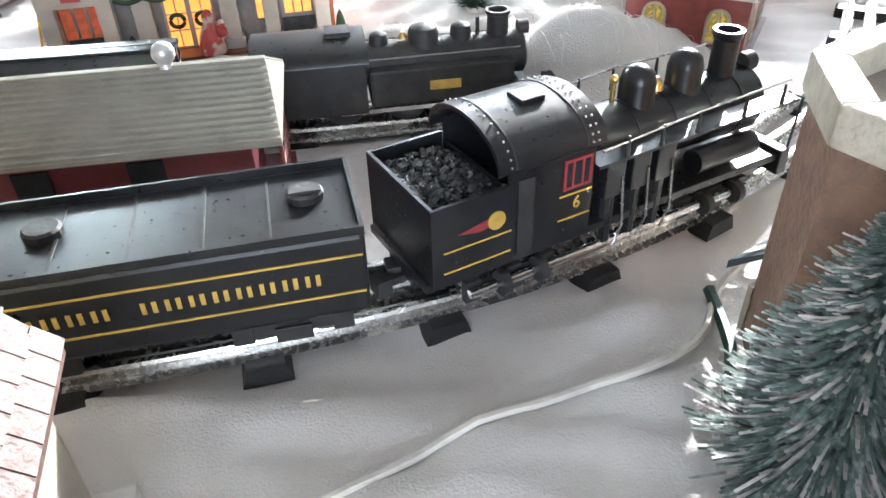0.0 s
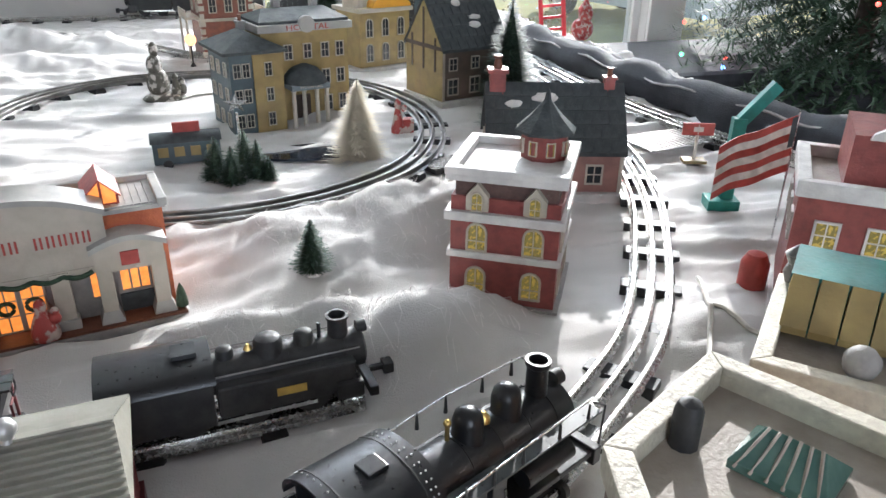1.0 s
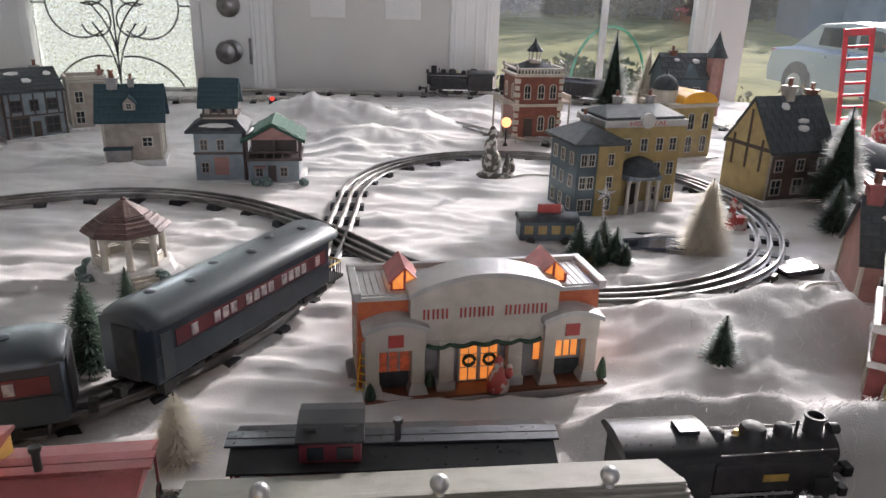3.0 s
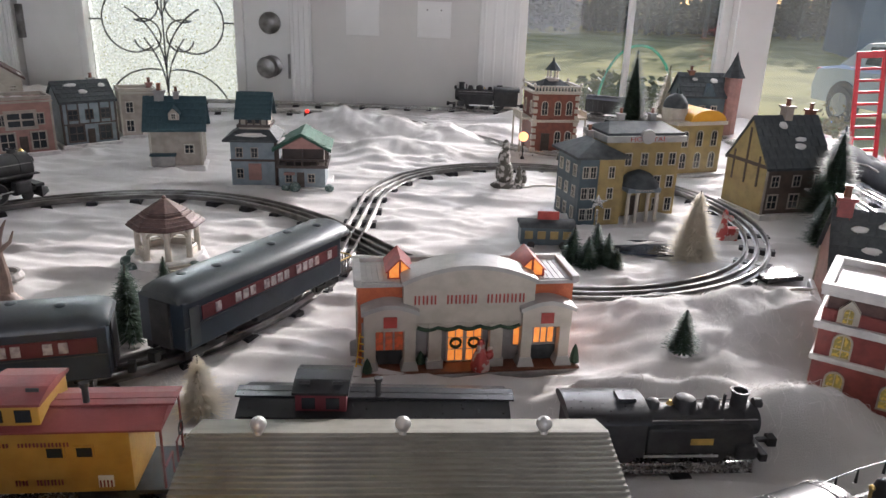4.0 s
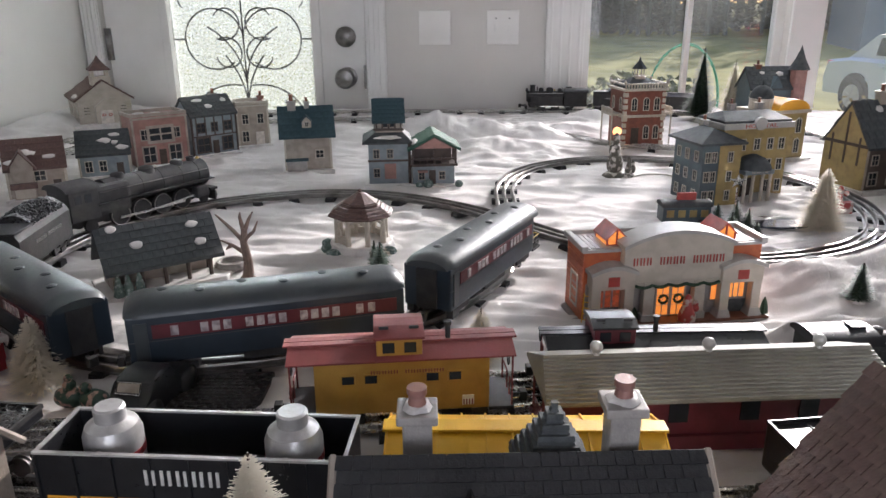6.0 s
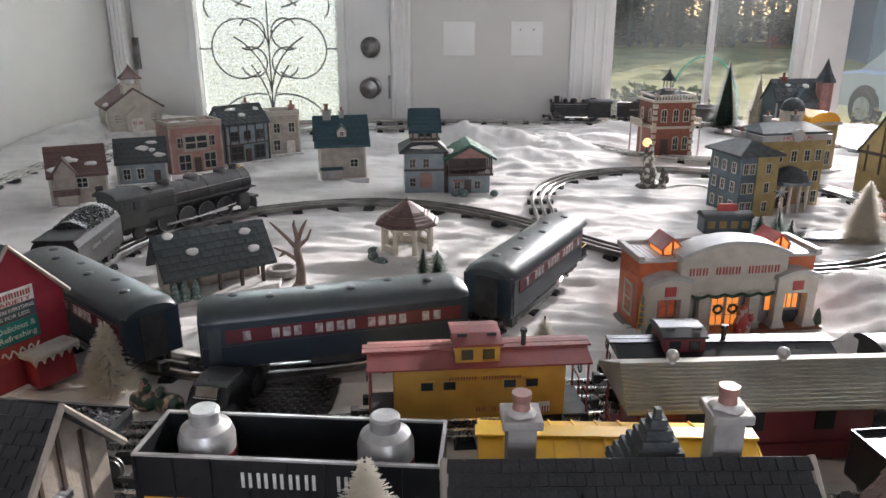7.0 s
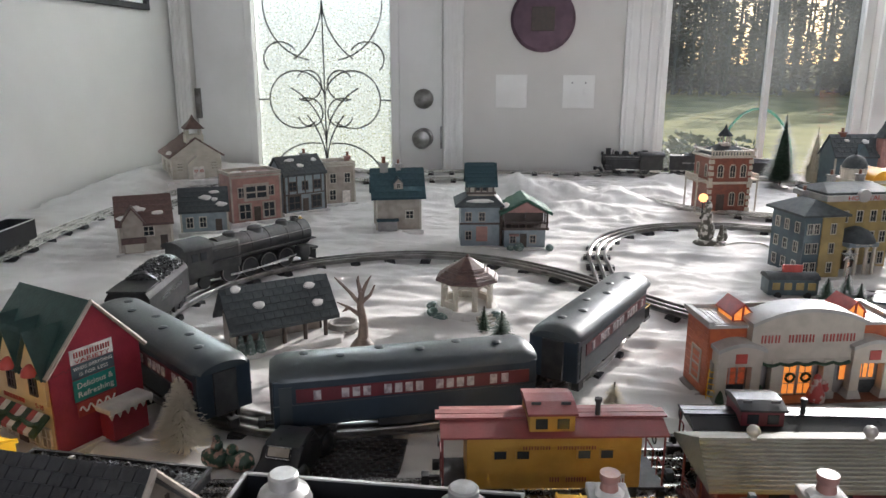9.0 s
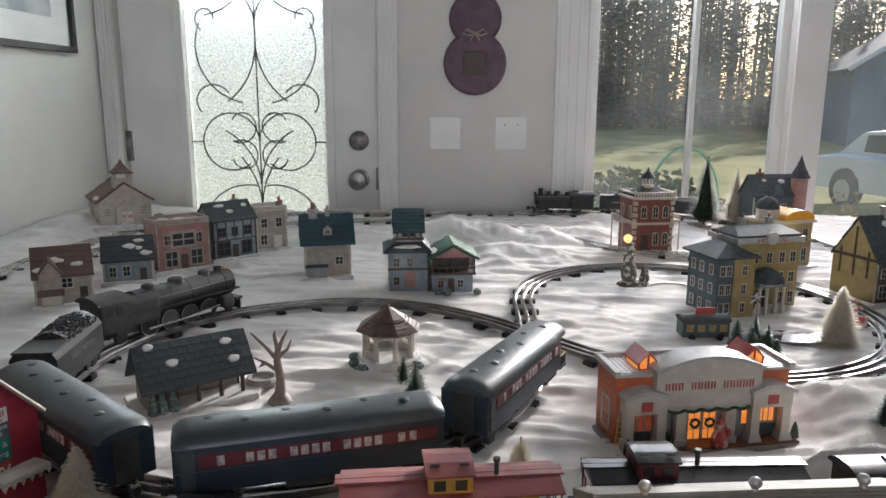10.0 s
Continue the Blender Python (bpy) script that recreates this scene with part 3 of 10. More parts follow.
def truck(parent, x, length=0.034, r=0.0085, mat=None):
    mat = mat or M_SOOT
    tr = part("truck", Geo().box(x - length / 2, x + length / 2, -0.021, -0.018, 0.004, 0.010).box(x - length / 2, x + length / 2, 0.018, 0.021, 0.004, 0.010)
              .box(x - 0.006, x + 0.006, -0.021, 0.021, 0.006, 0.013).box(x - length / 2 - 0.003, x - length / 2 + 0.005, -0.0215, -0.0175, 0.002, 0.013)
              .box(x + length / 2 - 0.005, x + length / 2 + 0.003, -0.0215, -0.0175, 0.002, 0.013).box(x - 0.007, x + 0.007, -0.0225, -0.0175, 0.001, 0.008), mat, parent, bevel=0.0005)
    for s in (-1, 1):
        for wy in (-1, 1):
            part("wheel", Geo().lathe([(r * 0.3, -0.0022), (r, -0.0022), (r * 1.0, 0.0008), (r * 1.14, 0.0009), (r * 1.14, 0.0022), (r * 0.3, 0.0022)], 18, x + s * length * 0.32, wy * 0.0155, r, "y"), M_STEEL if r > 0.01 else M_RAILD, tr, smooth=True)


def coupler(parent, x, s):
    part("coupler", Geo().box(min(x, x + s * 0.010), max(x, x + s * 0.010), -0.002, 0.002, 0.009, 0.013).box(min(x + s * 0.009, x + s * 0.016), max(x + s * 0.009, x + s * 0.016), -0.0045, 0.0045, 0.006, 0.015), M_SOOT, parent, bevel=0.0008)


def coal_heap(name, parent, x0, x1, w, z, h, seed, size=0.0035, count=420):
    rnd = random.Random(seed)
    gg = Geo()
    for _ in range(count):
        x, y = rnd.uniform(x0, x1), rnd.uniform(-w / 2, w / 2)
        top = z + h * (1 - (2 * y / w) ** 2) * (1 - abs(2 * (x - x0) / (x1 - x0) - 1) ** 4)
        s = size * rnd.uniform(0.5, 1.2)
        gg.m = pose(x, y, top + rnd.uniform(-0.001, 0.001), rnd.uniform(0, 90), rnd.uniform(0, 90), rnd.uniform(0, 90))
        gg.cbox(0, 0, -s / 2, s, s * 0.8, s * 0.7)
    gg.m = Matrix()
    n = 12
    prof = [(-w / 2, z - 0.004)] + [(-w / 2 + w * i / n, z + h * (1 - (2 * i / n - 1) ** 2) * 0.95 - 0.001) for i in range(n + 1)] + [(w / 2, z - 0.004)]
    g2 = Geo().prism(list(reversed(prof)), x0, x1)
    gg.add([(b, a, c) for a, b, c in g2.v], g2.f)
    ob = part(name, gg, M_COAL, parent, "heaped black coal")
    return tagged(ob, kind="stuff")


def arch_roof(w, h, z, n=12, thick=0.0016, over=0.0):
    """The cross-section of a curved roof, in y and z."""
    top = [(math.cos(math.pi * i / n) * (w / 2 + over), z + math.sin(math.pi * i / n) * h) for i in range(n + 1)]
    return top


def along(profile, x0, x1, gg=None):
    """A y, z profile drawn out along x."""
    gg = gg or Geo()
    n = len(profile)
    return gg.add([(x0, y, z) for y, z in profile] + [(x1, y, z) for y, z in profile], [tuple(range(n)), tuple(range(2 * n - 1, n - 1, -1))] + [(i, (i + 1) % n, n + (i + 1) % n, n + i) for i in range(n)])


M_RED = paint("dull_red_paint", (0.30, 0.035, 0.04), 0.45, col2=(0.22, 0.03, 0.035), scale=50)
M_MAROON = paint("maroon_paint", (0.14, 0.02, 0.03), 0.5, col2=(0.10, 0.016, 0.022), scale=50)
M_UPYEL = paint("armour_yellow", (0.44, 0.25, 0.045), 0.45, col2=(0.37, 0.20, 0.035), scale=50)
M_UPRED = paint("roof_red", (0.23, 0.048, 0.045), 0.55, col2=(0.18, 0.038, 0.036), scale=40)
M_ORANGE = paint("orange_yellow_plastic", (0.78, 0.38, 0.03), 0.35, col2=(0.72, 0.34, 0.03), scale=30)
M_YEL = paint("bright_yellow_plastic", (0.82, 0.47, 0.02), 0.35, col2=(0.76, 0.42, 0.02), scale=30)
M_GREYR = paint("grey_ribbed_roof", (0.25, 0.24, 0.20), 0.6, col2=(0.20, 0.19, 0.16), scale=40)
M_SILVER = paint("silver_paint", (0.55, 0.55, 0.54), 0.35, 0.5, col2=(0.42, 0.41, 0.40), scale=70)
M_WHITE = paint("white_lettering", (0.75, 0.74, 0.70), 0.6, scale=90)
M_BLUEC = paint("blue_grey_enamel", (0.022, 0.034, 0.048), 0.38, col2=(0.017, 0.027, 0.038), scale=40, bump=0.05)
M_BAND = paint("red_window_band", (0.12, 0.017, 0.024), 0.4, scale=40)
M_ROOFB = paint("dark_roof_enamel", (0.035, 0.045, 0.05), 0.38, col2=(0.05, 0.058, 0.06), scale=25, bump=0.1)
M_CURTAIN = paint("pale_window_figure", (0.46, 0.42, 0.41), 0.6, col2=(0.20, 0.16, 0.17), scale=160)


def boiler_parts(eng, x0, x1, r, z, mat, stack_x, stack_h, domes, rear_cab=None):
    part("boiler", Geo().lathe([(r * 0.6, x0), (r, x0), (r, x1 - r * 0.9), (r * 1.04, x1 - r * 0.9), (r * 1.04, x1), (r * 0.85, x1 + r * 0.12), (r * 0.3, x1 + r * 0.16)], 22, 0, 0, z, "x"), mat, eng, smooth=True)
    for i in range(4):
        bx = x0 + (x1 - r - x0) * (i + 0.6) / 4.4
        part("boiler_band", Geo().lathe([(r, bx - 0.0008), (r * 1.025, bx - 0.0008), (r * 1.025, bx + 0.0008), (r, bx + 0.0008)], 22, 0, 0, z, "x"), mat, eng, smooth=True)
    part("smokestack", Geo().lathe([(0.0065, 0), (0.0062, stack_h * 0.8), (0.0072, stack_h * 0.85), (0.0075, stack_h), (0.0055, stack_h), (0.005, stack_h * 0.6)], 16, stack_x, 0, z + r * 0.95), mat, eng, smooth=True)
    for dx, dr, dh in domes:
        part("dome", Geo().lathe([(dr * 1.15, -0.003), (dr, 0.001), (dr, dh * 0.55), (dr * 0.85, dh * 0.82), (dr * 0.45, dh * 0.97), (0.0005, dh)], 16, dx, 0, z + r * 0.93), mat, eng, smooth=True)


def shay():
    e = thing("geared_steam_locomotive", "black geared steam locomotive with red cab windows and gold lining", "locomotive", 0, 0)
    part("frame", Geo().box(-0.110, 0.100, -0.012, 0.012, 0.012, 0.020).box(-0.112, 0.104, -0.026, 0.026, 0.020, 0.024), M_BLACK, e, bevel=0.0006)
    boiler_parts(e, -0.028, 0.090, 0.0165, 0.048, M_BLACK, 0.074, 0.022, [(0.018, 0.0085, 0.017), (0.048, 0.0085, 0.018)])
    part("smokebox_front", Geo().lathe([(0.013, 0), (0.012, 0.002), (0.004, 0.0035)], 18, 0.092, 0, 0.048, "x"), M_SOOT, e, smooth=True)
    part("headlight", Geo().cyl(0.005, 0.007, 0.088, 0, 0.066, "x"), M_SOOT, e, "black lantern headlight", smooth=True)
    part("whistle", Geo().cyl(0.0012, 0.010, 0.006, 0.003, 0.064).ball(0.0022, 0.006, 0.003, 0.075), M_BRASS, e, smooth=True)
    part("bell", Geo().lathe([(0.004, 0), (0.0036, 0.003), (0.001, 0.006)], 12, 0.030, 0, 0.066), M_BRASS, e, smooth=True)
    # cab with an arched roof
    cab = pieces("cab_wall", Geo().box(-0.072, -0.028, -0.026, -0.0245, 0.022, 0.068).box(-0.072, -0.028, 0.0245, 0.026, 0.022, 0.068).box(-0.030, -0.028, -0.0245, 0.0245, 0.022, 0.072).box(-0.072, -0.0705, -0.0245, 0.0245, 0.022, 0.056), M_BLACK, e)
    top = arch_roof(0.054, 0.016, 0.066, over=0.001)
    part("cab_roof", along(top + [(-p * 0.95, q - 0.0018) for p, q in top], -0.078, -0.024), M_BLACK, e, smooth=True)
    part("roof_hatch", Geo().box(-0.054, -0.042, -0.008, 0.003, 0.0795, 0.0835), M_BLACK, e, bevel=0.0006)
    rivets = Geo()
    for rx in (-0.0725, -0.0315, -0.0285):
        for k in range(16):
            t = math.pi * (k + 0.5) / 16
            rivets.cbox(rx, math.cos(t) * 0.0281, 0.066 + math.sin(t) * 0.0160, 0.0007, 0.0007, 0.0007)
    part("rivet_row", rivets, M_SILVER, e, "fine rivets on the cab roof")
    for rx in (-0.070, -0.034):
        part("roof_seam", along([(p * 1.005, q + 0.0004) for p, q in top] + [(-p * 0.99, q - 0.0004) for p, q in top], rx - 0.0005, rx + 0.0005), M_SOOT, e)
    for sy in (-1, 1):
        wf = pieces("window_frame", Geo().box(-0.0445, -0.0295, sy * 0.0262 - 0.0006, sy * 0.0262 + 0.0006, 0.0475, 0.0488).box(-0.0445, -0.0295, sy * 0.0262 - 0.0006, sy * 0.0262 + 0.0006, 0.0605, 0.0618)
                  .box(-0.0445, -0.0432, sy * 0.0262 - 0.0006, sy * 0.0262 + 0.0006, 0.0488, 0.0605).box(-0.0308, -0.0295, sy * 0.0262 - 0.0006, sy * 0.0262 + 0.0006, 0.0488, 0.0605)
                  .box(-0.0402, -0.0392, sy * 0.0262 - 0.0006, sy * 0.0262 + 0.0006, 0.0488, 0.0605).box(-0.0350, -0.0340, sy * 0.0262 - 0.0006, sy * 0.0262 + 0.0006, 0.0488, 0.0605), M_RED, e, "red four-light window frame")
        part("window_pane", Geo().box(-0.0440, -0.0300, sy * 0.0258 - 0.0004, sy * 0.0258 + 0.0004, 0.0478, 0.0615), M_PANE, wf)
        for z in (0.0445, 0.0325):
            part("gold_line", Geo().box(-0.046, -0.0285, sy * 0.0262 - 0.0004, sy * 0.0262 + 0.0004, z, z + 0.0007), M_GOLD, e)
        for z in (0.0385, 0.0285):
            part("gold_line", Geo().box(-0.1045, -0.072, sy * 0.0278 - 0.0004, sy * 0.0278 + 0.0004, z, z + 0.0007), M_GOLD, e)
        part("cab_door", Geo().box(-0.068, -0.060, sy * 0.0264 - 0.0006, sy * 0.0264 + 0.0006, 0.024, 0.060), M_SOOT, e)
        part("herald", Geo().add([(-0.098, sy * 0.0280, 0.0455), (-0.088, sy * 0.0280, 0.0435), (-0.080, sy * 0.0280, 0.0445), (-0.080, sy * 0.0280, 0.0490)], [(0, 1, 2, 3)]), M_RED, e, "red winged emblem")
        part("herald_disc", Geo().lathe([(0.0042, -0.0003), (0.0042, 0.0003)], 20, -0.0795, sy * 0.0283, 0.0465, "y"), M_GOLD, e)
    letters("6", 0.0085, M_GOLD, e, -0.0365, -0.0264, 0.0398, deep=0.0003, name="lettering")
    # bunker with coal
    bk = pieces("bunker_wall", Geo().box(-0.108, -0.072, -0.0278, -0.0262, 0.022, 0.060).box(-0.108, -0.072, 0.0262, 0.0278, 0.022, 0.060).box(-0.1096, -0.108, -0.0278, 0.0278, 0.022, 0.060).box(-0.108, -0.072, -0.0262, 0.0262, 0.022, 0.050), M_BLACK, e)
    coal_heap("coal", e, -0.107, -0.073, 0.051, 0.0525, 0.006, 3, 0.003, 380)
    # the three upright cylinders and the side shaft
    for i, cx in enumerate((-0.016, -0.001, 0.014)):
        part("cylinder", Geo().box(cx - 0.0055, cx + 0.0055, -0.0275, -0.0165, 0.036, 0.053).cyl(0.0045, 0.016, cx, -0.022, 0.020).box(cx - 0.002, cx + 0.002, -0.026, -0.022, 0.008, 0.02), M_BLACK, e, bevel=0.0007)
        part("valve_rod", Geo().tube([(cx + 0.004, -0.0275, 0.046), (cx + 0.006, -0.0285, 0.020), (cx + 0.002, -0.0285, 0.010)], 0.0009), M_STEEL, e)
    part("drive_shaft", Geo().cyl(0.0022, 0.170, -0.090, -0.0245, 0.0095, "x", 10), M_STEEL, e, smooth=True)
    for cx in (-0.075, -0.055, 0.048, 0.070):
        part("bevel_gear", Geo().cyl(0.0058, 0.004, cx, -0.0245, 0.0095, "x", 16), M_SOOT, e, smooth=True)
    for sy in (-1, 1):
        part("running_board", Geo().box(-0.028, 0.098, sy * 0.024 - 0.0055, sy * 0.024 + 0.0055, 0.0545 if sy < 0 else 0.040, 0.0558 if sy < 0 else 0.0412), M_BLACK, e)
        part("handrail", Geo().tube([(-0.026, sy * 0.0285, 0.062), (0.030, sy * 0.0285, 0.066), (0.092, sy * 0.0265, 0.066), (0.102, sy * 0.024, 0.058)], 0.0006, 5), M_STEEL, e)
        for px in (-0.012, 0.008, 0.030, 0.060, 0.086):
            part("stanchion", Geo().tube([(px, sy * 0.0285, 0.0545), (px, sy * 0.0285, 0.0655)], [0.0013, 0.0006], 6), M_SOOT, e)
    part("air_tank", Geo().cyl(0.006, 0.040, 0.040, -0.021, 0.034, "x"), M_BLACK, e, smooth=True)
    part("pilot_beam", Geo().box(0.098, 0.105, -0.028, 0.028, 0.014, 0.026).box(0.105, 0.112, -0.024, 0.024, 0.008, 0.012), M_BLACK, e, bevel=0.0008)
    for sy in (-1, 1):
        part("front_rail", Geo().tube([(0.106, sy * 0.025, 0.024), (0.108, sy * 0.025, 0.052), (0.100, sy * 0.022, 0.056)], 0.0007, 5), M_SOOT, e)
    for tx in (-0.066, 0.060):
        truck(e, tx, 0.042, 0.0105)
    coupler(e, 0.108, 1), coupler(e, -0.108, -1)
    return e


def shay_tender():
    e = thing("tender", "black water tender with gold lining and yellow lettering", "tender", 0, 0)
    part("tank", Geo().box(-0.080, 0.080, -0.027, 0.027, 0.014, 0.050), M_BLACK, e, bevel=0.002)
    pieces("deck_rim", Geo().box(-0.080, 0.080, -0.027, -0.0255, 0.0500, 0.0535).box(-0.080, 0.080, 0.0255, 0.027, 0.0500, 0.0535).box(0.0785, 0.080, -0.0255, 0.0255, 0.05, 0.0535).box(-0.080, -0.0785, -0.0255, 0.0255, 0.05, 0.0535), M_BLACK, e)
    for x in (-0.05, -0.025, 0.0, 0.025, 0.048):
        part("deck_seam", Geo().box(x - 0.0005, x + 0.0005, -0.025, 0.025, 0.0500, 0.0506), M_SOOT, e)
    part("water_hatch", Geo().lathe([(0.007, 0), (0.007, 0.003), (0.006, 0.004)], 16, 0.062, 0.004, 0.050).box(0.056, 0.068, 0.0, 0.003, 0.054, 0.0552), M_SOOT, e)
    part("water_hatch", Geo().lathe([(0.007, 0), (0.007, 0.003), (0.006, 0.004)], 16, -0.03, 0.004, 0.050), M_SOOT, e)
    for sy in (-1, 1):
        for z in (0.041, 0.024):
            part("gold_line", Geo().box(-0.078, 0.0785, sy * 0.0272 - 0.0004, sy * 0.0272 + 0.0004, z, z + 0.0008), M_GOLD, e)
    word_bars(e, "WESTERN MARYLAND", M_GOLD, 0.0, -0.0272, 0.0327, 0.128, 0.006, 0.0004, name="lettering")
    for x in (-0.05, 0.05):
        truck(e, x, 0.040, 0.0105)
    coupler(e, 0.08, 1), coupler(e, -0.08, -1)
    return e


def box_car(label, length, body, roof, h=0.085, w=0.056, door=None, walk=True, ribs=True):
    e = thing("freight_car", label, "freight car", 0, 0, group="freight cars of the front train")
    a, zt = length / 2, h - 0.014
    part("body", Geo().box(-a, a, -w / 2, w / 2, 0.014, zt), body, e, bevel=0.0008)
    prof = [(-w / 2 - 0.002, zt - 0.001), (-w / 2 - 0.002, zt + 0.001), (0, zt + 0.010), (w / 2 + 0.002, zt + 0.001), (w / 2 + 0.002, zt - 0.001)]
    part("roof", along(prof, -a - 0.001, a + 0.001), roof, e)
    if walk:
        part("roof_walk", Geo().box(-a - 0.003, a + 0.003, -0.007, 0.007, zt + 0.0095, zt + 0.0115), roof, e, bevel=0.0004)
    n = max(6, int(length / 0.016))
    for i in range(n + 1):
        x = -a + length * i / n
        for s in (-1, 1):
            part("roof_rib", Geo().add([(x - 0.0007, s * 0.0072, zt + 0.0092), (x + 0.0007, s * 0.0072, zt + 0.0092), (x + 0.0007, s * (w / 2 + 0.002), zt + 0.0012), (x - 0.0007, s * (w / 2 + 0.002), zt + 0.0012),
                                        (x - 0.0007, s * 0.0072, zt + 0.0104), (x + 0.0007, s * 0.0072, zt + 0.0104), (x + 0.0007, s * (w / 2 + 0.002), zt + 0.0026), (x - 0.0007, s * (w / 2 + 0.002), zt + 0.0026)],
                                       [(0, 1, 2, 3), (4, 7, 6, 5), (0, 4, 5, 1), (1, 5, 6, 2), (2, 6, 7, 3), (3, 7, 4, 0)]), roof, e)
    for s in (-1, 1):
        d = part("door", Geo().box(-0.022, 0.022, s * (w / 2 + 0.0012) - 0.0012, s * (w / 2 + 0.0012) + 0.0012, 0.017, zt - 0.003), door or body, e, bevel=0.0006)
        part("door_rail", Geo().box(-0.05, 0.03, s * (w / 2 + 0.002) - 0.0008, s * (w / 2 + 0.002) + 0.0008, zt - 0.0035, zt - 0.002), door or body, e)
        if ribs:
            for i in range(11):
                x = -a + length * (i + 0.5) / 11
                if abs(x) > 0.026:
                    part("side_rib", Geo().box(x - 0.0008, x + 0.0008, s * (w / 2) - 0.0012, s * (w / 2) + 0.0012, 0.016, zt - 0.002), body, e)
        for i in range(5):
            part("ladder_rung", Geo().box(a - 0.014, a - 0.004, s * (w / 2 + 0.0016) - 0.0004, s * (w / 2 + 0.0016) + 0.0004, 0.024 + i * 0.009, 0.0248 + i * 0.009), body, e)
    part("underframe", Geo().box(-a + 0.01, a - 0.01, -0.012, 0.012, 0.009, 0.014), M_SOOT, e)
    for s in (-1, 1):
        truck(e, s * (a - 0.034), 0.034), coupler(e, s * a, s)
    return e


def gondola(label, length=0.15):
    e = thing("freight_car", label, "freight car", 0, 0, group="freight cars of the front train")
    a, w = length / 2, 0.058
    pieces("side_wall", Geo().box(-a, a, -w / 2, -w / 2 + 0.0016, 0.014, 0.052).box(-a, a, w / 2 - 0.0016, w / 2, 0.014, 0.052).box(-a, -a + 0.0016, -w / 2 + 0.0016, w / 2 - 0.0016, 0.014, 0.052)
         .box(a - 0.0016, a, -w / 2 + 0.0016, w / 2 - 0.0016, 0.014, 0.052).box(-a + 0.0016, a - 0.0016, -w / 2 + 0.0016, w / 2 - 0.0016, 0.014, 0.018), M_BLACK, e)
    pieces("rim", Geo().box(-a - 0.001, a + 0.001, -w / 2 - 0.0012, -w / 2 + 0.0018, 0.052, 0.0536).box(-a - 0.001, a + 0.001, w / 2 - 0.0018, w / 2 + 0.0012, 0.052, 0.0536)
         .box(-a - 0.001, -a + 0.0018, -w / 2 + 0.0018, w / 2 - 0.0018, 0.052, 0.0536).box(a - 0.0018, a + 0.001, -w / 2 + 0.0018, w / 2 - 0.0018, 0.052, 0.0536), M_SILVER, e, "worn pale rim")
    part("stripe", Geo().box(-a + 0.004, a - 0.004, -w / 2 - 0.0006, -w / 2, 0.0165, 0.0185), M_ORANGE, e, "orange stripe")
    word_bars(e, "SANTA FE", M_WHITE, 0.012, -w / 2 - 0.0002, 0.036, 0.090, 0.014, name="lettering")
    for i in range(9):
        x = -a + length * i / 8
        part("side_post", Geo().box(x - 0.001, x + 0.001, -w / 2 - 0.0016, -w / 2, 0.015, 0.051), M_BLACK, e)
    for s in (-1, 1):
        truck(e, s * (a - 0.032), 0.034), coupler(e, s * a, s)
    return e


def canister():
    e = thing("load_canister", "silver cylindrical canister with red band, standing in a gondola", "canister", 0, 0, group="canisters in the gondola")
    part("body", Geo().lathe([(0.019, 0), (0.0205, 0.002), (0.0205, 0.034), (0.018, 0.041), (0.011, 0.045), (0.011, 0.054), (0.0095, 0.0555), (0.001, 0.0555)], 28), M_SILVER, e, smooth=True)
    part("band", Geo().lathe([(0.0207, 0.018), (0.0209, 0.018), (0.0209, 0.023), (0.0207, 0.023)], 28), M_RED, e, "red painted band")
    part("emblem", Geo().lathe([(0.0055, -0.0003), (0.0055, 0.0004)], 18, 0, -0.0210, 0.0255, "y"), M_WHITE, e)
    return e


def hopper(label):
    e = thing("freight_car", label, "freight car", 0, 0, group="freight cars of the front train")
    a, w = 0.078, 0.058
    part("body", Geo().prism([(-a, 0.052), (-a, 0.045), (-a * 0.55, 0.014), (a * 0.55, 0.014), (a, 0.045), (a, 0.052)], -w / 2, w / 2), M_BLACK, e)
    pieces("rim", Geo().box(-a - 0.001, a + 0.001, -w / 2 - 0.001, -w / 2 + 0.0016, 0.052, 0.0555).box(-a - 0.001, a + 0.001, w / 2 - 0.0016, w / 2 + 0.001, 0.052, 0.0555)
         .box(-a - 0.001, -a + 0.0016, -w / 2 + 0.0016, w / 2 - 0.0016, 0.052, 0.0555).box(a - 0.0016, a + 0.001, -w / 2 + 0.0016, w / 2 - 0.0016, 0.052, 0.0555), M_SOOT, e)
    coal_heap("coal", e, -a + 0.002, a - 0.002, w - 0.004, 0.052, 0.007, 8, 0.0036, 900)
    part("stripe", Geo().box(-a + 0.002, a - 0.002, -w / 2 - 0.0006, -w / 2, 0.0475, 0.0485), M_WHITE, e)
    word_bars(e, "VALLEY", M_WHITE, 0.02, -w / 2 - 0.0002, 0.040, 0.05, 0.008, name="lettering")
    for i in range(8):
        x = -a + 2 * a * (i + 0.5) / 8
        part("side_post", Geo().box(x - 0.001, x + 0.001, -w / 2 - 0.0018, -w / 2, 0.03 if abs(x) > 0.05 else 0.016, 0.051), M_BLACK, e)
    for s in (-1, 1):
        truck(e, s * (a - 0.026), 0.034), coupler(e, s * a, s)
    return e


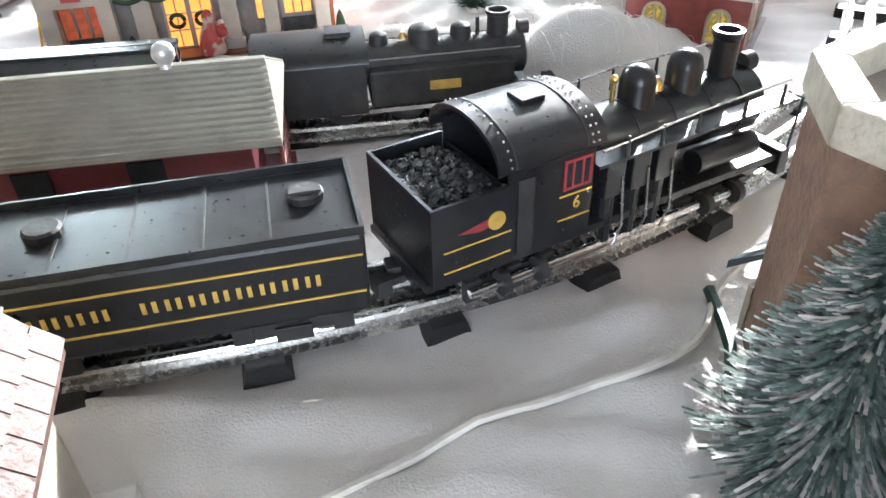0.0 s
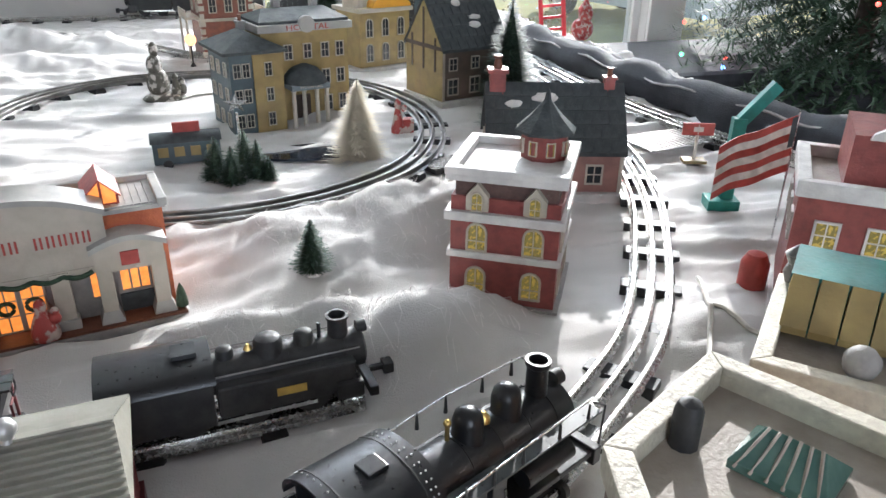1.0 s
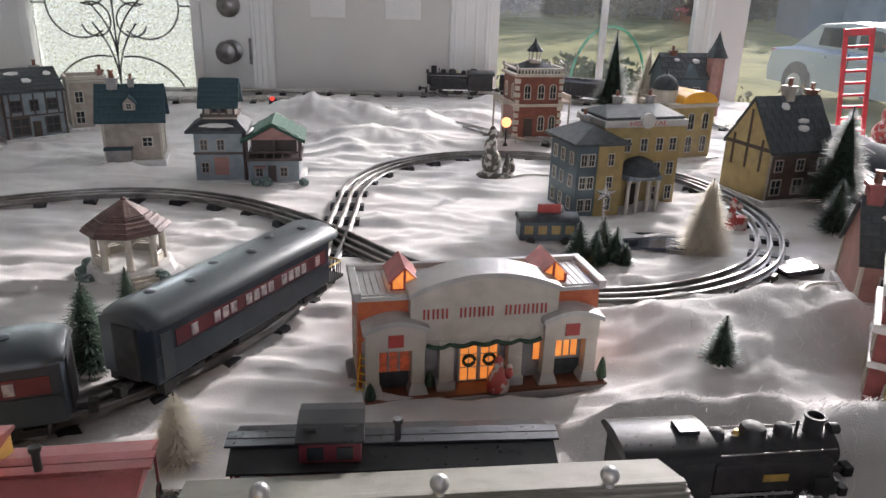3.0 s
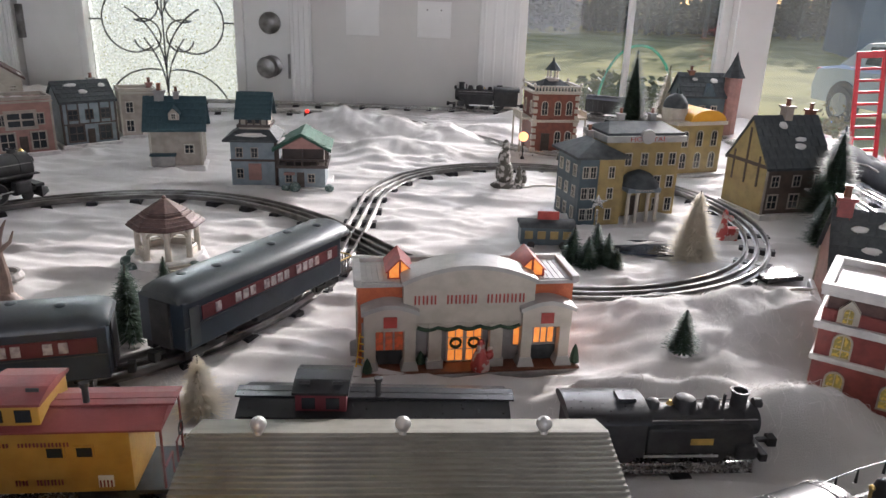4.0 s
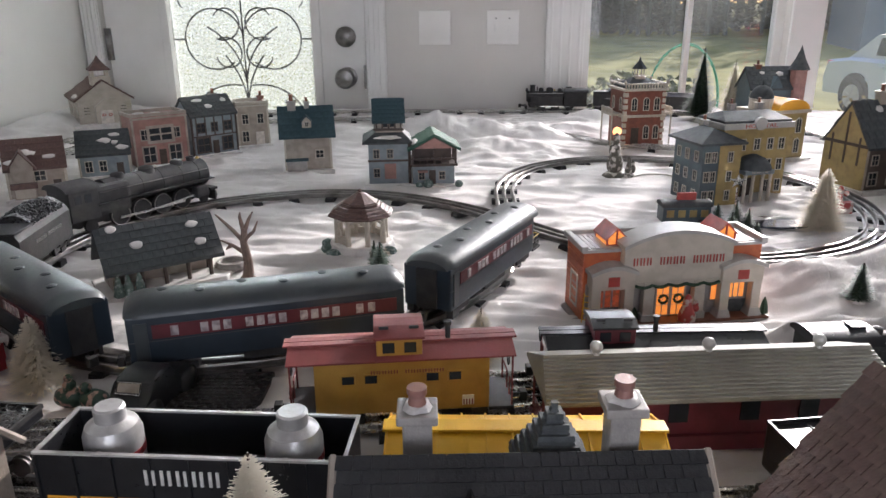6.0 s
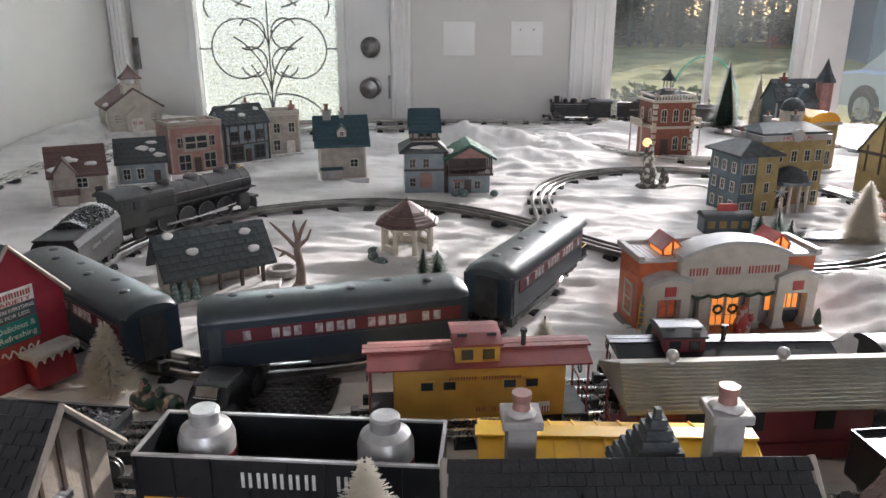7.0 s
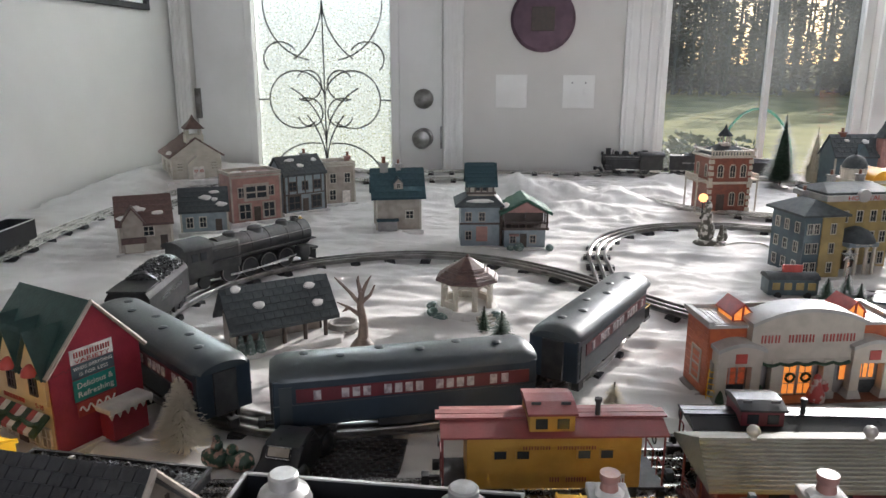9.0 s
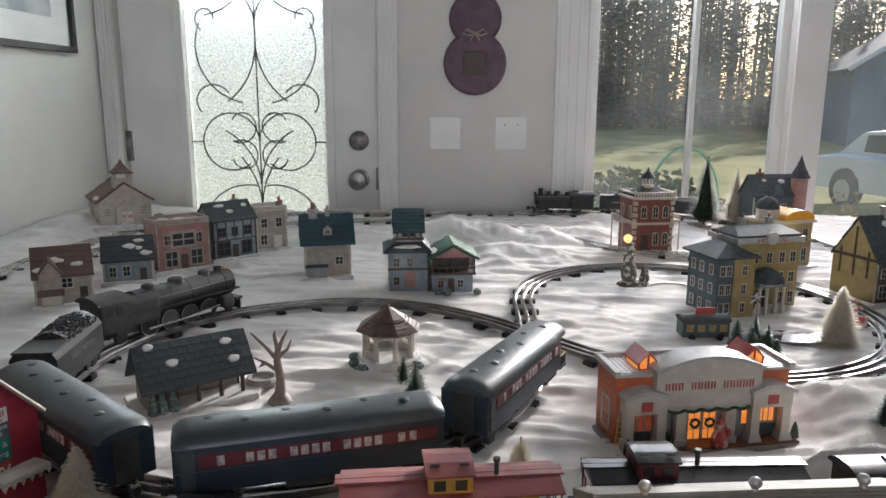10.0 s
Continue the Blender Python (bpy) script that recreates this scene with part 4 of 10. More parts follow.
def caboose(label, length, body, roof, h, w, cup, rails, scale=1.0, windows=4, bars=None):
    e = thing("caboose", label, "caboose", 0, 0)
    a, b, zt = length / 2, length / 2 - 0.022, h - 0.022
    part("body", Geo().box(-b, b, -w / 2, w / 2, 0.015, zt), body, e, bevel=0.0006)
    part("roof", along([(-w / 2 - 0.003, zt), (-w / 2 - 0.003, zt + 0.0015), (-0.010, zt + 0.0075), (0.010, zt + 0.0075), (w / 2 + 0.003, zt + 0.0015), (w / 2 + 0.003, zt)], -a, a), roof, e)
    part("roof_walk", Geo().box(-a - 0.004, a + 0.004, -0.008, -0.0005, zt + 0.0075, zt + 0.009).box(-a - 0.004, a + 0.004, 0.0005, 0.008, zt + 0.0075, zt + 0.009), roof, e)
    cu = part("cupola", Geo().box(cup - 0.019, cup + 0.019, -w / 2 + 0.003, w / 2 - 0.003, zt, h - 0.003), body, e, bevel=0.0006)
    part("cupola_roof", along([(-w / 2 + 0.001, h - 0.004), (-w / 2 + 0.001, h - 0.002), (-0.008, h + 0.002), (0.008, h + 0.002), (w / 2 - 0.001, h - 0.002), (w / 2 - 0.001, h - 0.004)], cup - 0.021, cup + 0.021), roof, cu)
    for dx in (-0.009, 0.009):
        part("cupola_window", Geo().box(cup + dx - 0.005, cup + dx + 0.005, -w / 2 + 0.002, -w / 2 + 0.0032, h - 0.016, h - 0.007), M_PANE, cu)
        part("grab_iron", Geo().box(cup + dx * 1.4 - 0.004, cup + dx * 1.4 + 0.004, -0.014, -0.013, h + 0.001, h + 0.0035), M_SOOT, cu)
    part("stovepipe", Geo().cyl(0.0022, 0.016, cup + 0.042, -0.004, zt + 0.006).cyl(0.0032, 0.003, cup + 0.042, -0.004, zt + 0.021), M_SOOT, e, smooth=True)
    for i in range(windows):
        x = (-0.62, -0.36, 0.34, 0.60)[i] * b
        for s in (-1, 1):
            wf = part("window", Geo().box(x - 0.0062, x + 0.0062, s * (w / 2 + 0.0006) - 0.0008, s * (w / 2 + 0.0006) + 0.0008, zt - 0.020, zt - 0.011), body, e)
            part("pane", Geo().box(x - 0.005, x + 0.005, s * (w / 2 + 0.0012) - 0.0006, s * (w / 2 + 0.0012) + 0.0006, zt - 0.019, zt - 0.012), M_PANE, wf)
    for s in (-1, 1):
        part("end_platform", Geo().box(min(s * b, s * a), max(s * b, s * a), -w / 2, w / 2, 0.012, 0.015), M_SOOT, e)
        for sy in (-1, 1):
            part("end_post", Geo().tube([(s * (a - 0.002), sy * (w / 2 - 0.002), 0.014), (s * (a - 0.002), sy * (w / 2 - 0.002), zt)], 0.0009, 6), rails, e)
            part("hand_rail", Geo().tube([(s * (a - 0.001), sy * (w / 2 - 0.002), 0.032), (s * (a - 0.001), sy * 0.006, 0.032), (s * (a - 0.001), sy * 0.006, 0.015)], 0.0008, 5), rails, e)
            part("step", Geo().box(s * a - 0.006, s * a + 0.0, sy * w / 2 - 0.003, sy * w / 2 + 0.003, 0.004, 0.012), M_SOOT, e)
        part("brake_wheel", Geo().tube([(s * (a + 0.001), 0.012 + 0.005 * math.cos(t), 0.040 + 0.005 * math.sin(t)) for t in [i * math.pi / 6 for i in range(12)]], 0.0007, 5, True), M_SOOT, e)
        truck(e, s * (b - 0.020), 0.034), coupler(e, s * a, s)
    return e


def coach(label, observation=False):
    """A long passenger coach: blue-grey with a red window band and a rounded roof."""
    e = thing("passenger_coach", label, "passenger coach", 0, 0, group="coaches of the passenger train")
    a, w = 0.132, 0.056
    b = a - (0.022 if observation else 0)
    part("body", Geo().box(-b, a, -w / 2, w / 2, 0.016, 0.062), M_BLUEC, e, bevel=0.0015)
    prof = [(math.cos(t) * (w / 2 + 0.0012), 0.0605 + 0.0145 * math.sin(t)) for t in [math.pi * i / 14 for i in range(15)]]
    n = len(prof)
    gg = Geo()
    rings = [(-a - 0.002, 0.55), (-a + 0.004, 0.86), (-a + 0.014, 1.0), (a - 0.014, 1.0), (a - 0.004, 0.86), (a + 0.002, 0.55)]
    for x, k in rings:
        gg.v += [(x, p * (0.6 + 0.4 * k), 0.0605 + (q - 0.0605) * k) for p, q in prof]
    for j in range(len(rings) - 1):
        gg.f += [(j * n + i, j * n + i + 1, (j + 1) * n + i + 1, (j + 1) * n + i) for i in range(n - 1)] + [(j * n, (j + 1) * n, (j + 1) * n + n - 1, j * n + n - 1)]
    gg.f += [tuple(range(n)), tuple((len(rings) - 1) * n + i for i in range(n))]
    part("roof", gg, M_ROOFB, e, smooth=True)
    for i, x in enumerate((-0.095, -0.055, -0.015, 0.025, 0.065, 0.10)):
        part("roof_vent", Geo().lathe([(0.0045, 0), (0.005, 0.0018), (0.003, 0.0028)], 12, x, -0.004 if i % 2 else 0.006, 0.0735), M_ROOFB, e, smooth=True)
    for s in (-1, 1):
        part("window_band", Geo().box(-b + 0.008, a - 0.022, s * (w / 2 + 0.0003) - 0.0006, s * (w / 2 + 0.0003) + 0.0006, 0.0405, 0.0535), M_BAND, e, "dark red band")
        for x in (-0.098, -0.086, -0.062, -0.0515, -0.041, -0.0305, -0.010, 0.0005, 0.011, 0.0215, 0.042, 0.0525, 0.063, 0.090):
            if x > -b + 0.014:
                part("window", Geo().box(x - 0.0036, x + 0.0036, s * (w / 2 + 0.0012) - 0.0006, s * (w / 2 + 0.0012) + 0.0006, 0.0425, 0.0515), M_CURTAIN, e)
        part("door", Geo().box(a - 0.018, a - 0.006, s * (w / 2 + 0.0004) - 0.0006, s * (w / 2 + 0.0004) + 0.0006, 0.020, 0.056), M_ROOFB, e)
        part("sill_line", Geo().box(-b, a, s * (w / 2) - 0.0007, s * (w / 2) + 0.0007, 0.0375, 0.0385), M_ROOFB, e)
        part("battery_box", Geo().box(-0.03, 0.03, s * 0.016 - 0.006, s * 0.016 + 0.006, 0.006, 0.016), M_SOOT, e, bevel=0.0008)
        part("step", Geo().box(a - 0.019, a - 0.005, s * (w / 2 - 0.004) - 0.004, s * (w / 2 - 0.004) + 0.004, 0.006, 0.016), M_SOOT, e)
    for ex, ey in ((a, 1),) if observation else ((a, 1), (-a, -1)):
        part("vestibule", Geo().box(ex - 0.002, ex + 0.003, -0.012, 0.012, 0.016, 0.060), M_SOOT, e, bevel=0.0008)
    if observation:
        part("end_deck", Geo().box(-a - 0.004, -b, -w / 2, w / 2, 0.014, 0.017), M_SOOT, e)
        top = [(-b, -w / 2 + 0.001, 0.032), (-a, -w / 2 + 0.001, 0.032), (-a - 0.003, -w / 2 + 0.006, 0.032), (-a - 0.003, w / 2 - 0.006, 0.032), (-a, w / 2 - 0.001, 0.032), (-b, w / 2 - 0.001, 0.032)]
        part("end_railing", Geo().tube(top, 0.0009, 6), M_BRASS, e, "brass railing of the rear platform")
        for p, q, _ in [(-b - 0.022 * i / 6, sy * (w / 2 - 0.001), 0) for i in range(7) for sy in (-1, 1)] + [(-a - 0.003, (i - 5) * 0.0042, 0) for i in range(11)]:
            part("baluster", Geo().tube([(p, q, 0.016), (p, q, 0.032)], 0.0005, 5), M_SOOT, e)
        part("rear_wall", Geo().box(-b - 0.0015, -b, -0.006, 0.006, 0.017, 0.055), M_ROOFB, e)
    for s in (-1, 1):
        truck(e, s * 0.094, 0.042, 0.0092), coupler(e, s * a, s)
    return e


def big_steamer():
    e = thing("steam_locomotive", "large matt black steam locomotive with connecting rods", "locomotive", 0, 0)
    part("frame", Geo().box(-0.125, 0.125, -0.014, 0.014, 0.012, 0.022), M_SOOT, e)
    boiler_parts(e, -0.060, 0.122, 0.0215, 0.049, M_SOOT, 0.104, 0.007, [(0.076, 0.010, 0.008), (0.020, 0.012, 0.008), (-0.03, 0.010, 0.007)])
    part("firebox", Geo().box(-0.085, -0.025, -0.024, 0.024, 0.022, 0.066), M_SOOT, e, bevel=0.007)
    part("cab", Geo().box(-0.125, -0.080, -0.027, 0.027, 0.022, 0.066), M_SOOT, e, bevel=0.001)
    top = arch_roof(0.058, 0.010, 0.066)
    part("cab_roof", along(top, -0.130, -0.078), M_SOOT, e, smooth=True)
    for s in (-1, 1):
        for x in (-0.112, -0.097):
            part("cab_window", Geo().box(x - 0.005, x + 0.005, s * 0.0272 - 0.0006, s * 0.0272 + 0.0006, 0.048, 0.060), M_PANE, e)
        part("running_board", Geo().box(-0.082, 0.126, s * 0.0235 - 0.005, s * 0.0235 + 0.005, 0.0395, 0.0412), M_SOOT, e)
        for x in (-0.045, -0.008, 0.029, 0.066):
            part("driving_wheel", Geo().lathe([(0.003, -0.0025), (0.0155, -0.0025), (0.0165, 0), (0.0165, 0.0025), (0.003, 0.0025)], 26, x, s * 0.0165, 0.0165, "y"), M_SOOT, e, smooth=True)
            part("wheel_rim", Geo().tube([(x + 0.0155 * math.cos(t), s * 0.0196, 0.0165 + 0.0155 * math.sin(t)) for t in [i * math.pi / 12 for i in range(24)]], 0.0008, 5, True), M_RAILD, e)
        part("side_rod", Geo().box(-0.048, 0.069, s * 0.0215 - 0.0008, s * 0.0215 + 0.0008, 0.011, 0.0145), M_STEEL, e)
        part("main_rod", Geo().tube([(-0.008, s * 0.0235, 0.012), (0.095, s * 0.0235, 0.019)], 0.0014, 6), M_STEEL, e)
        part("cylinder", Geo().box(0.088, 0.112, s * 0.022 - 0.008, s * 0.022 + 0.008, 0.012, 0.032), M_SOOT, e, bevel=0.004)
        part("hand_rail", Geo().tube([(-0.075, s * 0.0235, 0.057), (0.118, s * 0.0235, 0.057)], 0.0006, 5), M_RAILD, e)
        part("lead_wheel", Geo().lathe([(0.002, -0.002), (0.008, -0.002), (0.0085, 0.002), (0.002, 0.002)], 18, 0.110, s * 0.016, 0.0085, "y"), M_SOOT, e, smooth=True)
        part("trailing_wheel", Geo().lathe([(0.002, -0.002), (0.010, -0.002), (0.0105, 0.002), (0.002, 0.002)], 18, -0.092, s * 0.016, 0.0105, "y"), M_SOOT, e, smooth=True)
    part("headlight", Geo().cyl(0.0055, 0.008, 0.124, 0, 0.056, "x"), M_SOOT, e, smooth=True)
    part("lens", Geo().cyl(0.0045, 0.001, 0.132, 0, 0.056, "x"), M_SILVER, e)
    part("bell", Geo().lathe([(0.004, 0), (0.0035, 0.004), (0.001, 0.007)], 12, 0.118, 0, 0.068), M_BRASS, e, smooth=True)
    part("pilot", Geo().add([(0.128, -0.024, 0.020), (0.128, 0.024, 0.020), (0.150, 0.0, 0.010), (0.128, -0.024, 0.002), (0.128, 0.024, 0.002), (0.152, 0.0, 0.002)], [(0, 2, 1), (3, 4, 5), (0, 3, 5, 2), (1, 2, 5, 4), (0, 1, 4, 3)]), M_SOOT, e)
    part("front_deck", Geo().box(0.118, 0.132, -0.026, 0.026, 0.020, 0.024), M_SOOT, e)
    coupler(e, -0.125, -1)
    return e


def big_tender():
    e = thing("tender", "black coal tender heaped with coal", "tender", 0, 0)
    prof = [(-0.027, 0.016), (-0.027, 0.052), (-0.022, 0.060), (0.022, 0.060), (0.027, 0.052), (0.027, 0.016)]
    part("tank", along(prof, -0.078, 0.070), M_SOOT, e)
    part("rear_deck", Geo().box(-0.079, -0.030, -0.024, 0.024, 0.0602, 0.0625), M_SOOT, e, bevel=0.0008)
    coal_heap("coal", e, -0.030, 0.068, 0.046, 0.060, 0.013, 5, 0.004, 620)
    word_bars(e, "POLAR EXPRESS", M_SILVER, 0, -0.0272, 0.040, 0.075, 0.005, 0.0004, name="lettering")
    for x in (-0.048, 0.044):
        truck(e, x, 0.044, 0.0092)
    coupler(e, -0.078, -1)
    return e


def small_steamer(label):
    """A little six-wheeled engine with a sloping tank."""
    e = thing("steam_locomotive", label, "locomotive", 0, 0)
    boiler_parts(e, -0.020, 0.074, 0.0135, 0.034, M_SOOT, 0.060, 0.016, [(-0.010, 0.0055, 0.008), (0.016, 0.009, 0.011), (0.038, 0.0062, 0.010)])
    part("tank", Geo().box(-0.018, 0.066, -0.021, 0.021, 0.012, 0.037), M_SOOT, e, bevel=0.002)
    part("cab", Geo().box(-0.078, -0.020, -0.023, 0.023, 0.010, 0.046), M_SOOT, e, bevel=0.001)
    part("cab_roof", along(arch_roof(0.052, 0.011, 0.045), -0.082, -0.018), M_BLACK, e, smooth=True)
    part("roof_hatch", Geo().box(-0.040, -0.026, -0.007, 0.007, 0.0555, 0.0585), M_BLACK, e)
    part("headlight", Geo().cyl(0.0045, 0.006, 0.072, 0, 0.050, "x"), M_SOOT, e, smooth=True)
    part("whistle", Geo().cyl(0.0012, 0.012, 0.048, 0, 0.047), M_SOOT, e)
    part("bell", Geo().lathe([(0.003, 0), (0.001, 0.004)], 10, 0.004, 0, 0.049), M_BRASS, e)
    part("number_plate", Geo().box(0.016, 0.034, -0.0218, -0.0211, 0.022, 0.028), M_GOLD, e, "small brass side plate")
    for s in (-1, 1):
        part("hand_rail", Geo().tube([(-0.018, s * 0.0165, 0.043), (0.07, s * 0.0150, 0.043)], 0.0006, 5), M_RAILD, e)
        for x in (-0.034, 0.002, 0.038):
            part("driving_wheel", Geo().lathe([(0.002, -0.002), (0.0115, -0.002), (0.0125, 0.002), (0.002, 0.002)], 22, x, s * 0.0165, 0.0125, "y"), M_SOOT, e, smooth=True)
        part("side_rod", Geo().box(-0.036, 0.040, s * 0.0205 - 0.0007, s * 0.0205 + 0.0007, 0.009, 0.012), M_STEEL, e)
        part("cylinder", Geo().box(0.052, 0.070, s * 0.019 - 0.006, s * 0.019 + 0.006, 0.008, 0.022), M_SOOT, e, bevel=0.003)
    part("pilot", Geo().box(0.074, 0.080, -0.022, 0.022, 0.004, 0.012), M_SOOT, e, bevel=0.001)
    coupler(e, -0.078, -1), coupler(e, 0.08, 1)
    return e


def station_coach():
    """A covered platform: ribbed grey roof with ball finials over a maroon base with end railings."""
    e = thing("station_platform", "maroon station platform with a ribbed grey roof and ball finials", "model station", 0, 0)
    a, w, r = 0.1445, 0.060, 0.078
    part("body", Geo().box(-a + 0.016, a - 0.016, -w / 2 + 0.006, w / 2 - 0.006, 0.014, 0.052), M_MAROON, e, bevel=0.0006)
    part("deck", Geo().box(-a, a, -w / 2 + 0.002, w / 2 - 0.002, 0.000, 0.014), M_MAROON, e)
    part("roof", Geo().hip(2 * a, 0.092, 0.056, r - 0.056, 0.0, 0.965, thick=0.002), M_GREYR, e)
    n = 12
    for s in (-1, 1):
        for i in range(n):
            k = (i + 0.5) / n
            y, z = s * 0.046 * k, 0.058 + (r - 0.058) * (1 - k)
            x = a * (0.965 + 0.035 * k)
            part("roof_batten", Geo().at(0, y, z, 0, 0, 0).box(-x, x, -0.0013, 0.0013, -0.0008, 0.0009), M_GREYR, e)
    part("ridge_cap", Geo().box(-a * 0.965, a * 0.965, -0.0022, 0.0022, r - 0.001, r + 0.0012), M_GREYR, e, bevel=0.0005)
    for x in (-0.095, 0.0, 0.095):
        part("finial", Geo().lathe([(0.0035, 0), (0.003, 0.002), (0.0052, 0.005), (0.0055, 0.0075), (0.004, 0.0105), (0.001, 0.012)], 14, x, 0, r), M_SILVER, e, "silver ball finial", smooth=True)
    for x in (-0.08, -0.03, 0.03, 0.08):
        part("window", Geo().box(x - 0.008, x + 0.008, -w / 2 + 0.0045, -w / 2 + 0.006, 0.026, 0.044), M_PANE, e)
    for s in (-1, 1):
        for sy in (-1, 1):
            part("end_post", Geo().tube([(s * (a - 0.003), sy * 0.021, 0.012), (s * (a - 0.003), sy * 0.021, 0.052)], 0.0011, 6), M_UPRED, e)
        for i in range(4):
            part("end_rail", Geo().tube([(s * (a - 0.003), -0.021, 0.016 + 0.005 * i), (s * (a - 0.003), 0.021, 0.016 + 0.005 * i)], 0.0007, 5), M_UPRED, e)
    return e


# the passenger train on the left-hand loop; it runs round clockwise from the crossing's point of view
LN = len(eight)
STEP = 0.012
BIG = Matrix.Scale(1.1, 4)
i_obs = near(eight, -0.262, 0.83) + 1          # rear coach, by the front of the loop
for k, (off, make) in enumerate(((0, lambda: coach("blue-grey observation coach with a red window band and rear platform", True)),
                                 (0.298, lambda: coach("blue-grey passenger coach with a red window band")),
                                 (0.596, lambda: coach("blue-grey passenger coach with a red window band")))):
    ob = make()
    ob.matrix_world = on_track(eight, i_obs - round(off / STEP), True) @ Matrix.Diagonal((1.01, 1.07, 1.07, 1))
tn = big_tender()
tn.matrix_world = on_track(eight, i_obs - round(0.858 / STEP), True) @ BIG
bs = big_steamer()
bs.matrix_world = on_track(eight, i_obs - round(1.112 / STEP), True) @ BIG

# the freight train on the front track
i_f = near(outer, 0.218, 0.474)
i_s = near(outer, 0.214, 0.482)
sh = shay()
sh.matrix_world = on_track(outer, i_s) @ Matrix.Diagonal((0.90, 0.94, 0.92, 1))
td = shay_tender()
td.matrix_world = on_track(outer, i_s - round(0.192 / STEP)) @ Matrix.Diagonal((1, 0.95, 0.96, 1))
M_BOXRED = paint("boxcar_red", (0.26, 0.015, 0.03), 0.4, col2=(0.20, 0.012, 0.025), scale=40)
rb = box_car("crimson box car with a black ribbed roof", 0.180, M_BOXRED, M_BLACK)
word_bars(rb, "NEW YORK CENTRAL", M_WHITE, 0.055, -0.0292, 0.050, 0.05, 0.005, name="lettering")
part("emblem", Geo().lathe([(0.010, -0.0003), (0.010, 0.0004)], 22, -0.05, -0.0296, 0.048, "y"), M_WHITE, rb, "round white emblem")
rb.matrix_world = on_track(outer, i_f - round(1.275 / STEP))
yb = box_car("plain bright yellow box car with a yellow roof", 0.190, M_YEL, M_YEL, 0.068)
yb.matrix_world = on_track(outer, i_f - round(0.462 / STEP))
gd = gondola("black gondola with white lettering and an orange stripe", 0.215)
gd.matrix_world = on_track(outer, i_f - round(0.686 / STEP))
for cx in (-0.066, 0.066):
    cn = canister() if cx < 0 else copy_thing(cn, Matrix())
    cn.matrix_basis = gd.matrix_world @ pose(cx, 0, 0.0185)
hp = hopper("black hopper car heaped with glossy coal")
hp.matrix_world = on_track(outer, i_f - round(0.895 / STEP))
ob = box_car("yellow box car with a black ribbed roof", 0.170, M_YEL, M_YEL, 0.075)
ob.matrix_world = on_track(outer, i_f - round(1.085 / STEP))

# the standing cars
def on_line(x, path):
    i = min(range(len(path)), key=lambda j: abs(path[j].x - x))
    t, _ = sideways(path, i)
    return pose(path[i].x, path[i].y, RAIL_Z, 0, 0, math.degrees(math.atan2(t.y, t.x)))


uc = caboose("yellow caboose with a red roof and cupola", 0.190, M_UPYEL, M_UPRED, 0.085, 0.052, -0.002, M_UPRED)
word_bars(uc, "UNION PACIFIC", M_UPRED, 0.004, -0.0266, 0.0535, 0.062, 0.0035, name="lettering")
word_bars(uc, "UP 0000", M_UPRED, 0.012, -0.0266, 0.024, 0.032, 0.0048, name="lettering")
part("shield", Geo().box(0.050, 0.060, -0.0268, -0.026, 0.019, 0.028), M_WHITE, uc, "white striped shield")
for i in range(4):
    part("shield_stripe", Geo().box(0.0508 + i * 0.0024, 0.0518 + i * 0.0024, -0.0273, -0.0267, 0.0194, 0.0245), M_UPRED, uc)
uc.matrix_world = on_line(-0.327, siding)
sc = station_coach()
sc.matrix_world = pose(-0.066, 0.521, 0.0, 0, 0, 6)
rc = caboose("dark red caboose with a black slatted roof and grey cupola", 0.205, M_MAROON, M_BLACK, 0.064, 0.046, -0.040, M_UPRED)
rc.matrix_world = on_line(-0.090, siding2)
ss = small_steamer("small matt black tank engine with brass bell")
ss.matrix_world = on_line(0.133, siding2) @ Matrix.Diagonal((1, 1, 0.88, 1))

# far trains: an engine by the back wall, and cars on the left-hand side
fs = small_steamer("small black steam engine running by the back wall")
fs.matrix_world = on_track(outer, near(outer, 0.00, 2.48)) @ Matrix.Scale(1.3, 4)
ft = big_tender()
ft["label"] = "black coal tender behind the far engine"
ft.matrix_world = on_track(outer, near(outer, 0.20, 2.47), True)
for x, y in ((0.40, 2.42), (0.58, 2.26)):
    fc = box_car("dark grey freight car on the far track", 0.17, M_BLACK, M_BLACK, 0.065)
    fc.matrix_world = on_track(outer, near(outer, x, y))
fl = gondola("low black flat car with side stakes")
fl.matrix_world = on_track(outer, near(outer, -1.37, 1.22))
bl = solo("tank_load", Geo().lathe([(0.004, 0), (0.016, 0.006), (0.021, 0.018), (0.018, 0.032), (0.009, 0.038), (0.009, 0.042), (0.001, 0.043)], 20), M_BRASS, "round tan canister riding on the flat car", "canister", smooth=True, m=fl.matrix_world @ pose(0.05, 0, 0.0185))


# ---- the porcelain village ----
def rgb(*c):
    return tuple(c)


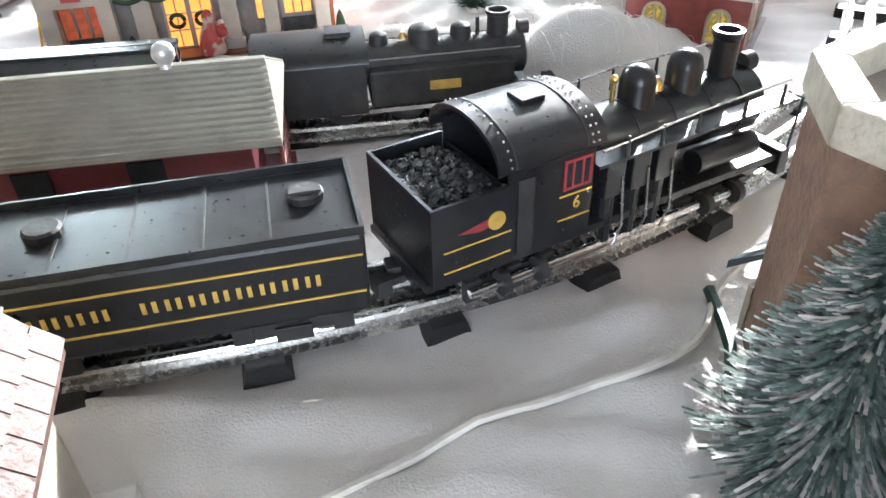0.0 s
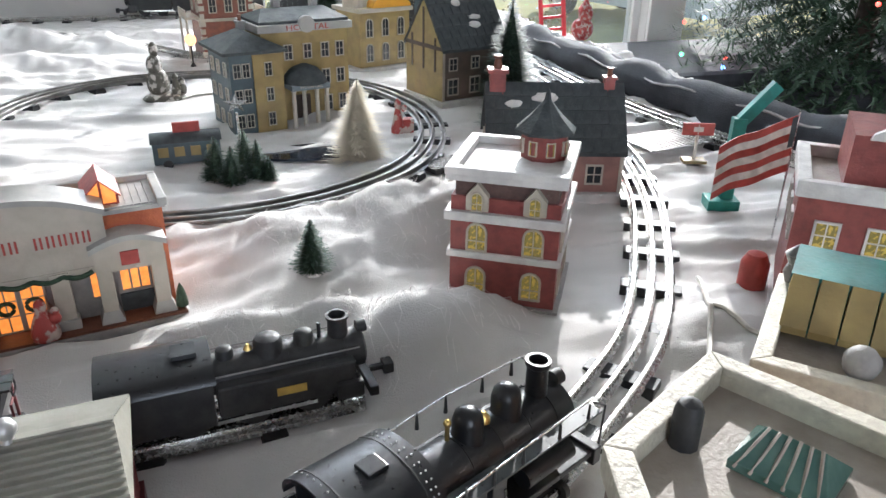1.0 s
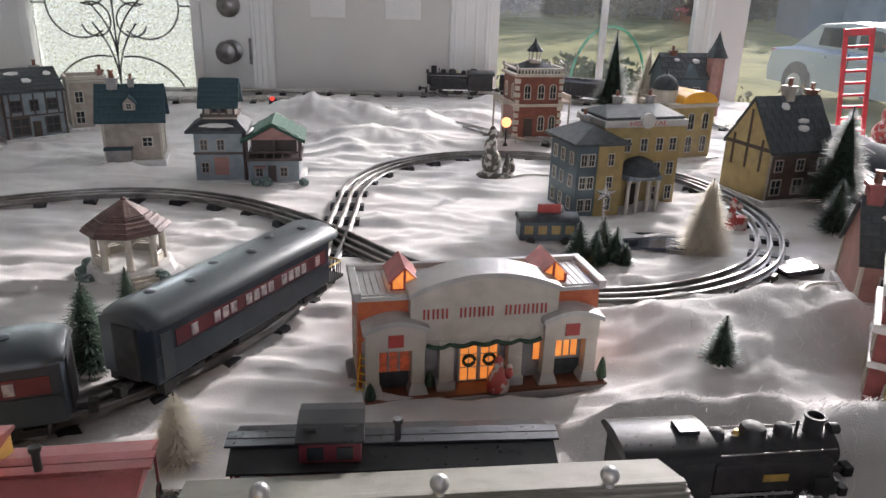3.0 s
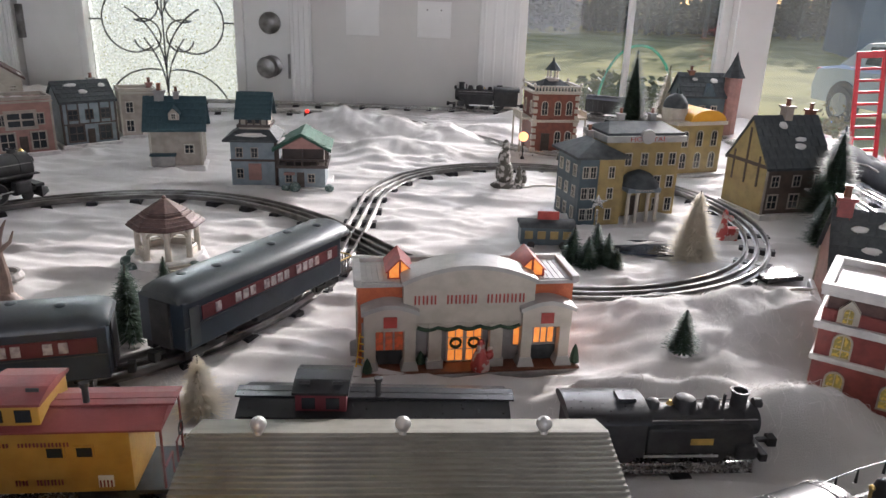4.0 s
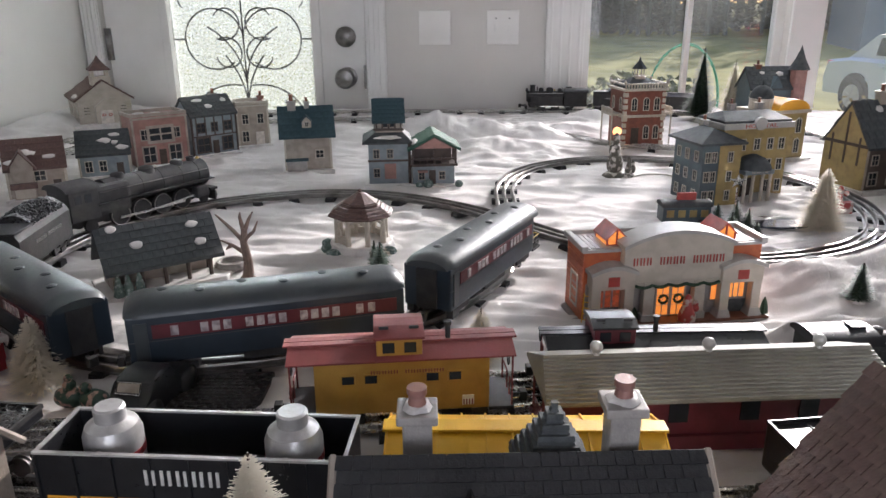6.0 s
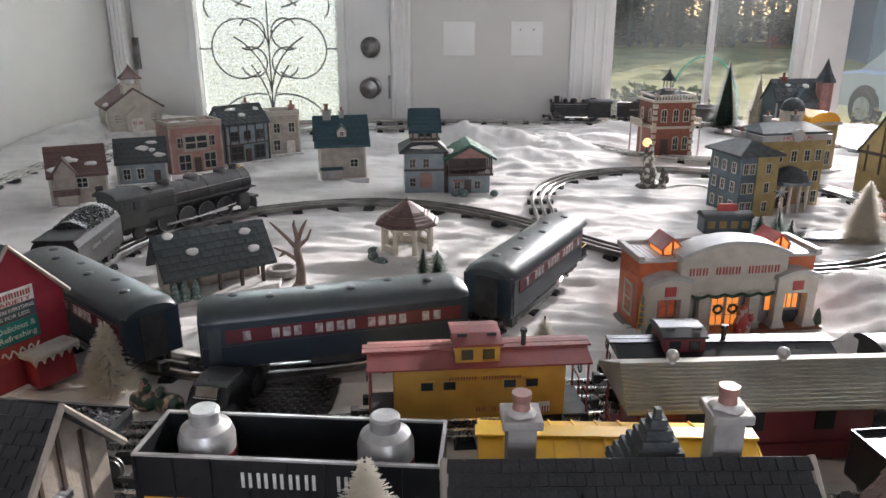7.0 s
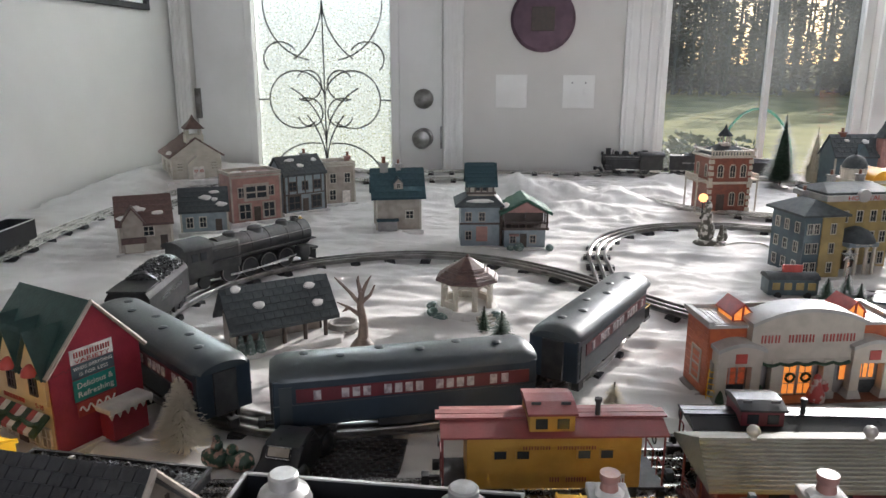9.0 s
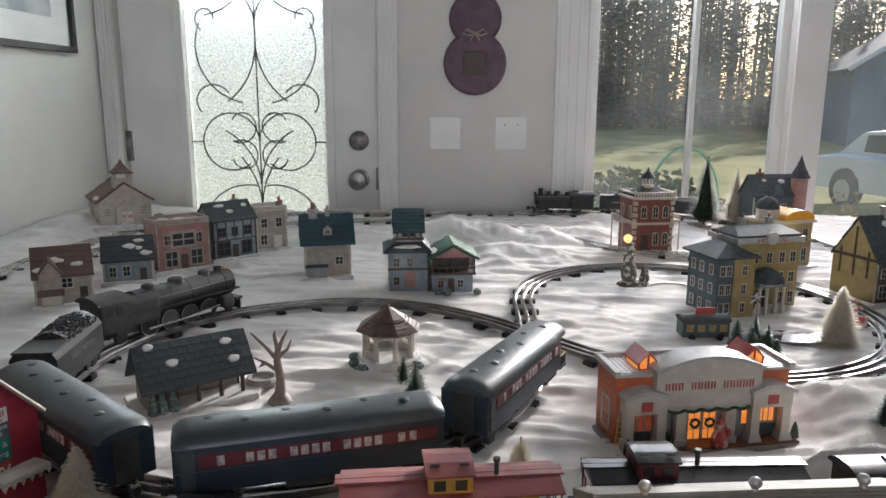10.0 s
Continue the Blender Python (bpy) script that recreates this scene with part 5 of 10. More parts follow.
M_STONE = paint("grey_base", (0.34, 0.32, 0.30), 0.6, col2=(0.24, 0.23, 0.22), scale=60, bump=0.4)
M_BRICKO = paint("orange_brick_glaze", (0.50, 0.13, 0.045), 0.4, col2=(0.42, 0.10, 0.04), scale=120, bump=0.4)
M_CREAM = paint("cream_glaze", (0.50, 0.455, 0.38), 0.38, col2=(0.42, 0.38, 0.31), scale=50, bump=0.15)
M_GREYG = paint("grey_glaze", (0.42, 0.41, 0.38), 0.4, col2=(0.34, 0.33, 0.31), scale=50)
M_SIGNRED = paint("sign_red", (0.42, 0.06, 0.045), 0.5, scale=80)
M_BRICKR = paint("red_brick_glaze", (0.27, 0.065, 0.055), 0.42, col2=(0.20, 0.05, 0.045), scale=110, bump=0.5)
M_BRICKB = paint("brown_brick_glaze", (0.21, 0.062, 0.034), 0.42, col2=(0.15, 0.045, 0.028), scale=110, bump=0.5)
M_TERRA = paint("terrace_brown", (0.20, 0.075, 0.04), 0.45, scale=60)
M_SLATE = paint("slate_roof", (0.075, 0.085, 0.085), 0.68, col2=(0.05, 0.055, 0.06), scale=90, bump=0.6, spec=0.25)
M_TEALR = paint("blue_green_roof", (0.045, 0.085, 0.10), 0.68, col2=(0.03, 0.06, 0.07), scale=90, bump=0.6, spec=0.25)
M_GREENR = paint("green_roof", (0.04, 0.11, 0.075), 0.68, col2=(0.03, 0.08, 0.055), scale=90, bump=0.6, spec=0.25)
M_BROWNR = paint("brown_shingle", (0.13, 0.075, 0.062), 0.55, col2=(0.09, 0.052, 0.045), scale=120, bump=0.8)
M_YELG = paint("yellow_glaze", (0.34, 0.25, 0.095), 0.4, col2=(0.25, 0.185, 0.075), scale=50)
M_BLUEG = paint("blue_glaze", (0.075, 0.11, 0.125), 0.4, col2=(0.055, 0.08, 0.095), scale=50)
M_TIMBER = paint("dark_timber", (0.06, 0.04, 0.03), 0.5, scale=90)
M_STUCCO = paint("stucco_glaze", (0.36, 0.31, 0.26), 0.5, col2=(0.27, 0.23, 0.19), scale=60, bump=0.4)
M_PINK = paint("dusty_pink_glaze", (0.33, 0.17, 0.14), 0.45, col2=(0.25, 0.13, 0.11), scale=60)
M_LBLUE = paint("pale_blue_glaze", (0.22, 0.26, 0.28), 0.42, col2=(0.16, 0.195, 0.215), scale=60)
M_DGREEN = paint("needle_green", (0.02, 0.05, 0.025), 0.7, col2=(0.04, 0.075, 0.04), scale=90)
M_FROST = paint("frosted_green", (0.10, 0.15, 0.13), 0.75, col2=(0.38, 0.42, 0.41), scale=220, mix=(0.5, 0.7))
M_WBRUSH = paint("ivory_bristle", (0.78, 0.72, 0.60), 0.8, col2=(0.70, 0.64, 0.52), scale=120)
M_FIG = paint("figurine_white", (0.70, 0.64, 0.58), 0.4, scale=120)
M_FIGRED = paint("figurine_red", (0.40, 0.06, 0.05), 0.4, col2=(0.55, 0.45, 0.40), scale=90, mix=(0.5, 0.56))
M_AMBER = paint("lit_stained_glass", (0.45, 0.32, 0.06), 0.3, col2=(0.10, 0.10, 0.03), scale=260, mix=(0.45, 0.5), emit=((0.8, 0.55, 0.12), 0.10))


def ring(outer, inner, y0, y1):
    """A flat frame between two outlines of equal count in x, z."""
    n = len(outer)
    v = [(x, y, z) for y in (y0, y1) for o in (outer, inner) for x, z in o]
    f = []
    for i in range(n):
        k = (i + 1) % n
        f += [(i, k, n + k, n + i), (2 * n + k, 2 * n + i, 3 * n + i, 3 * n + k), (k, i, 2 * n + i, 2 * n + k), (n + i, n + k, 3 * n + k, 3 * n + i)]
    return Geo().add(v, f)


def win(parent, x, y, z, w, h, frame_mat, pane_mat=None, ry=0.0, bars=(1, 1), arch=False, name="window", sill=True):
    """A small window on a wall that faces -y, turned by ry about z; frame proud, pane set back."""
    m = pose(x, y, z, 0, 0, ry)
    e = w * 0.13
    a, b = w / 2, w / 2 + e
    if arch:
        turn = [math.pi * i / 8 for i in range(9)]
        inner = [(-a, 0), (a, 0)] + [(a * math.cos(t), h + a * math.sin(t)) for t in turn]
        outer_ = [(-b, -e), (b, -e)] + [(b * math.cos(t), h + b * math.sin(t)) for t in turn]
    else:
        inner, outer_ = [(-a, 0), (a, 0), (a, h), (-a, h)], [(-b, -e), (b, -e), (b, h + e), (-b, h + e)]
    wf = part(name, ring(outer_, inner, -0.0018, 0.0004), frame_mat, parent, m=m)
    deep = parent.parent is not None
    host, mm = (parent, m) if deep else (wf, None)
    part("pane", Geo().prism(inner, -0.0005, 0.0003), pane_mat or M_PANE, host, m=mm)
    for i in range(1, bars[0] + 1):
        bx = -a + w * i / (bars[0] + 1)
        part("glazing_bar", Geo().box(bx - w * 0.035, bx + w * 0.035, -0.0012, -0.0002, 0, h + (a * 0.9 if arch else 0)), frame_mat, host, m=mm)
    for i in range(1, bars[1] + 1):
        bz = h * i / (bars[1] + 1)
        part("glazing_bar", Geo().box(-a, a, -0.0011, -0.0001, bz - w * 0.035, bz + w * 0.035), frame_mat, host, m=mm)
    return wf


def door_part(parent, x, y, z, w, h, mat, ry=0.0):
    d = part("door", Geo().box(-w / 2, w / 2, -0.0014, 0.0004, 0, h), mat, parent, m=pose(x, y, z, 0, 0, ry))
    part("door_panel", Geo().box(-w * 0.32, w * 0.32, -0.0021, -0.0013, h * 0.12, h * 0.45).box(-w * 0.32, w * 0.32, -0.0021, -0.0013, h * 0.55, h * 0.9), mat, d)
    return d


def snow_patch(parent, x, y, z, w, d, rx=0.0, ry=0.0, rz=0.0, seed=0):
    """A lump of painted snow with a drooping edge."""
    rnd = random.Random(seed)
    n = 14
    rim = [(math.cos(2 * math.pi * i / n) * w / 2 * rnd.uniform(0.75, 1.1), math.sin(2 * math.pi * i / n) * d / 2 * rnd.uniform(0.75, 1.1)) for i in range(n)]
    g = Geo().add([(p, q, 0) for p, q in rim] + [(p * 0.8, q * 0.8, 0.0022) for p, q in rim] + [(p * 0.4, q * 0.4, 0.003) for p, q in rim],
                  [(i, (i + 1) % n, n + (i + 1) % n, n + i) for i in range(n)] + [(n + i, n + (i + 1) % n, 2 * n + (i + 1) % n, 2 * n + i) for i in range(n)] + [tuple(2 * n + i for i in range(n)), tuple(range(n - 1, -1, -1))])
    return part("snow", g, M_SNOW, parent, "painted snow", smooth=True, m=pose(x, y, z, rx, ry, rz))


def chimney(parent, x, y, z, w, h, mat, pots=1):
    c = part("chimney", Geo().cbox(x, y, z, w, w, h).cbox(x, y, z + h, w * 1.3, w * 1.3, w * 0.25), mat, parent, bevel=0.0006)
    for i in range(pots):
        part("chimney_pot", Geo().lathe([(w * 0.28, 0), (w * 0.22, w * 0.6), (w * 0.3, w * 0.65), (w * 0.3, w * 0.8)], 12, x + (i - (pots - 1) / 2) * w * 0.6, y, z + h + w * 0.25), M_TERRA, c, smooth=True)
    return c


def shingles(parent, w, d, z0, h, mat, along="x", rows=6, cols=9, x=0, y=0, over=0.004):
    """Courses of shingles on the two slopes of a gable roof."""
    half, run = (d / 2, w / 2) if along == "x" else (w / 2, d / 2)
    slope = math.hypot(half + over, h * (half + over) / half)
    ang = math.degrees(math.atan2(h, half))
    rw, cw = slope / rows, 2 * (run + over) / cols
    me = Geo().add([(-cw * 0.47, 0, 0.0), (cw * 0.47, 0, 0.0), (cw * 0.47, rw * 1.05, 0.0), (-cw * 0.47, rw * 1.05, 0.0),
                    (-cw * 0.47, 0, 0.0018), (cw * 0.47, 0, 0.0018), (cw * 0.47, rw * 1.05, 0.0006), (-cw * 0.47, rw * 1.05, 0.0006)],
                   [(3, 2, 1, 0), (4, 5, 6, 7), (0, 1, 5, 4), (1, 2, 6, 5), (2, 3, 7, 6), (3, 0, 4, 7)]).data("shingle", mat)
    for s in (0, 1):
        base = pose(x, y, 0, 0, 0, (0 if along == "x" else 90) + 180 * s) @ pose(0, -(half + over), z0 - h / half * over + 0.0042, ang, 0, 0)
        for r in range(rows):
            for c in range(cols):
                off = 0.5 if r % 2 else 0.0
                if c + off > cols - 0.6:
                    continue
                part("shingle", me, mat, parent, m=base @ pose(-(run + over) + (c + 0.5 + off) * cw, r * rw, 0))


def house(label, x, y, rz, w, d, h, roof_h, wall, roof, trim, along="x", z=0.0, wins=(), doors=(), chim=(), snow=0, base=True, timber=False, lit=None, name="house", seed=1, over=0.005, gable_wins=()):
    """A small porcelain house: base, walls with gables, roof slab, windows, doors, chimneys."""
    e = thing(name, label, "model house", x, y, z, rz)
    if base:
        part("base", Geo().slab([(-w / 2 - 0.008, -d / 2 - 0.010), (w / 2 + 0.006, -d / 2 - 0.012), (w / 2 + 0.010, d / 2 + 0.006), (-w / 2 - 0.006, d / 2 + 0.006)], -0.008, 0.004), M_SNOW, e, "snow-covered base", bevel=0.0015)
    g = Geo().box(-w / 2, w / 2, -d / 2, d / 2, 0.0, h)
    if along == "x":
        g2 = Geo().prism([(-d / 2, h), (d / 2, h), (0, h + roof_h)], -w / 2, w / 2)
        g.add([(b, -a, c) for a, b, c in g2.v], g2.f)
    elif along == "y":
        g.prism([(-w / 2, h), (w / 2, h), (0, h + roof_h)], -d / 2, d / 2)
    part("wall", g, wall, e)
    if along in ("x", "y"):
        rf = part("roof", Geo().gable(w, d, h, roof_h, over, 0.004, along), roof, e)
        shingles(rf, w, d, h, roof_h, roof, along, 5, 8, over=over)
    elif along == "hip":
        part("roof", Geo().hip(w, d, h, roof_h, over, 0.45), roof, e, bevel=0.0005)
    else:
        pieces("parapet", Geo().box(-w / 2 - 0.003, w / 2 + 0.003, -d / 2 - 0.003, -d / 2 + 0.003, h, h + 0.007).box(-w / 2 - 0.003, w / 2 + 0.003, d / 2 - 0.003, d / 2 + 0.003, h, h + 0.007)
             .box(-w / 2 - 0.003, -w / 2 + 0.003, -d / 2 + 0.003, d / 2 - 0.003, h, h + 0.007).box(w / 2 - 0.003, w / 2 + 0.003, -d / 2 + 0.003, d / 2 - 0.003, h, h + 0.007), trim, e)
        part("cornice", Geo().box(-w / 2 - 0.004, w / 2 + 0.004, -d / 2 - 0.004, -d / 2 - 0.0005, h - 0.006, h - 0.002), trim, e)
    for sx in (-1, 1):
        for sy in (-1, 1):
            part("corner_board", Geo().cbox(sx * w / 2, sy * d / 2, 0.003, 0.004, 0.004, h - 0.004), M_TIMBER if timber else trim, e)
    for wx, wz, ww, wh in wins:
        win(e, wx, -d / 2, wz, ww, wh, trim, lit)
        win(e, -wx, d / 2, wz, ww, wh, trim, None, 180)
    for wy, wz, ww, wh in gable_wins:
        win(e, -w / 2, wy, wz, ww, wh, trim, None, -90), win(e, w / 2, -wy, wz, ww, wh, trim, None, 90)
    for dx, dw, dh, dm in doors:
        door_part(e, dx, -d / 2, 0.003, dw, dh, dm)
    for cx, cy, cz, cw, ch, cm in chim:
        chimney(e, cx, cy, cz, cw, ch, cm)
    if timber:
        for i in range(5):
            bx = -w / 2 + w * (i + 0.5) / 5
            part("timber", Geo().box(bx - 0.0015, bx + 0.0015, -d / 2 - 0.0014, -d / 2, h * 0.5, h - 0.001), M_TIMBER, e)
        part("timber", Geo().box(-w / 2, w / 2, -d / 2 - 0.0016, -d / 2, h * 0.5 - 0.002, h * 0.5 + 0.001), M_TIMBER, e)
    rnd = random.Random(seed)
    for i in range(snow):
        k = rnd.uniform(0.2, 0.85)
        if along == "x":
            snow_patch(e, rnd.uniform(-w / 2, w / 2) * 0.8, -d / 2 * k, h + roof_h * (1 - k) + 0.0045, rnd.uniform(0.016, 0.034), rnd.uniform(0.010, 0.018), math.degrees(math.atan2(roof_h, d / 2)), seed=seed * 9 + i)
        elif along == "y":
            s = rnd.choice((-1, 1))
            snow_patch(e, s * w / 2 * k, rnd.uniform(-d / 2, d / 2) * 0.8, h + roof_h * (1 - k) + 0.0045, rnd.uniform(0.010, 0.018), rnd.uniform(0.016, 0.034), 0, s * math.degrees(math.atan2(roof_h, w / 2)), seed=seed * 9 + i)
        else:
            snow_patch(e, rnd.uniform(-w / 2, w / 2) * 0.7, rnd.uniform(-d / 2, d / 2) * 0.6, h + (0.002 if along == "flat" else roof_h * 0.5), 0.03, 0.02, seed=seed * 9 + i)
    return e


def brush_tree(label, x, y, z, h, r, mat, n=46, per=34, seed=0, frost=None, base=True, lean=0.0):
    """A bottle-brush tree: twisted wire, rings of bristles with an uneven outline, and a round base."""
    rnd = random.Random(seed)
    e = thing("bottle_brush_tree", label, "model tree", x, y, z)
    e.matrix_world = pose(x, y, z, lean, lean * 0.5, rnd.uniform(0, 360))
    part("trunk", Geo().tube([(0, 0, 0), (0, 0, h)], [0.0022, 0.0008], 6), M_TIMBER, e)
    if base:
        part("base", Geo().lathe([(r * 0.5, 0), (r * 0.5, 0.004), (r * 0.3, 0.006)], 14), M_SNOW, e, "snowy round base")
    for nm, mt, frac in (("bristles", mat, 1.0),) + ((("frosting", frost, 0.35),) if frost else ()):
        v, f = [], []
        for i in range(n):
            k = i / (n - 1)
            zz = h * (0.10 + 0.88 * k)
            rr = r * ((1 - k) ** 0.75 * 0.96 + 0.06) * (1 + 0.16 * math.sin(i * 2.1 + seed) + rnd.uniform(-0.10, 0.10))
            for j in range(int(2.4 * per * frac * (0.45 + 0.55 * (1 - k)))):
                a = rnd.uniform(0, 2 * math.pi)
                q = rr * rnd.uniform(0.55, 1.18)
                dz = rnd.uniform(-0.06, 0.10) * q + (0.001 if nm == "frosting" else 0)
                wd = 0.0008 + 0.014 * r
                c, s = math.cos(a), math.sin(a)
                st = 0.55 if nm == "frosting" else 0.02
                m = len(v)
                v += [(c * q * st - s * wd * 0.5, s * q * st + c * wd * 0.5, zz), (c * q * st + s * wd * 0.5, s * q * st - c * wd * 0.5, zz), (c * q + s * wd * 0.4, s * q - c * wd * 0.4, zz + dz), (c * q - s * wd * 0.4, s * q + c * wd * 0.4, zz + dz)]
                f.append((m, m + 1, m + 2, m + 3))
        if nm == "bristles":
            core = Geo().lathe([(r * 0.45, h * 0.12), (r * 0.50, h * 0.18), (r * 0.26, h * 0.58), (r * 0.02, h * 0.92)], 14)
            f += [tuple(len(v) + i for i in q) for q in core.f]
            v += core.v
        me = bpy.data.meshes.new(nm)
        me.from_pydata(v, [], f)
        me.materials.append(mt)
        ob = new(nm, me)
        ob.parent = e
        tagged(ob, "frosted tips" if nm == "frosting" else "", kind="stuff")
    return e


# -- the hardware store --
def hardware_store():
    e = thing("hardware_store", "lit porcelain hardware store with cream porticoes and orange brick walls", "model house", -0.032, 0.812, -0.012, 11)
    e.scale = (0.95, 0.95, 0.88)
    W, D, H = 0.232, 0.078, 0.108
    part("base", Geo().slab([(-0.125, -0.058), (0.126, -0.056), (0.126, 0.046), (-0.125, 0.046)], -0.012, 0.006), M_STONE, e, bevel=0.003)
    part("terrace", Geo().slab([(-0.114, -0.055), (0.122, -0.053), (0.118, -0.02), (-0.112, -0.02)], 0.005, 0.0085), M_TERRA, e, "brown tiled terrace")
    part("wall", Geo().box(-W / 2, W / 2, -D / 2 + 0.012, D / 2, 0.005, H - 0.004), M_BRICKO, e, "orange brick wall")
    for i in range(9):
        for s in (-1, 1):
            part("brick_course", Geo().box(min(s * W / 2, s * (W / 2 + 0.0006)), max(s * W / 2, s * (W / 2 + 0.0006)), -D / 2 + 0.014, D / 2 - 0.002, 0.010 + i * 0.0105, 0.0185 + i * 0.0105), M_BRICKO, e)
    part("roof", Geo().box(-W / 2 - 0.003, W / 2 + 0.003, -D / 2 + 0.010, D / 2 + 0.003, H - 0.004, H), M_GREYG, e, "grey flat roof")
    for a, b, c, d in ((-W / 2 - 0.005, W / 2 + 0.005, D / 2 - 0.002, D / 2 + 0.005), (-W / 2 - 0.005, -W / 2 + 0.003, -D / 2 + 0.008, D / 2 - 0.002), (W / 2 - 0.003, W / 2 + 0.005, -D / 2 + 0.008, D / 2 - 0.002)):
        part("parapet", Geo().box(a, b, c, d, H - 0.002, H + 0.006), M_GREYG, e, bevel=0.0012)
    for i in range(7):
        for s in (-1, 1):
            x = s * (0.074 + 0.006 * i)
            part("roof_plank", Geo().box(x - 0.0026, x + 0.0026, -D / 2 + 0.014, D / 2 - 0.004, H, H + 0.0012), M_GREYG, e)
    for s in (-1, 1):
        sk = part("skylight", Geo().gable(0.026, 0.042, H + 0.010, 0.014, 0.002, 0.0015, "y", s * 0.072, 0.004), M_SIGNRED, e, "red framed skylight, lit from within")
        part("skylight_glow", Geo().prism([(-0.0125, H + 0.001), (0.0125, H + 0.001), (0.0125, H + 0.010), (0, H + 0.0225), (-0.0125, H + 0.010)], -0.0155, 0.0225), M_LIT, sk, m=pose(s * 0.072, 0, 0))
        for k in (-0.0165, 0.0235):
            part("skylight_frame", Geo().box(-0.0132, -0.0112, k - 0.001, k + 0.001, H, H + 0.010).box(0.0112, 0.0132, k - 0.001, k + 0.001, H, H + 0.010).box(-0.001, 0.001, k - 0.001, k + 0.001, H, H + 0.023).box(-0.0132, 0.0132, k - 0.001, k + 0.001, H, H + 0.002), M_SIGNRED, sk, m=pose(s * 0.072, 0, 0))
    # arched sign front
    n = 18
    arch = [(-0.070 + 0.140 * i / n, 0.112 + 0.019 * (1 - (2 * i / n - 1) ** 2)) for i in range(n + 1)]
    part("sign_board", Geo().prism([(-0.070, 0.062), (0.070, 0.062)] + list(reversed(arch)), -D / 2 - 0.002, -D / 2 + 0.016), M_CREAM, e, "cream arched sign front")
    cap = [(x * 1.03, z + 0.004) for x, z in arch]
    part("sign_cap", Geo().prism([(x * 1.03, z - 0.001) for x, z in arch] + list(reversed(cap)), -D / 2 - 0.006, -D / 2 + 0.034), M_GREYG, e, smooth=True)
    word_bars(e, "THE HOME DEPOT", M_SIGNRED, 0.0, -D / 2 - 0.0021, 0.093, 0.120, 0.0125, name="sign_bar")
    # porticoes and columns
    for s in (-1, 1):
        cx = s * 0.084
        px = [(cx - 0.030 + 0.060 * i / 10, 0.078 + 0.009 * math.sin(math.pi * i / 10)) for i in range(11)]
        part("portico", Geo().prism([(cx - 0.027, 0.058), (cx + 0.027, 0.058), (cx + 0.027, 0.079)] + [(p, q - 0.001) for p, q in reversed(px)][1:-1] + [(cx - 0.027, 0.079)], -D / 2 - 0.008, -D / 2 + 0.012), M_CREAM, e)
        part("portico_roof", Geo().prism(px + [(p, q + 0.005) for p, q in reversed(px)], -D / 2 - 0.012, -D / 2 + 0.014), M_GREYG, e, smooth=True)
        part("emblem", Geo().box(cx - 0.007, cx + 0.007, -D / 2 - 0.0092, -D / 2 - 0.008, 0.063, 0.076), M_SIGNRED, e, "square red emblem")
        for dx in (-0.021, 0.021):
            col = part("column", Geo().box(cx + dx - 0.006, cx + dx + 0.006, -D / 2 - 0.007, -D / 2 + 0.005, 0.018, 0.059), M_CREAM, e, bevel=0.0008)
            part("column_foot", Geo().add([(cx + dx + a * 0.0095, -D / 2 - 0.001 + b * 0.0095, 0.008) for a, b in ((-1, -1), (1, -1), (1, 1), (-1, 1))] + [(cx + dx + a * 0.0065, -D / 2 - 0.001 + b * 0.0065, 0.019) for a, b in ((-1, -1), (1, -1), (1, 1), (-1, 1))],
                                         [(3, 2, 1, 0), (4, 5, 6, 7), (0, 1, 5, 4), (1, 2, 6, 5), (2, 3, 7, 6), (3, 0, 4, 7)]), M_GREYG, col)
    for dx in (-0.036, 0.030):
        col = part("column", Geo().box(dx - 0.007, dx + 0.007, -D / 2 - 0.005, -D / 2 + 0.006, 0.012, 0.063), M_CREAM, e, bevel=0.0008)
        part("column_foot", Geo().box(dx - 0.009, dx + 0.009, -D / 2 - 0.007, -D / 2 + 0.006, 0.008, 0.018), M_GREYG, col, bevel=0.001)
    part("lintel", Geo().box(-0.058, 0.058, -D / 2 - 0.003, -D / 2 + 0.012, 0.058, 0.064), M_CREAM, e)
    part("garland", Geo().tube([(-0.055 + 0.11 * i / 36, -D / 2 - 0.005, 0.0605 - 0.0035 * abs(math.sin(i / 36 * math.pi * 5))) for i in range(37)], 0.0022, 6), M_DGREEN, e, "green garland")
    part("shopfront", Geo().box(-0.113, 0.113, -D / 2 + 0.0095, -D / 2 + 0.0118, 0.008, 0.06), M_STONE, e)
    for x in (-0.084, 0.086):
        part("stall_riser", Geo().box(x - 0.014, x + 0.014, -D / 2 + 0.0075, -D / 2 + 0.0095, 0.0085, 0.026), M_SLATE, e, "dark panel below the window")
    yf = -D / 2 + 0.0095
    for x, z, w, h, bx in ((-0.084, 0.026, 0.030, 0.028, (2, 0)), (0.086, 0.030, 0.022, 0.026, (2, 0)), (0.056, 0.028, 0.008, 0.026, (0, 0)), (-0.012, 0.010, 0.016, 0.044, (1, 2)), (0.008, 0.010, 0.016, 0.044, (1, 2))):
        win(e, x, yf, z, w, h, M_CREAM if abs(x) < 0.02 else M_STONE, M_DIM if x < -0.05 else M_LIT, bars=bx)
    for x in (-0.012, 0.008):
        part("wreath", Geo().tube([(x + 0.0055 * math.cos(t), yf - 0.0035, 0.034 + 0.0055 * math.sin(t)) for t in [i * math.pi / 8 for i in range(16)]], 0.0018, 6, True), M_DGREEN, e, "dark green door wreath")
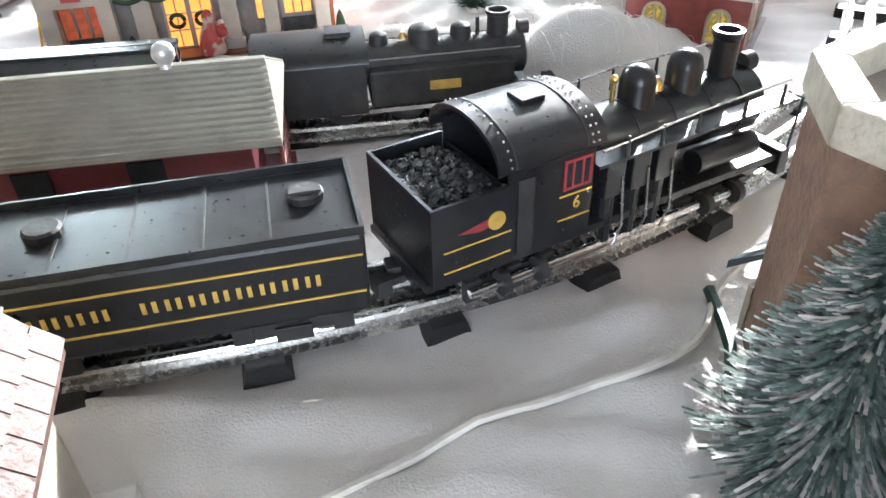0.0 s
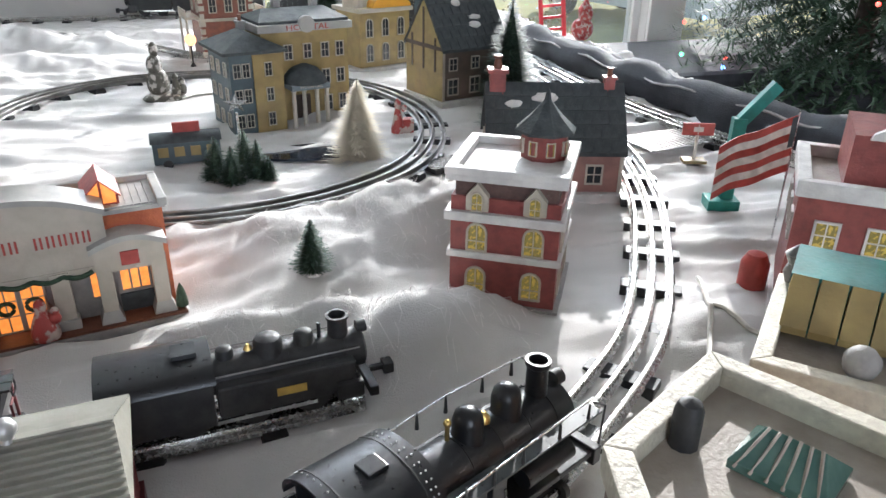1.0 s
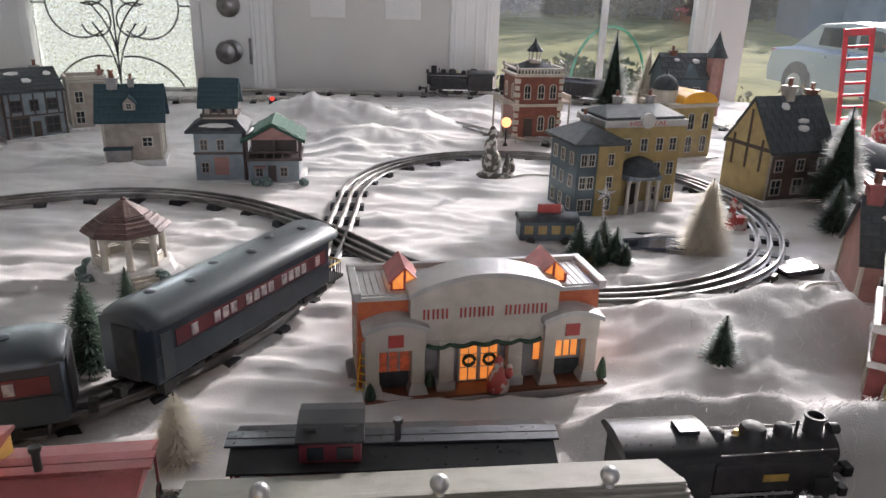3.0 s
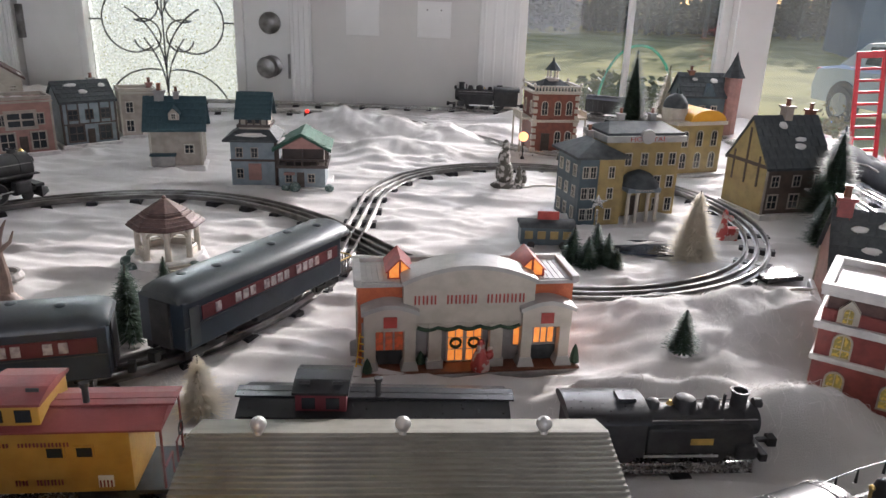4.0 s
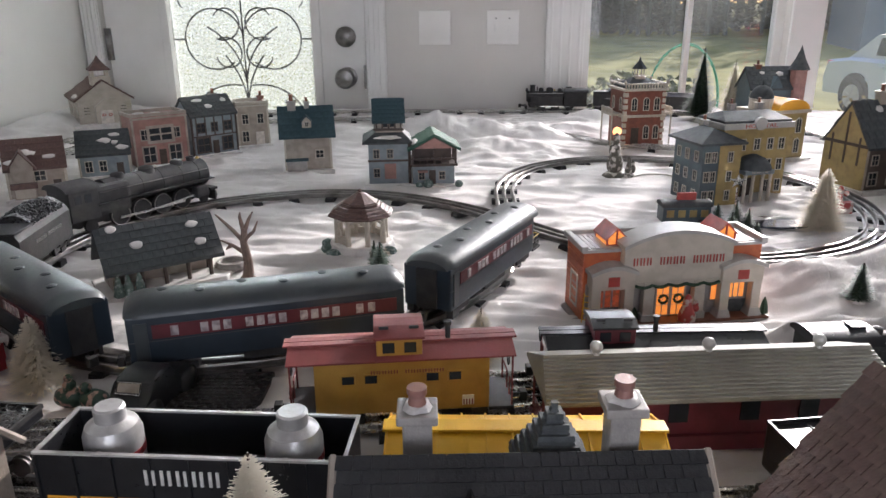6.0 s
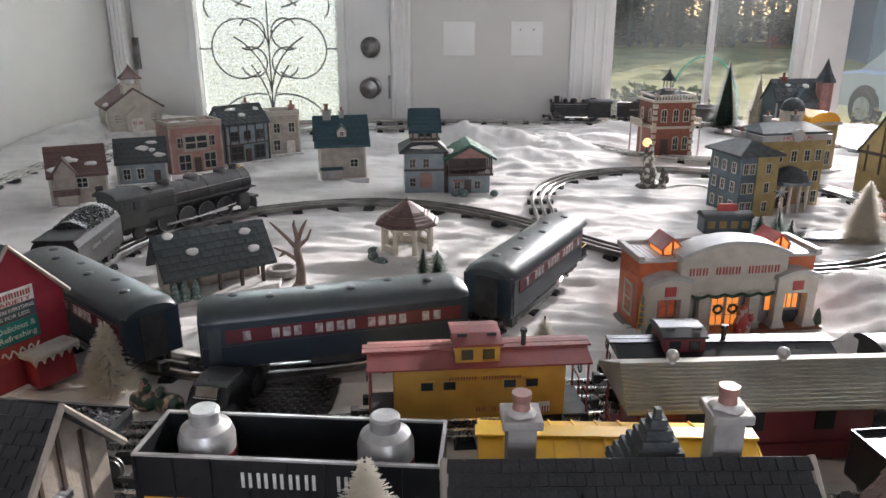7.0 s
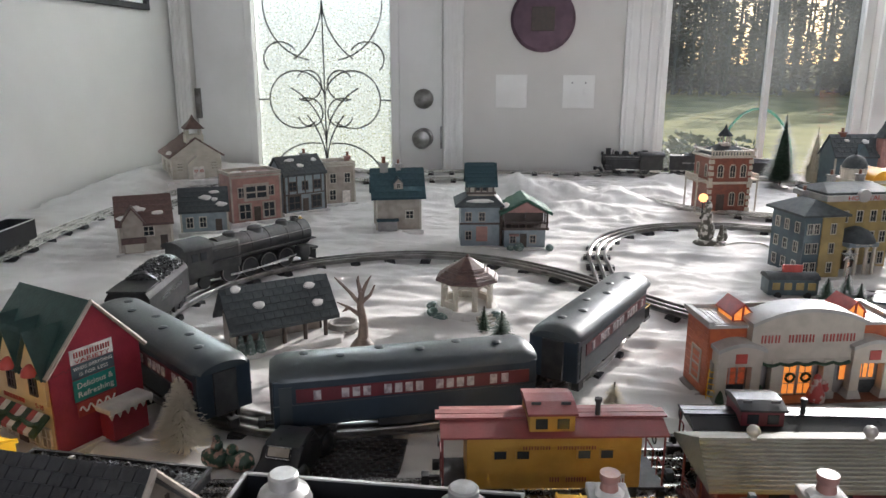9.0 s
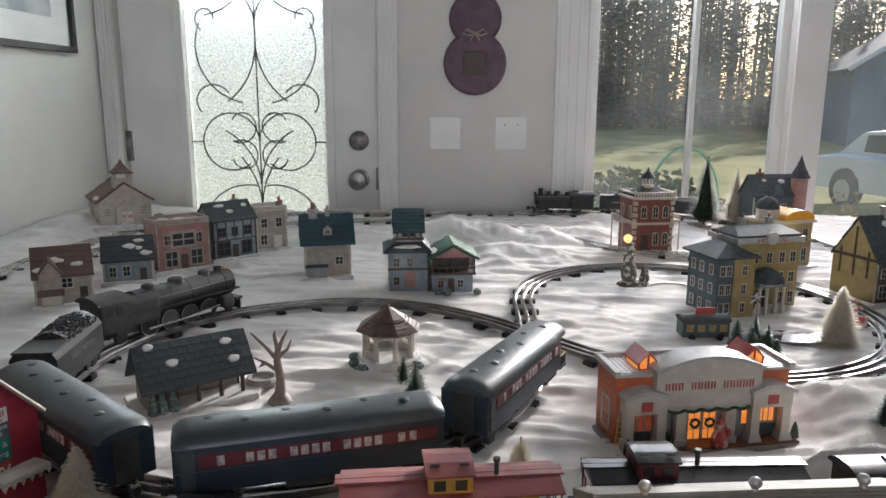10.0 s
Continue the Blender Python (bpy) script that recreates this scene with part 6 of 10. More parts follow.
    lad = part("ladder", Geo().box(-0.005, -0.004, -0.0006, 0.0006, 0, 0.042).box(0.004, 0.005, -0.0006, 0.0006, 0, 0.042), M_YEL, e, "yellow leaning ladder", m=pose(-0.116, -D / 2 - 0.002, 0.008, -12, 0, -35))
    for i in range(5):
        part("rung", Geo().box(-0.004, 0.004, -0.0006, 0.0006, 0.006 + 0.008 * i, 0.0072 + 0.008 * i), M_YEL, lad)
    for x, yy, h in ((-0.108, -D / 2 - 0.012, 0.020), (-0.050, -D / 2 + 0.004, 0.018), (0.119, -D / 2 - 0.006, 0.026)):
        part("shrub", Geo().lathe([(0.001, 0), (0.0055, 0.003), (0.0048, h * 0.4), (0.003, h * 0.75), (0.0004, h)], 9, x, yy, 0.008), M_DGREEN, e, smooth=False)
    for s in (-1, 1):
        win(e, s * W / 2, 0.004, 0.022, 0.022, 0.042, M_CREAM, M_STUCCO, 90 * s, bars=(0, 1))
    return e


hs = hardware_store()
solo("figurine", Geo().lathe([(0.010, 0), (0.0105, 0.004), (0.009, 0.012), (0.0055, 0.020), (0.004, 0.023), (0.0046, 0.026), (0.004, 0.030), (0.001, 0.033)], 14).ball(0.005, 0.008, -0.002, 0.016).ball(0.0032, 0.009, -0.002, 0.022), M_FIGRED, "small red and white figurine on the store's terrace", "figurine", smooth=True, m=hs.matrix_world @ pose(0.012, -0.048, 0.0085))


# -- red brick town hall with a corner turret --
def town_block():
    e = thing("town_house", "tall red brick town house with white bands and a corner turret", "model house", 0.365, 0.760, -0.006, -31)
    W, D = 0.088, 0.090
    part("base", Geo().slab([(-W / 2 - 0.004, -D / 2 - 0.004), (W / 2 + 0.004, -D / 2 - 0.004), (W / 2 + 0.004, D / 2 + 0.004), (-W / 2 - 0.004, D / 2 + 0.004)], -0.01, 0.006), M_STONE, e)
    part("wall", Geo().box(-W / 2, W / 2, -D / 2, D / 2, 0.005, 0.098), M_BRICKR, e)
    for z, o, h in ((0.045, 0.003, 0.006), (0.078, 0.005, 0.008)):
        part("band", Geo().box(-W / 2 - o, W / 2 + o, -D / 2 - o, D / 2 + o, z, z + h), M_SNOW, e, "white snowy band", bevel=0.0015)
    part("upper_wall", Geo().box(-W / 2 + 0.003, W / 2 - 0.003, -D / 2 + 0.003, D / 2 - 0.003, 0.086, 0.112), M_BROWNR, e)
    t = 0.112
    part("roof_deck", Geo().box(-W / 2 - 0.004, W / 2 + 0.004, -D / 2 - 0.004, D / 2 + 0.004, t, t + 0.004), M_SNOW, e)
    for a, b, c, d in ((-W / 2 - 0.005, W / 2 + 0.005, -D / 2 - 0.005, -D / 2 + 0.004), (-W / 2 - 0.005, W / 2 + 0.005, D / 2 - 0.004, D / 2 + 0.005), (-W / 2 - 0.005, -W / 2 + 0.004, -D / 2 + 0.004, D / 2 - 0.004), (W / 2 - 0.004, W / 2 + 0.005, -D / 2 + 0.004, D / 2 - 0.004)):
        part("parapet", Geo().box(a, b, c, d, t + 0.004, t + 0.011), M_SNOW, e, bevel=0.0015)
    tu = part("turret", Geo().lathe([(0.020, 0), (0.020, 0.022), (0.022, 0.024)], 8, W / 2 - 0.024, D / 2 - 0.024, t + 0.003, turn=0.39), M_BRICKR, e)
    part("turret_roof", Geo().lathe([(0.026, 0), (0.026, 0.002), (0.013, 0.014), (0.003, 0.026), (0.002, 0.032), (0.0004, 0.036)], 8, W / 2 - 0.024, D / 2 - 0.024, t + 0.026, turn=0.39), M_SLATE, tu, "pointed slate roof")
    for i in range(4):
        a = -math.pi / 2 + (i - 1.5) * math.pi / 4
        win(tu, W / 2 - 0.024 + 0.0187 * math.cos(a), D / 2 - 0.024 + 0.0187 * math.sin(a), t + 0.009, 0.006, 0.011, M_CREAM, M_AMBER, math.degrees(a) + 90, bars=(0, 0))
    for x in (-0.022, 0.024):
        for z in (0.014, 0.053):
            win(e, x, -D / 2, z, 0.014, 0.015, M_CREAM, M_AMBER, bars=(1, 1), arch=True)
            win(e, W / 2, x, z, 0.012, 0.015, M_CREAM, M_AMBER, 90, bars=(1, 1), arch=True)
            win(e, -W / 2, x, z, 0.012, 0.015, M_CREAM, M_AMBER, -90, bars=(1, 1), arch=True)
        dm = part("dormer", Geo().prism([(x - 0.009, 0.088), (x + 0.009, 0.088), (x + 0.009, 0.100), (x, 0.111), (x - 0.009, 0.100)], -D / 2 - 0.004, -D / 2 + 0.004), M_CREAM, e)
        win(dm, x, -D / 2 - 0.004, 0.089, 0.008, 0.010, M_CREAM, M_AMBER, arch=True)
    return e


town_block()
house("pink brick cottage with a snowy slate roof and tall chimneys", 0.503, 0.990, -16, 0.150, 0.095, 0.054, 0.060, M_PINK, M_SLATE, M_CREAM, "x", wins=((-0.045, 0.015, 0.016, 0.020), (0.0, 0.015, 0.016, 0.020), (0.045, 0.015, 0.016, 0.020)), chim=((-0.066, 0.0, 0.090, 0.018, 0.040, M_BRICKR), (0.062, 0.0, 0.100, 0.012, 0.024, M_BRICKR)), snow=3, seed=4)


def gazebo(x, y):
    e = thing("gazebo", "white octagonal gazebo with a brown shingled double roof", "model gazebo", x, y, -0.006)
    e.scale = (1.05, 1.05, 0.81)
    part("base", Geo().lathe([(0.064, -0.006), (0.064, 0.002), (0.050, 0.005), (0.046, 0.020), (0.044, 0.022)], 16), M_SNOW, e, "snowy stone base", bevel=0.0)
    for i in range(4):
        part("step", Geo().box(-0.014, 0.014, -0.066 + 0.0055 * i, -0.040, 0.004 * i, 0.004 * i + 0.005), M_CREAM, e, m=pose(0, 0, 0, 0, 0, 38))
    for i in range(8):
        a = math.pi / 8 + i * math.pi / 4
        part("column", Geo().lathe([(0.0052, 0), (0.0042, 0.003), (0.0036, 0.045), (0.0054, 0.050)], 10, 0.036 * math.cos(a), 0.036 * math.sin(a), 0.021), M_CREAM, e, smooth=True)
        b = a + math.pi / 4
        p, q = Vector((0.036 * math.cos(a), 0.036 * math.sin(a), 0)), Vector((0.036 * math.cos(b), 0.036 * math.sin(b), 0))
        part("arch", Geo().tube([p + (q - p) * k / 8 + Vector((0, 0, 0.058 + 0.010 * math.sin(math.pi * k / 8))) for k in range(9)], 0.0030, 6), M_CREAM, e)
        if i not in (5, 6):
            part("railing", Geo().tube([p + Vector((0, 0, 0.036)), q + Vector((0, 0, 0.036))], 0.0013, 5).tube([p + Vector((0, 0, 0.026)), q + Vector((0, 0, 0.026))], 0.0013, 5), M_CREAM, e)
    for i in range(8):
        if i not in (5, 6):
            a, b = math.pi / 8 + i * math.pi / 4, math.pi / 8 + (i + 1) * math.pi / 4
            o = [(r * math.cos(t), r * math.sin(t)) for r, t in ((0.034, a), (0.034, b), (0.038, b), (0.038, a))]
            part("parapet_panel", Geo().slab(o, 0.021, 0.034), M_CREAM, e)
    part("beam", Geo().lathe([(0.039, 0.069), (0.040, 0.070), (0.040, 0.074), (0.030, 0.075)], 8, turn=math.pi / 8), M_CREAM, e)
    part("roof", Geo().lathe([(0.048, 0.073), (0.0485, 0.075), (0.038, 0.086), (0.024, 0.095), (0.022, 0.095)], 8, turn=math.pi / 8), M_BROWNR, e, "brown lower roof")
    part("cupola_roof", Geo().lathe([(0.022, 0.094), (0.026, 0.095), (0.026, 0.097), (0.014, 0.107), (0.004, 0.115), (0.0025, 0.115), (0.003, 0.118), (0.0005, 0.121)], 8, turn=math.pi / 8), M_BROWNR, e)
    for r in range(4):
        k = (r + 0.5) / 4
        part("shingle_course", Geo().lathe([(0.048 - 0.022 * k, 0.0762 + 0.020 * k), (0.0488 - 0.022 * k, 0.0768 + 0.020 * k), (0.0475 - 0.022 * k, 0.0782 + 0.020 * k)], 8, turn=math.pi / 8), M_BROWNR, e)
    for i, (a, r) in enumerate(((200, 0.050), (230, 0.054), (330, 0.050), (170, 0.052))):
        part("shrub", Geo().ball(0.009, r * math.cos(radians(a)), r * math.sin(radians(a)), 0.010, 7, 1.2, 1, 1.1), M_FROST, e, "frosted green shrub")
    return e


gazebo(-0.437, 1.022)
brush_tree("tiny dark green fir by the gazebo", -0.405, 0.930, 0, 0.040, 0.011, M_DGREEN, 20, 20, 3)


def log_barn():
    e = thing("covered_shelter", "half-timbered shelter with a dark snow-patched roof", "model house", -0.690, 0.872, 0.0, 38)
    part("base", Geo().slab([(-0.085, -0.045), (0.075, -0.050), (0.110, 0.0), (0.08, 0.045), (-0.08, 0.045)], -0.006, 0.004), M_SNOW, e, bevel=0.002)
    part("wall", Geo().box(-0.066, 0.066, 0.0, 0.030, 0.003, 0.040).box(-0.066, -0.062, -0.030, 0.0, 0.003, 0.040), M_STUCCO, e)
    for x in (-0.060, -0.030, 0.0, 0.030, 0.060):
        part("post", Geo().tube([(x, -0.030, 0.003), (x, -0.030, 0.040)], 0.003, 7), M_TIMBER, e)
        part("brace", Geo().tube([(x, -0.030, 0.024), (x + 0.012, -0.030, 0.040)], 0.0018, 6), M_TIMBER, e)
    g2 = Geo().prism([(-0.034, 0.040), (0.034, 0.040), (0, 0.078)], -0.064, 0.064)
    part("gable", Geo().add([(b, -a, c) for a, b, c in g2.v], g2.f), M_STUCCO, e)
    for a in (-1, 1):
        part("timber", Geo().tube([(a * 0.0645, -0.03, 0.042), (a * 0.0645, 0.0, 0.074), (a * 0.0645, 0.03, 0.042)], 0.0018, 5).tube([(a * 0.0645, 0, 0.004), (a * 0.0645, 0, 0.074)], 0.0018, 5), M_TIMBER, e)
    rf = part("roof", Geo().gable(0.136, 0.072, 0.040, 0.040, 0.008, 0.004, "x"), M_SLATE, e)
    shingles(rf, 0.136, 0.072, 0.040, 0.040, M_SLATE, "x", 6, 11, over=0.008)
    for i, (x, k) in enumerate(((-0.055, 0.1), (-0.03, 0.6), (0.045, 0.3), (0.05, 0.8))):
        snow_patch(e, x, -0.036 * k, 0.040 + 0.040 * (1 - k) + 0.0055, 0.018, 0.012, 48, seed=60 + i)
    for i, x in enumerate((-0.05, -0.036, -0.062)):
        part("fir", Geo().lathe([(0.008, 0), (0.005, 0.010), (0.0065, 0.010), (0.003, 0.020), (0.004, 0.020), (0.0004, 0.030)], 9, x, -0.040, 0.003), M_FROST, e, "snow-tipped fir")
    part("stone_well", Geo().lathe([(0.024, 0), (0.025, 0.004), (0.021, 0.010), (0.017, 0.010), (0.016, 0.004)], 18, 0.096, -0.010, 0.001), M_STONE, e, "low ring of stones", bevel=0.0005)
    return e


log_barn()


def bare_tree(x, y, h=0.10):
    e = thing("bare_tree", "brown bare tree with forked limbs", "model tree", x, y)
    m = paint("bare_bark", (0.20, 0.14, 0.11), 0.55, col2=(0.14, 0.10, 0.08), scale=120, bump=0.6)
    part("root_flare", Geo().lathe([(0.018, -0.004), (0.012, 0.004), (0.007, 0.010)], 10), m, e, smooth=True)
    part("trunk", Geo().tube([(0, 0, 0), (0.002, 0, 0.03), (-0.002, 0.001, 0.055), (0.001, 0, h * 0.78)], [0.0085, 0.006, 0.005, 0.004], 9), m, e, smooth=True)
    for pts in ([(0, 0, 0.04), (-0.018, 0, 0.052), (-0.034, 0.002, 0.058)], [(0, 0, 0.055), (-0.014, 0, 0.072), (-0.030, 0, 0.088), (-0.036, 0, 0.094)], [(0, 0, 0.07), (0.008, 0, 0.088), (0.014, 0, h)], [(0, 0, 0.07), (-0.005, 0.003, 0.09), (-0.004, 0.003, h * 0.98)],
                [(-0.018, 0, 0.052), (-0.026, -0.002, 0.046)], [(0, 0, 0.06), (0.012, 0.004, 0.070), (0.018, 0.004, 0.084)]):
        part("limb", Geo().tube(pts, [0.0036 - 0.0028 * i / (len(pts) - 1) for i in range(len(pts))], 7), m, e, smooth=True)
    return e


bare_tree(-0.568, 0.868, 0.098)

# -- the far rows of houses --
th_ = house("stucco house with a tall blue-green roof and two chimneys", -0.648, 1.592, 15, 0.100, 0.074, 0.090, 0.046, M_STUCCO, M_TEALR, M_CREAM, "x", wins=((0.025, 0.030, 0.016, 0.016), (-0.025, 0.012, 0.030, 0.010)), chim=((-0.030, 0.0, 0.118, 0.018, 0.030, M_STONE), (0.003, 0.0, 0.122, 0.011, 0.026, M_STONE)), seed=2, over=0.012)

_dm = part("dormer", Geo().prism([(-0.010, 0.098), (0.010, 0.098), (0.010, 0.112), (0.0, 0.122), (-0.010, 0.112)], -0.041, -0.016), M_STUCCO, th_)
part("dormer_roof", Geo().gable(0.020, 0.026, 0.112, 0.010, 0.003, 0.003, "y", 0.0, -0.029), M_TEALR, _dm)
win(_dm, 0.0, -0.041, 0.101, 0.008, 0.009, M_CREAM)
part("stone_porch", Geo().box(-0.048, -0.004, -0.050, -0.037, 0.003, 0.026), M_STONE, th_, "low grey stone lean-to", bevel=0.002)
part("lean_to_roof", Geo().box(-0.051, -0.001, -0.054, -0.036, 0.026, 0.030), M_TEALR, th_)


def inn():
    """A half-timbered inn: a two-storey block with a skirt roof, a steep-roofed tower on it, and a galleried wing."""
    e = thing("inn", "half-timbered inn with a teal-roofed tower and open gallery wing", "model house", -0.402, 1.492, -0.004, 8)
    part("base", Geo().slab([(-0.100, -0.056), (0.094, -0.072), (0.098, 0.05), (-0.094, 0.05)], -0.006, 0.004), M_SNOW, e, "snow-covered base", bevel=0.002)
    part("wall", Geo().box(-0.090, -0.008, -0.044, 0.042, 0.002, 0.092), M_LBLUE, e, "pale blue lower wall")
    rim = [(-0.102, -0.056), (0.0, -0.056), (0.0, 0.054), (-0.102, 0.054)]
    top = [(-0.076, -0.032), (-0.018, -0.032), (-0.018, 0.032), (-0.076, 0.032)]
    sk = part("skirt_roof", Geo().add([(x, y, 0.088) for x, y in rim] + [(x, y, 0.092) for x, y in rim] + [(x, y, 0.108) for x, y in top],
                                      [(3, 2, 1, 0), (0, 1, 5, 4), (1, 2, 6, 5), (2, 3, 7, 6), (3, 0, 4, 7), (4, 5, 9, 8), (5, 6, 10, 9), (6, 7, 11, 10), (7, 4, 8, 11), (8, 9, 10, 11)]), M_SLATE, e, "dark skirt roof")
    snow_patch(sk, -0.050, -0.047, 0.100, 0.060, 0.012, 32, seed=40)
    tw = part("tower", Geo().box(-0.074, -0.020, -0.030, 0.030, 0.100, 0.136), M_STUCCO, e, "pale timbered tower")
    part("belt", Geo().box(-0.078, -0.016, -0.034, 0.034, 0.112, 0.117), M_TIMBER, tw)
    for x in (-0.072, -0.060, -0.047, -0.034, -0.022):
        part("timber", Geo().box(x - 0.0016, x + 0.0016, -0.0325, -0.0300, 0.117, 0.136), M_TIMBER, tw)
    for x in (-0.054, -0.040):
        win(tw, x, -0.030, 0.120, 0.008, 0.011, M_TIMBER, bars=(0, 0))
    rf = part("tower_roof", Geo().gable(0.056, 0.066, 0.134, 0.036, 0.006, 0.004, "x", -0.047, 0.0), M_TEALR, e, "steep teal tower roof")
    shingles(rf, 0.056, 0.066, 0.134, 0.036, M_TEALR, "x", 6, 7, -0.047, 0.0, 0.006)
    part("tower_gable", Geo().prism([(-0.033, 0.134), (0.033, 0.134), (0.0, 0.168)], -0.026, 0.026), M_STUCCO, e, m=pose(-0.047, 0, 0, 0, 0, 90))
    for x, z in ((-0.074, 0.058), (-0.046, 0.058), (-0.074, 0.018)):
        win(e, x, -0.044, z, 0.011, 0.017, M_STUCCO)
    part("ivy_sign", Geo().box(-0.058, -0.034, -0.0475, -0.0438, 0.014, 0.046), M_PINK, e, "faded pink shop sign", bevel=0.001)
    for z in (0.050, 0.086):
        part("beam", Geo().box(-0.092, -0.006, -0.0465, -0.0438, z, z + 0.004), M_TIMBER, e)
    part("drainpipe", Geo().cyl(0.003, 0.09, -0.006, -0.046, 0.003, n=8), M_TIMBER, e)
    # the galleried wing
    part("wing_wall", Geo().box(0.0, 0.086, -0.058, 0.032, 0.002, 0.042), M_LBLUE, e, "grey-blue wing wall")
    part("gallery_floor", Geo().box(-0.004, 0.092, -0.066, 0.034, 0.042, 0.047), M_TIMBER, e)
    part("gallery_wall", Geo().box(0.004, 0.082, -0.030, 0.030, 0.047, 0.078), M_TIMBER, e)
    part("gallery_rail", Geo().box(-0.003, 0.091, -0.065, -0.062, 0.056, 0.059), M_TIMBER, e)
    for i in range(7):
        x = 0.0 + 0.0147 * i
        part("gallery_post", Geo().cbox(x, -0.0625, 0.047, 0.0036 if i % 3 == 0 else 0.0020, 0.0030, 0.032 if i % 3 == 0 else 0.010), M_TIMBER, e)
    for y in (-0.03, 0.0):
        part("gallery_post", Geo().cbox(0.0885, y, 0.047, 0.003, 0.003, 0.032), M_TIMBER, e)
    rf = part("wing_roof", Geo().gable(0.092, 0.094, 0.078, 0.026, 0.008, 0.004, "y", 0.044, -0.016), M_GREENR, e, "green shingled wing roof")
    shingles(rf, 0.092, 0.094, 0.078, 0.026, M_GREENR, "y", 5, 9, 0.044, -0.016, 0.008)
    part("wing_gable", Geo().prism([(0.0, 0.078), (0.088, 0.078), (0.044, 0.103)], -0.060, -0.054), M_PINK, e, "weathered timber gable")
    for a in (-1, 1):
        part("gable_brace", Geo().tube([(0.044 + a * 0.044, -0.062, 0.078), (0.044, -0.062, 0.102)], 0.002, 5), M_TIMBER, e)
    for x in (0.018, 0.060):
        win(e, x, -0.058, 0.014, 0.011, 0.015, M_STUCCO)
    door_part(e, 0.040, -0.058, 0.003, 0.014, 0.030, M_TIMBER)
    part("awning", Geo().box(0.010, 0.030, -0.070, -0.058, 0.030, 0.033), M_PINK, e)
    for x, r in ((0.030, 0.010), (0.012, 0.007), (0.094, 0.008)):
        part("shrub", Geo().ball(r, x, -0.070, r * 0.7, 8, 1.1, 0.9, 1.0), M_FROST, e, "frosted green shrub")
    snow_patch(e, 0.004, -0.040, 0.090, 0.018, 0.050, 0, -28, seed=41)
    return e


inn()


def chapel():
    e = thing("chapel", "white wooden chapel with a brown roof and open belfry", "model church", -1.405, 2.140, 0.026, 36)
    e.scale = (1.52, 1.52, 1.05)
    part("base", Geo().slab([(-0.062, -0.085), (0.070, -0.085), (0.070, 0.07), (-0.062, 0.07)], -0.012, 0.004), M_SNOW, e, bevel=0.002)
    w, d, h, r = 0.095, 0.120, 0.070, 0.048
    part("wall", Geo().box(-w / 2, w / 2, -d / 2, d / 2, 0.003, h).prism([(-w / 2, h), (w / 2, h), (0, h + r)], -d / 2, d / 2), M_CREAM, e)
    rf = part("roof", Geo().gable(w, d, h, r, 0.006, 0.004, "y"), M_BROWNR, e)
    shingles(rf, w, d, h, r, M_BROWNR, "y", 5, 9, over=0.006)
    for s in (-1, 1):
        snow_patch(e, s * 0.046, -0.03, h + 0.006, 0.016, 0.05, 0, s * 45, seed=80 + s)
    for i in range(8):
        part("clapboard", Geo().box(-w / 2 - 0.0006, w / 2 + 0.0006, -d / 2 - 0.0006, d / 2 + 0.0006, 0.008 + i * 0.008, 0.0145 + i * 0.008), M_CREAM, e)
    part("belfry", Geo().cbox(0, -d / 2 + 0.016, h + 0.020, 0.034, 0.030, 0.040), M_CREAM, e, bevel=0.0006)
    for sx in (-1, 1):
        for sy in (-1, 1):
            part("belfry_post", Geo().cbox(sx * 0.013, -d / 2 + 0.016 + sy * 0.011, h + 0.060, 0.005, 0.005, 0.016), M_CREAM, e)
    part("spire", Geo().lathe([(0.027, 0), (0.027, 0.002), (0.016, 0.014), (0.006, 0.028), (0.0005, 0.040)], 4, 0, -d / 2 + 0.016, h + 0.076, turn=math.pi / 4), M_BROWNR, e, "pointed brown spire")
    pr = part("porch", Geo().prism([(-0.019, 0.003), (0.019, 0.003), (0.019, 0.050), (0, 0.072), (-0.019, 0.050)], -d / 2 - 0.012, -d / 2), M_CREAM, e)
    door_part(pr, 0, -d / 2 - 0.012, 0.004, 0.022, 0.036, M_FIG)
    for x in (-0.0055, 0.0055):
        part("wreath", Geo().tube([(x + 0.003 * math.cos(t), -d / 2 - 0.015, 0.028 + 0.003 * math.sin(t)) for t in [i * math.pi / 5 for i in range(10)]], 0.001, 5, True), M_SIGNRED, pr)
    for x in (-0.033, 0.033):
        win(e, x, -d / 2, 0.024, 0.010, 0.022, M_CREAM, None, arch=True)
    for y in (-0.03, 0.02):
        win(e, -w / 2, y, 0.020, 0.011, 0.024, M_CREAM, None, -90, arch=True), win(e, w / 2, y, 0.020, 0.011, 0.024, M_CREAM, None, 90, arch=True)
    part("shrub", Geo().ball(0.012, 0.062, -0.06, 0.014, 8), M_FROST, e)
    return e


